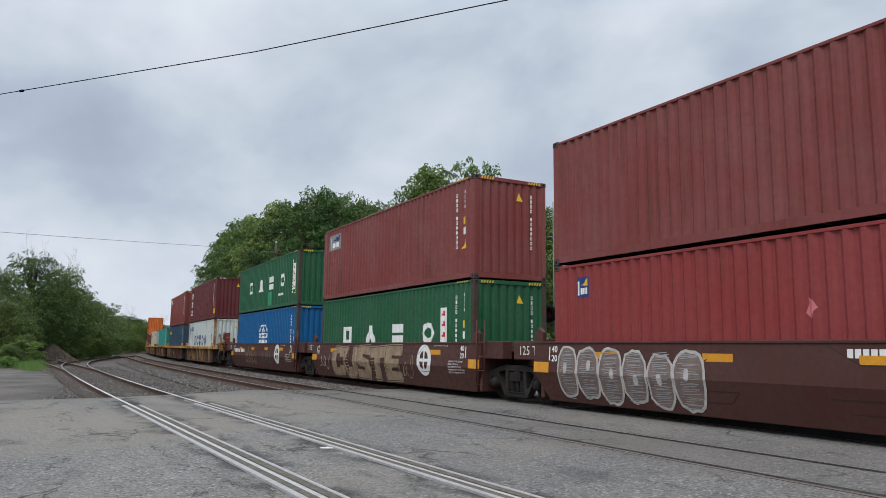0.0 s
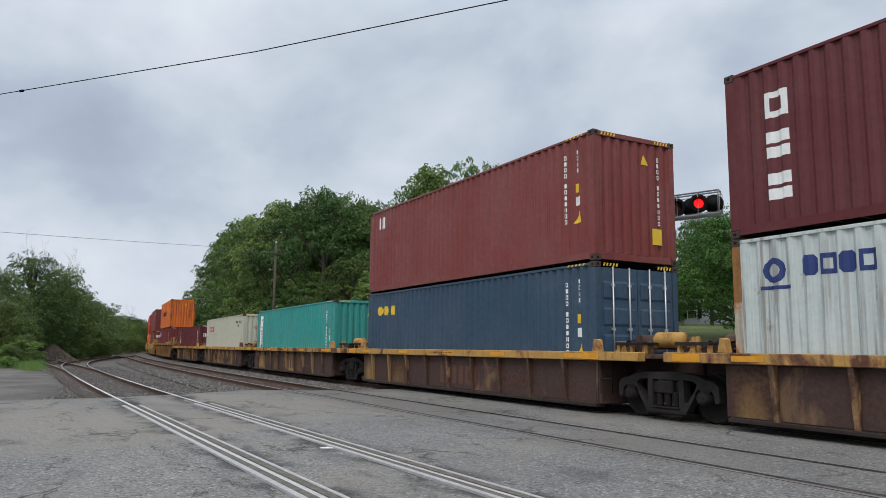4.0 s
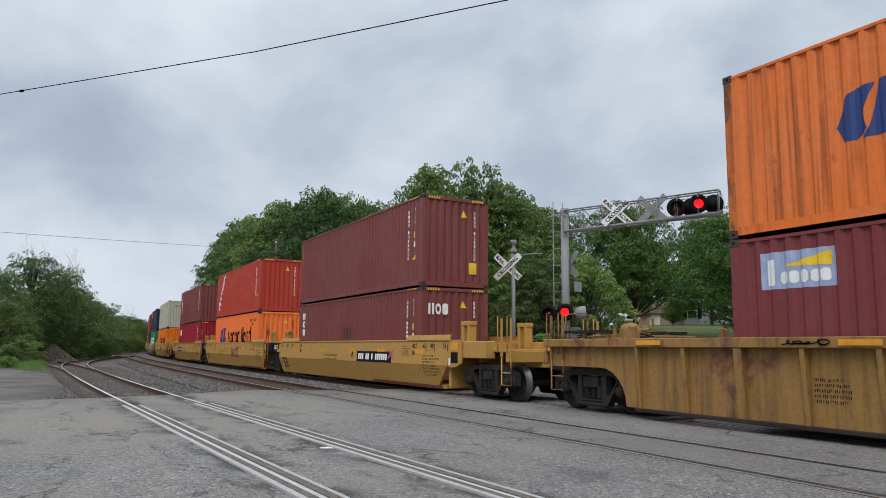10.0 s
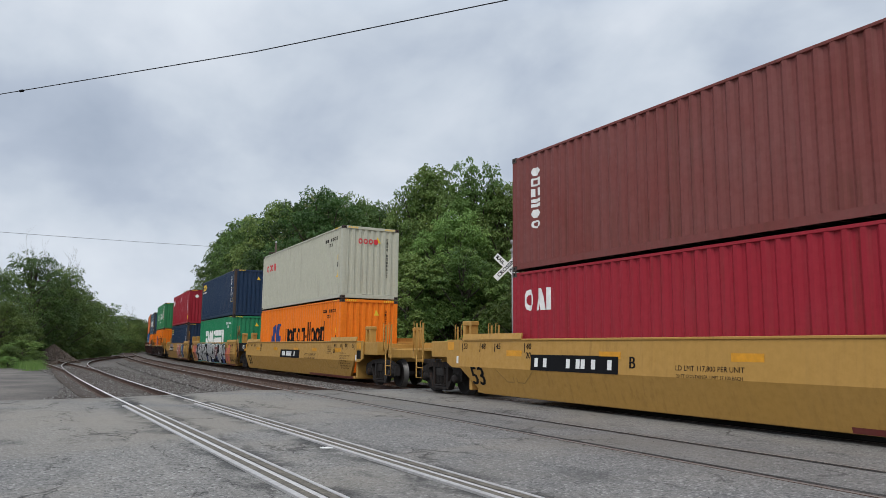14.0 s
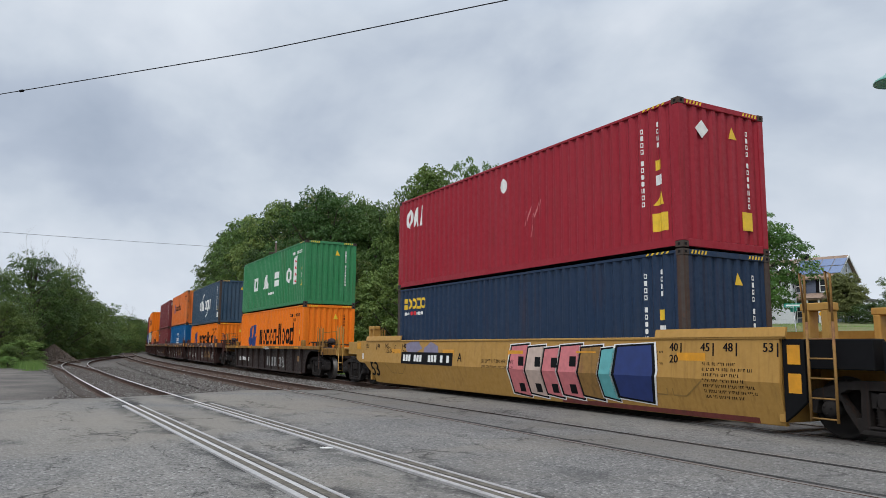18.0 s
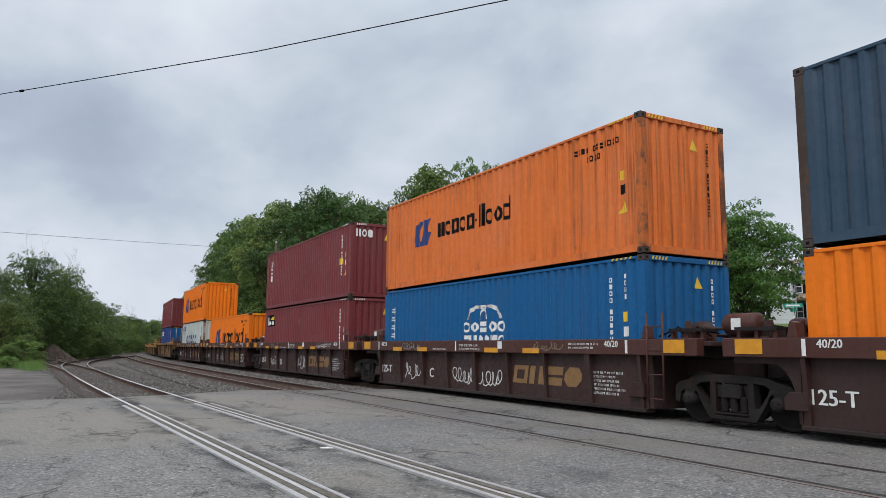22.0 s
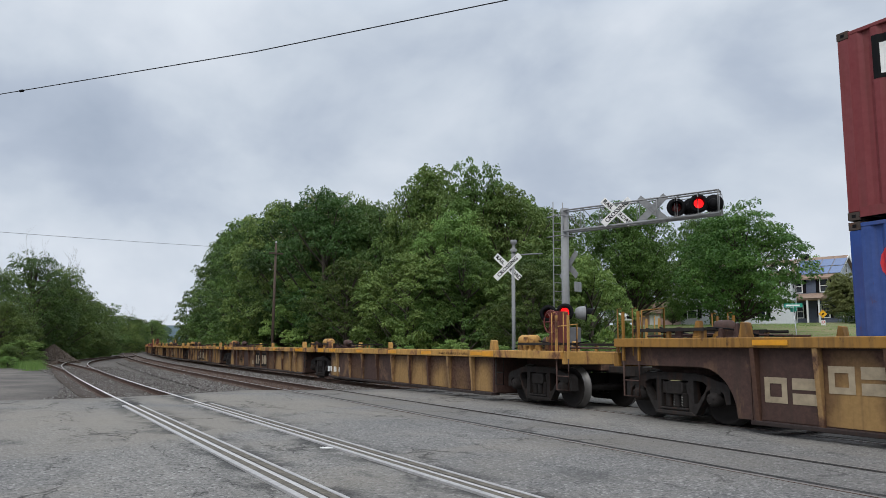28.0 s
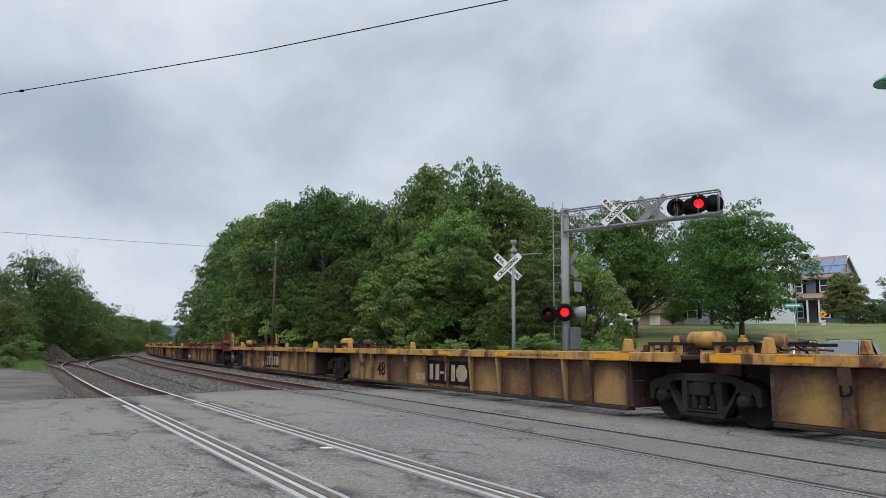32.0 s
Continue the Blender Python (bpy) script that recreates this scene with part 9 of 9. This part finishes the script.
def build_poles():
    pole = thing("utility_pole", "brown timber utility pole beside the tracks", "utility pole", "", pose(-51.9, 14.95, -0.4))
    part("pole", Geo().tube([(0, 0, 0), (-0.03, 0, 5), (-0.1, 0, 9.15)], [0.115, 0.10, 0.075], 10), M_WOODPOLE, pole)
    part("insulator", Geo().lathe([(0.0, 9.30), (0.05, 9.28), (0.07, 9.20), (0.04, 9.13)], (-0.1, 0, 0), "z", 10), M_GALV, pole)
    part("crossarm", Geo().box(-0.06, 0.06, -0.5, 0.5, 8.35, 8.45), M_WOODPOLE, pole)
    for x, y, top in ((-98.3, 30.8, 14.6), (-77.6, -14.0, 11.6)):
        far = thing("utility_pole", "tall timber utility pole standing among the trees", "utility pole", "", pose(x, y, -0.4))
        part("pole", Geo().tube([(0, 0, 0), (0, 0, top + 0.4)], [0.16, 0.1], 10), M_WOODPOLE, far)
    a, b = Vector((-98.3, 30.8, 14.5)), Vector((-77.6, -14.0, 11.5))
    wire("overhead_cable", [a.lerp(b, k / 12) + Vector((0, 0, -0.18 * 4 * (k / 12) * (1 - k / 12))) for k in range(13)], 0.018, "thin dark cable running behind the wood")
    p = [Vector((-30.17, -4.88, 9.0)), Vector((-25.93, -1.45, 9.0)), Vector((-18.58, 4.55, 9.0)), Vector((-12.79, 8.69, 9.0)), Vector((-10.71, 10.1, 9.02))]
    for x, y in ((-38.65, -11.74), (5.93, 21.38)):
        post = thing("utility_pole", "timber utility pole carrying the overhead cable", "utility pole", "", pose(x, y, -0.4))
        part("pole", Geo().tube([(0, 0, 0), (0, 0, 9.7)], [0.16, 0.11], 10), M_WOODPOLE, post)
    cable = wire("overhead_cable", [p[0] + (p[0] - p[1]) * 2] + p + [p[4] + (p[4] - p[3]) * 8], 0.013, "dark overhead cable across the sky")
    part("clamp", Geo().tube([(-25.25, -0.9, 8.99), (-25.15, -0.82, 8.99)], 0.04, 8), M_BLACK, cable)
    lamp = thing("street_lamp", "street lamp with a pale green metal shade", "street lamp", "", pose(-5.75, 13.9, -0.02))
    c = (-0.92, -1.53, 0)
    g = Geo().lathe([(0.02, 6.13), (0.07, 6.11), (0.08, 6.03), (0.14, 6.01), (0.16, 5.97), (0.30, 5.89), (0.33, 5.85), (0.33, 5.83), (0.28, 5.845), (0.05, 5.93)], c, "z", 24)
    part("shade", g, plain("pale green enamel", (0.12, 0.34, 0.27), 0.4), lamp)
    g = Geo().tube([(c[0], c[1], 6.0), (c[0], c[1], 6.2), (-0.7, -1.1, 6.4), (0, 0, 6.4)], 0.03, 8).tube([(0, 0, 0), (0, 0, 6.5)], 0.07, 10)
    part("pole", g, M_GALV, lamp)


build_poles()


# ---- houses, vehicles, signs beyond the tracks ----
M_BLUESIDING = plain("slate blue siding", (0.085, 0.10, 0.145), 0.6)
M_WHITESIDING = plain("white siding", (0.55, 0.58, 0.60), 0.6, vary=0.06)
M_SHINGLE = plain("brown roof shingle", (0.24, 0.165, 0.12), 0.85, vary=0.3, scale=3)
# base blue is lightened to paint in the reflected sky
M_SOLAR = plain("solar glass with sky reflection tint", (0.11, 0.16, 0.29), 0.15, vary=0.1)
M_GABLE = plain("pale gable boards", (0.42, 0.46, 0.52), 0.6, vary=0.06)
M_TRIM = plain("white trim", (0.7, 0.7, 0.7), 0.5, vary=0.05)


def glass_material():
    m, t, b = material("dark window glass")
    b.inputs["Base Color"].default_value, b.inputs["Roughness"].default_value = (0.02, 0.025, 0.03, 1), 0.05
    return m


M_PANE = glass_material()


def window(parent, x, y, z, w, h, heading, shutters=True):
    m = pose(x, y, z, 0, 0, heading)
    g = Geo()
    for a, b, c, d in ((-w / 2, w / 2, h / 2 - .09, h / 2), (-w / 2, w / 2, -h / 2, -h / 2 + .09), (-w / 2, -w / 2 + .09, -h / 2, h / 2), (w / 2 - .09, w / 2, -h / 2, h / 2), (-w / 2, w / 2, -.03, .03)):
        g.box(a, b, -0.06, 0.02, c, d)
    fr = part("window", g, M_TRIM, parent, m=m)
    part("pane", Geo().box(-w / 2 + .05, w / 2 - .05, -0.02, 0.0, -h / 2 + .05, h / 2 - .05), M_PANE, fr)
    if shutters:
        for s in (-1, 1):
            part("shutter", Geo().box(s * (w / 2 + .03) if s > 0 else -w / 2 - .38, w / 2 + .38 if s > 0 else -w / 2 - .03, -0.05, 0.0, -h / 2, h / 2), M_BLACK, fr)


def house(x, y, z, spin, w, d, eave, ridge, siding_mat, label, solar=False, porch=False):
    """Gabled two-storey house; ridge along its local x, front towards local -y."""
    ob = thing("house", label, "house", "", pose(x, y, z, 0, 0, spin))
    # one hull: gable section drawn out along x, its front face stepped board by board
    poly = [(d / 2, -2.0), (d / 2, eave), (0, ridge), (-d / 2, eave)]
    n = int(eave / 0.22)
    for k in range(n):
        z = eave - 0.22 * (k + 1)
        poly += [(-d / 2 - 0.035, z), (-d / 2, z)]
    poly.append((-d / 2, -2.0))
    g = Geo().prism(poly, "x", -w / 2, w / 2)
    part("wall", g, siding_mat, ob)
    r = Geo()
    for s in (-1, 1):
        e = (eave - 0.25, s * (d / 2 + 0.45))
        r.add([(-w / 2 - .4, e[1], e[0]), (w / 2 + .4, e[1], e[0]), (w / 2 + .4, 0, ridge + .06), (-w / 2 - .4, 0, ridge + .06), (-w / 2 - .4, e[1], e[0] - .16), (w / 2 + .4, e[1], e[0] - .16), (w / 2 + .4, 0, ridge - .1), (-w / 2 - .4, 0, ridge - .1)], [(0, 1, 2, 3), (4, 7, 6, 5), (0, 4, 5, 1), (1, 5, 6, 2), (0, 3, 7, 4)])
    roof = part("roof", r, M_SHINGLE, ob)
    if solar:
        part("gable", Geo().prism([(-d / 2, eave - 0.1), (d / 2, eave - 0.1), (0, ridge - 0.15)], "x", w / 2 + 0.005, w / 2 + 0.03), M_GABLE, ob)
    rake = Geo()
    for s in (-1, 1):
        for e in (-1, 1):
            xx = s * (w / 2 + 0.41)
            rake.prism([(e * (d / 2 + .47), eave - .42), (e * (d / 2 + .47), eave - .2), (0, ridge + .08), (0, ridge - .16)], "x", xx - .03, xx + .03)
    part("rake_board", rake, M_TRIM, ob)
    if solar:
        sl = math.atan2(ridge - eave + .25, d / 2 + .45)
        for i in range(4):
            for k in range(2):
                cx = -w / 2 + 0.95 + i * 1.3
                f = 0.32 + 0.36 * k
                cy, cz = -(d / 2 + .45) * (1 - f), (eave - .25) + (ridge - eave + .3) * f
                p = part("solar_panel", Geo().box(-0.60, 0.60, -0.74, 0.74, 0.05, 0.09), M_SOLAR, roof, m=pose(cx, cy, cz, math.degrees(sl)))
                part("panel_frame", Geo().box(-0.63, 0.63, -0.78, 0.78, 0.03, 0.06), M_ALU, roof, m=pose(cx, cy, cz, math.degrees(sl)))
    part("chimney", Geo().box(-w / 2 + .5, -w / 2 + 1.1, -0.3, 0.3, ridge - 1.0, ridge + 0.5), M_BLACK, roof)
    for zz in ((1.4, 4.2) if eave > 4.5 else (1.4,)):
        for f in (-0.3, 0.25):
            window(ob, w * f, -d / 2 - 0.03, zz, 0.95, 1.5, 0)
        for f in (-0.22, 0.25):
            window(ob, w / 2 + 0.03, d * f, zz, 0.95, 1.5, 90)
    window(ob, w / 2 + 0.03, 0, eave + 1.0, 0.6, 1.1, 90, False)
    if porch:
        g = Geo().box(-w / 2, w / 2 - 1, -d / 2 - 2.2, -d / 2, 2.55, 2.75)
        g.prism([(-d / 2 - 2.3, 2.72), (-d / 2, 2.72), (-d / 2, 3.4)], "x", -w / 2 - .1, w / 2 - .9)
        part("porch_roof", g, M_SHINGLE, ob)
        for k in range(4):
            xx = -w / 2 + 0.2 + k * (w - 1.4) / 3
            part("porch_post", Geo().box(xx - .08, xx + .08, -d / 2 - 2.1, -d / 2 - 1.94, 0, 2.6), M_TRIM, ob)
        part("porch_floor", Geo().box(-w / 2, w / 2 - 1, -d / 2 - 2.2, -d / 2, -1, 0.05), M_TRIM, ob)
        g = Geo().box(w / 2 + .02, w / 2 + 2.6, -d / 2 + .5, d / 2 - .5, 2.5, 2.7)
        g.prism([(w / 2 + .02, 2.7), (w / 2 + 2.7, 2.7), (w / 2 + .02, 3.3)], "y", -d / 2 + .4, d / 2 - .4)
        part("porch_roof", g, M_ALU, ob)
        for k in range(4):
            yy = -d / 2 + 0.7 + k * (d - 1.4) / 3
            part("porch_post", Geo().box(w / 2 + 2.35, w / 2 + 2.5, yy - .08, yy + .08, 0, 2.5), M_TRIM, ob)
    return ob


M_CARGLASS = glass_material()
M_CARGLASS.node_tree.nodes["Principled BSDF"].inputs["IOR"].default_value = 2.1


def suv(x, y, z, spin, paint, label):
    """A parked sport utility vehicle, nose towards local -y."""
    ob = thing("suv", label, "car", "waiting cars", pose(x, y, z, 0, 0, spin))
    g = Geo()
    # body: stations along y with half width and lower/upper heights
    st = [(-2.35, 0.70, 0.45, 0.80), (-2.25, 0.88, 0.32, 0.98), (-1.3, 0.94, 0.28, 1.08), (-0.95, 0.95, 0.28, 1.12), (1.9, 0.95, 0.28, 1.14), (2.25, 0.92, 0.32, 1.12), (2.35, 0.84, 0.4, 1.05)]
    for yy, hw, z0, z1 in st:
        for a, b in ((-hw * .9, z0), (-hw, z0 + .2), (-hw, z1 - .1), (-hw * .93, z1), (hw * .93, z1), (hw, z1 - .1), (hw, z0 + .2), (hw * .9, z0)):
            g.v.append((a, yy, b))
    for i in range(len(st) - 1):
        for k in range(8):
            g.f.append((i * 8 + k, i * 8 + (k + 1) % 8, (i + 1) * 8 + (k + 1) % 8, (i + 1) * 8 + k)), g.s.append(True), g.mi.append(0)
    g.f += [tuple(range(7, -1, -1)), tuple((len(st) - 1) * 8 + k for k in range(8))]
    g.s += [False, False]
    g.mi += [0, 0]
    part("body", g, paint, ob)
    # cabin pillars and roof
    r = Geo()
    rs = [(-0.15, 0.66, 1.64), (0.1, 0.72, 1.71), (1.2, 0.73, 1.73), (2.0, 0.70, 1.68), (2.1, 0.66, 1.62)]
    for yy, hw, zz in rs:
        r.v += [(-hw, yy, zz - .05), (-hw * .8, yy, zz), (hw * .8, yy, zz), (hw, yy, zz - .05)]
    for i in range(4):
        for k in range(3):
            r.f.append((i * 4 + k, i * 4 + k + 1, (i + 1) * 4 + k + 1, (i + 1) * 4 + k)), r.s.append(True), r.mi.append(0)
    for s in (-1, 1):
        for (ya, xa, za), (yb, xb, zb) in (((-0.98, .88, 1.08), (-0.15, .66, 1.62)), ((0.35, .92, 1.12), (0.35, .72, 1.68)), ((1.35, .92, 1.12), (1.3, .72, 1.68)), ((2.28, .86, 1.1), (2.08, .66, 1.6))):
            if ya in (0.35, 1.35):
                part("pillar", Geo().tube([(s * xa, ya, za), (s * xb, yb, zb)], 0.035, 6), M_BLACK, ob)
            else:
                r.tube([(s * xa, ya, za), (s * xb, yb, zb)], 0.035, 6)
    part("roof", r, paint, ob)
    w = Geo().add([(-.85, -0.98, 1.09), (.85, -0.98, 1.09), (.64, -0.16, 1.62), (-.64, -0.16, 1.62)], [(0, 1, 2, 3)])
    part("windscreen", w, M_CARGLASS, ob)
    part("rear_window", Geo().add([(-.82, 2.27, 1.12), (.82, 2.27, 1.12), (.62, 2.1, 1.6), (-.62, 2.1, 1.6)], [(0, 1, 2, 3)]), M_CARGLASS, ob)
    for s in (-1, 1):
        for a, b, c, d in ((-0.85, 0.3, -0.12, 0.32), (0.42, 1.28, 0.42, 1.25), (1.42, 2.2, 1.36, 2.0)):
            part("side_window", Geo().add([(s * .91, a, 1.12), (s * .91, b, 1.12), (s * .70, d, 1.63), (s * .70, c, 1.63)], [(0, 1, 2, 3)]), M_CARGLASS, ob)
        part("mirror", Geo().box(s * 1.02 - .1, s * 1.02 + .1, -0.78, -0.66, 1.1, 1.26), paint, ob, bevel=0.03)
        part("roof_rail", Geo().tube([(s * .62, 0.1, 1.72), (s * .62, 0.25, 1.755), (s * .62, 1.75, 1.755), (s * .62, 1.9, 1.71)], 0.014, 6), M_BLACK, ob)
        part("headlight", Geo().box(s * .68 - .16, s * .68 + .16, -2.34, -2.2, 0.78, 0.92), M_TRIM, ob, bevel=0.03)
        for yy in (-1.45, 1.4):
            wh = Geo().lathe([(0.0, -.11), (0.2, -.12), (0.24, -.1), (0.345, -.1), (0.36, 0), (0.345, .1), (0.2, .1)], (s * .84, yy, 0.36), "x", 20)
            part("wheel", wh, M_BLACK, ob)
    part("grille", Geo().box(-.45, .45, -2.38, -2.3, .55, .82), M_BLACK, ob, bevel=0.02)
    return ob


def build_far_side():
    zl = lambda x, y: -0.42 + lawn_height(x, y)
    house(-51.9, 78.4, 4.4, 14.5, 5.0, 6.4, 5.3, 7.7, M_BLUESIDING, "slate blue two-storey house with solar panels and white trim", True, True)
    house(-49.6, 60.5, 3.75, 33, 11.0, 8.0, 4.9, 6.3, M_WHITESIDING, "white clapboard house behind the maples", False, False)
    suv(-17.15, 23.15, -0.02, 14, plain("silver car paint", (0.62, 0.63, 0.64), 0.25, 0.5, 0.03), "silver sport utility vehicle waiting at the crossing")
    suv(-19.1, 29.9, 0.12, 14, plain("grey green car paint", (0.16, 0.20, 0.20), 0.25, 0.5, 0.03), "grey green sport utility vehicle waiting behind another")
    suv(-52.9, 48.8, zl(-52.9, 48.8), 70, plain("white car paint", (0.7, 0.7, 0.7), 0.3, 0.0, 0.03), "white vehicle parked under the trees")
    shed = thing("garden_shed", "small tan-roofed garden shed beside the trees", "shed", "", pose(-51.9, 52.7, zl(-51.9, 52.7), 0, 0, 25))
    part("wall", Geo().box(-1.7, 1.7, -1.2, 1.2, -0.5, 1.1), plain("pinkish shed siding", (0.35, 0.24, 0.22), 0.7), shed)
    part("roof", Geo().prism([(-1.5, 1.05), (1.5, 1.05), (0, 2.2)], "x", -1.95, 1.95), M_SHINGLE, shed)
    part("door", Geo().box(-0.5, 0.5, -1.23, -1.2, -0.3, 0.95), M_TRIM, shed)
    # street name blade, warning diamond
    s = thing("street_sign", "green street name sign on a leaning grey post", "street sign", "", pose(-28.75, 40.75, zl(-28.75, 40.75)))
    part("post", Geo().tube([(0, 0, 0), (-0.26, 0, 3.35)], 0.03, 8), M_GALV, s)
    b = part("name_blade", Geo().box(-0.52, 0.52, -0.012, 0.012, -0.12, 0.12), plain("green sign sheeting", (0.02, 0.28, 0.2), 0.4), s, m=pose(-0.24, 0, 3.3, 0, 0, 40))
    part("name_bar", Geo().box(-0.42, 0.36, -0.016, -0.013, -0.05, 0.05), M_WHITE, b)
    part("name_blade", Geo().box(-0.4, 0.4, -0.012, 0.012, -0.12, 0.12), plain("green sign sheeting", (0.02, 0.28, 0.2), 0.4), s, m=pose(-0.24, 0, 3.04, 0, 0, -30))
    s = thing("warning_sign", "yellow diamond warning sign with a white plate below", "road sign", "", pose(-38.72, 58.32, zl(-38.7, 58.3)))
    top = 4.53 - zl(-38.7, 58.3)
    part("post", Geo().tube([(0, 0, -.2), (0, 0, top + 0.4)], 0.04, 8), M_WOODPOLE, s)
    dm = part("diamond", Geo().box(-0.25, 0.25, -0.02, 0.0, -0.25, 0.25), plain("yellow sign sheeting", (0.75, 0.38, 0.01), 0.4), s, m=pose(0, -0.06, top, 0, 0, 33) @ pose(0, 0, 0, 0, 45, 0))
    part("symbol", Geo().box(-0.05, 0.08, -0.026, -0.021, -0.08, 0.1), M_BLACK, dm)
    pl = part("plate", Geo().box(-0.17, 0.17, -0.02, 0.0, -0.22, 0.22), M_WHITE, s, m=pose(0, -0.06, top - 0.75, 0, 0, 33))
    part("symbol", Geo().lathe([(0.07, -0.024), (0.12, -0.024), (0.12, -0.021)], (0, 0, 0.06), "y", 16), M_REDINK, pl)
    # far hill, its blue distance haze mixed into the base colour
    g = Geo()
    n = 40
    for i in range(n + 1):
        f = i / n
        x, y = -1900 + 200 * f, -400 + 1500 * f
        hh = 55 + 22 * noise.noise((f * 6, 1.5, 0)) + 12 * noise.noise((f * 17, 3, 0))
        g.v += [(x, y, -2), (x - 60, y, hh * .7), (x - 200, y, hh)]
        if i:
            for k in range(2):
                g.f.append((3 * i - 3 + k, 3 * i + k, 3 * i + k + 1, 3 * i - 2 + k)), g.s.append(True), g.mi.append(0)
    tagged(new("backdrop", g.mesh("backdrop", plain("hazy far woodland", (0.055, 0.085, 0.10), 0.95, vary=0.3, scale=0.02))), "hazy blue wooded hill far beyond the curve", kind="structure")


build_far_side()


# ---- motion: the train rolls past at a steady speed ----
def motions():
    times = [float(i) for i in range(33)]
    for ob, s, z in CONTAINERS:
        walk(ob, [(t, on_track(s + SPEED * t, z)) for t in times])
    for ob, s in CARS:
        walk(ob, [(t, on_track(s + SPEED * t)) for t in times])
    # wheels turn while they are near
    for ob, dx, s in WHEELSETS:
        t0 = max(0.0, min(31.0, (-75.0 - s) / SPEED))
        t1 = max(t0 + 0.5, min(32.0, (3.0 - s) / SPEED))
        n0, n1 = round(t0 * FPS), round(t1 * FPS)
        rows = [(0.0, pose(dx, 0, 0.457))] if n0 > 0 else []
        step = math.degrees(SPEED / FPS / 0.457)
        rows += [(n / FPS, pose(dx, 0, 0.457, 0, step * (n - n0), 0)) for n in range(n0, n1 + 1)]
        if n1 < 32 * FPS:
            rows.append((32.0, pose(dx, 0, 0.457, 0, step * (n1 - n0), 0)))
        walk(ob, rows)


motions()
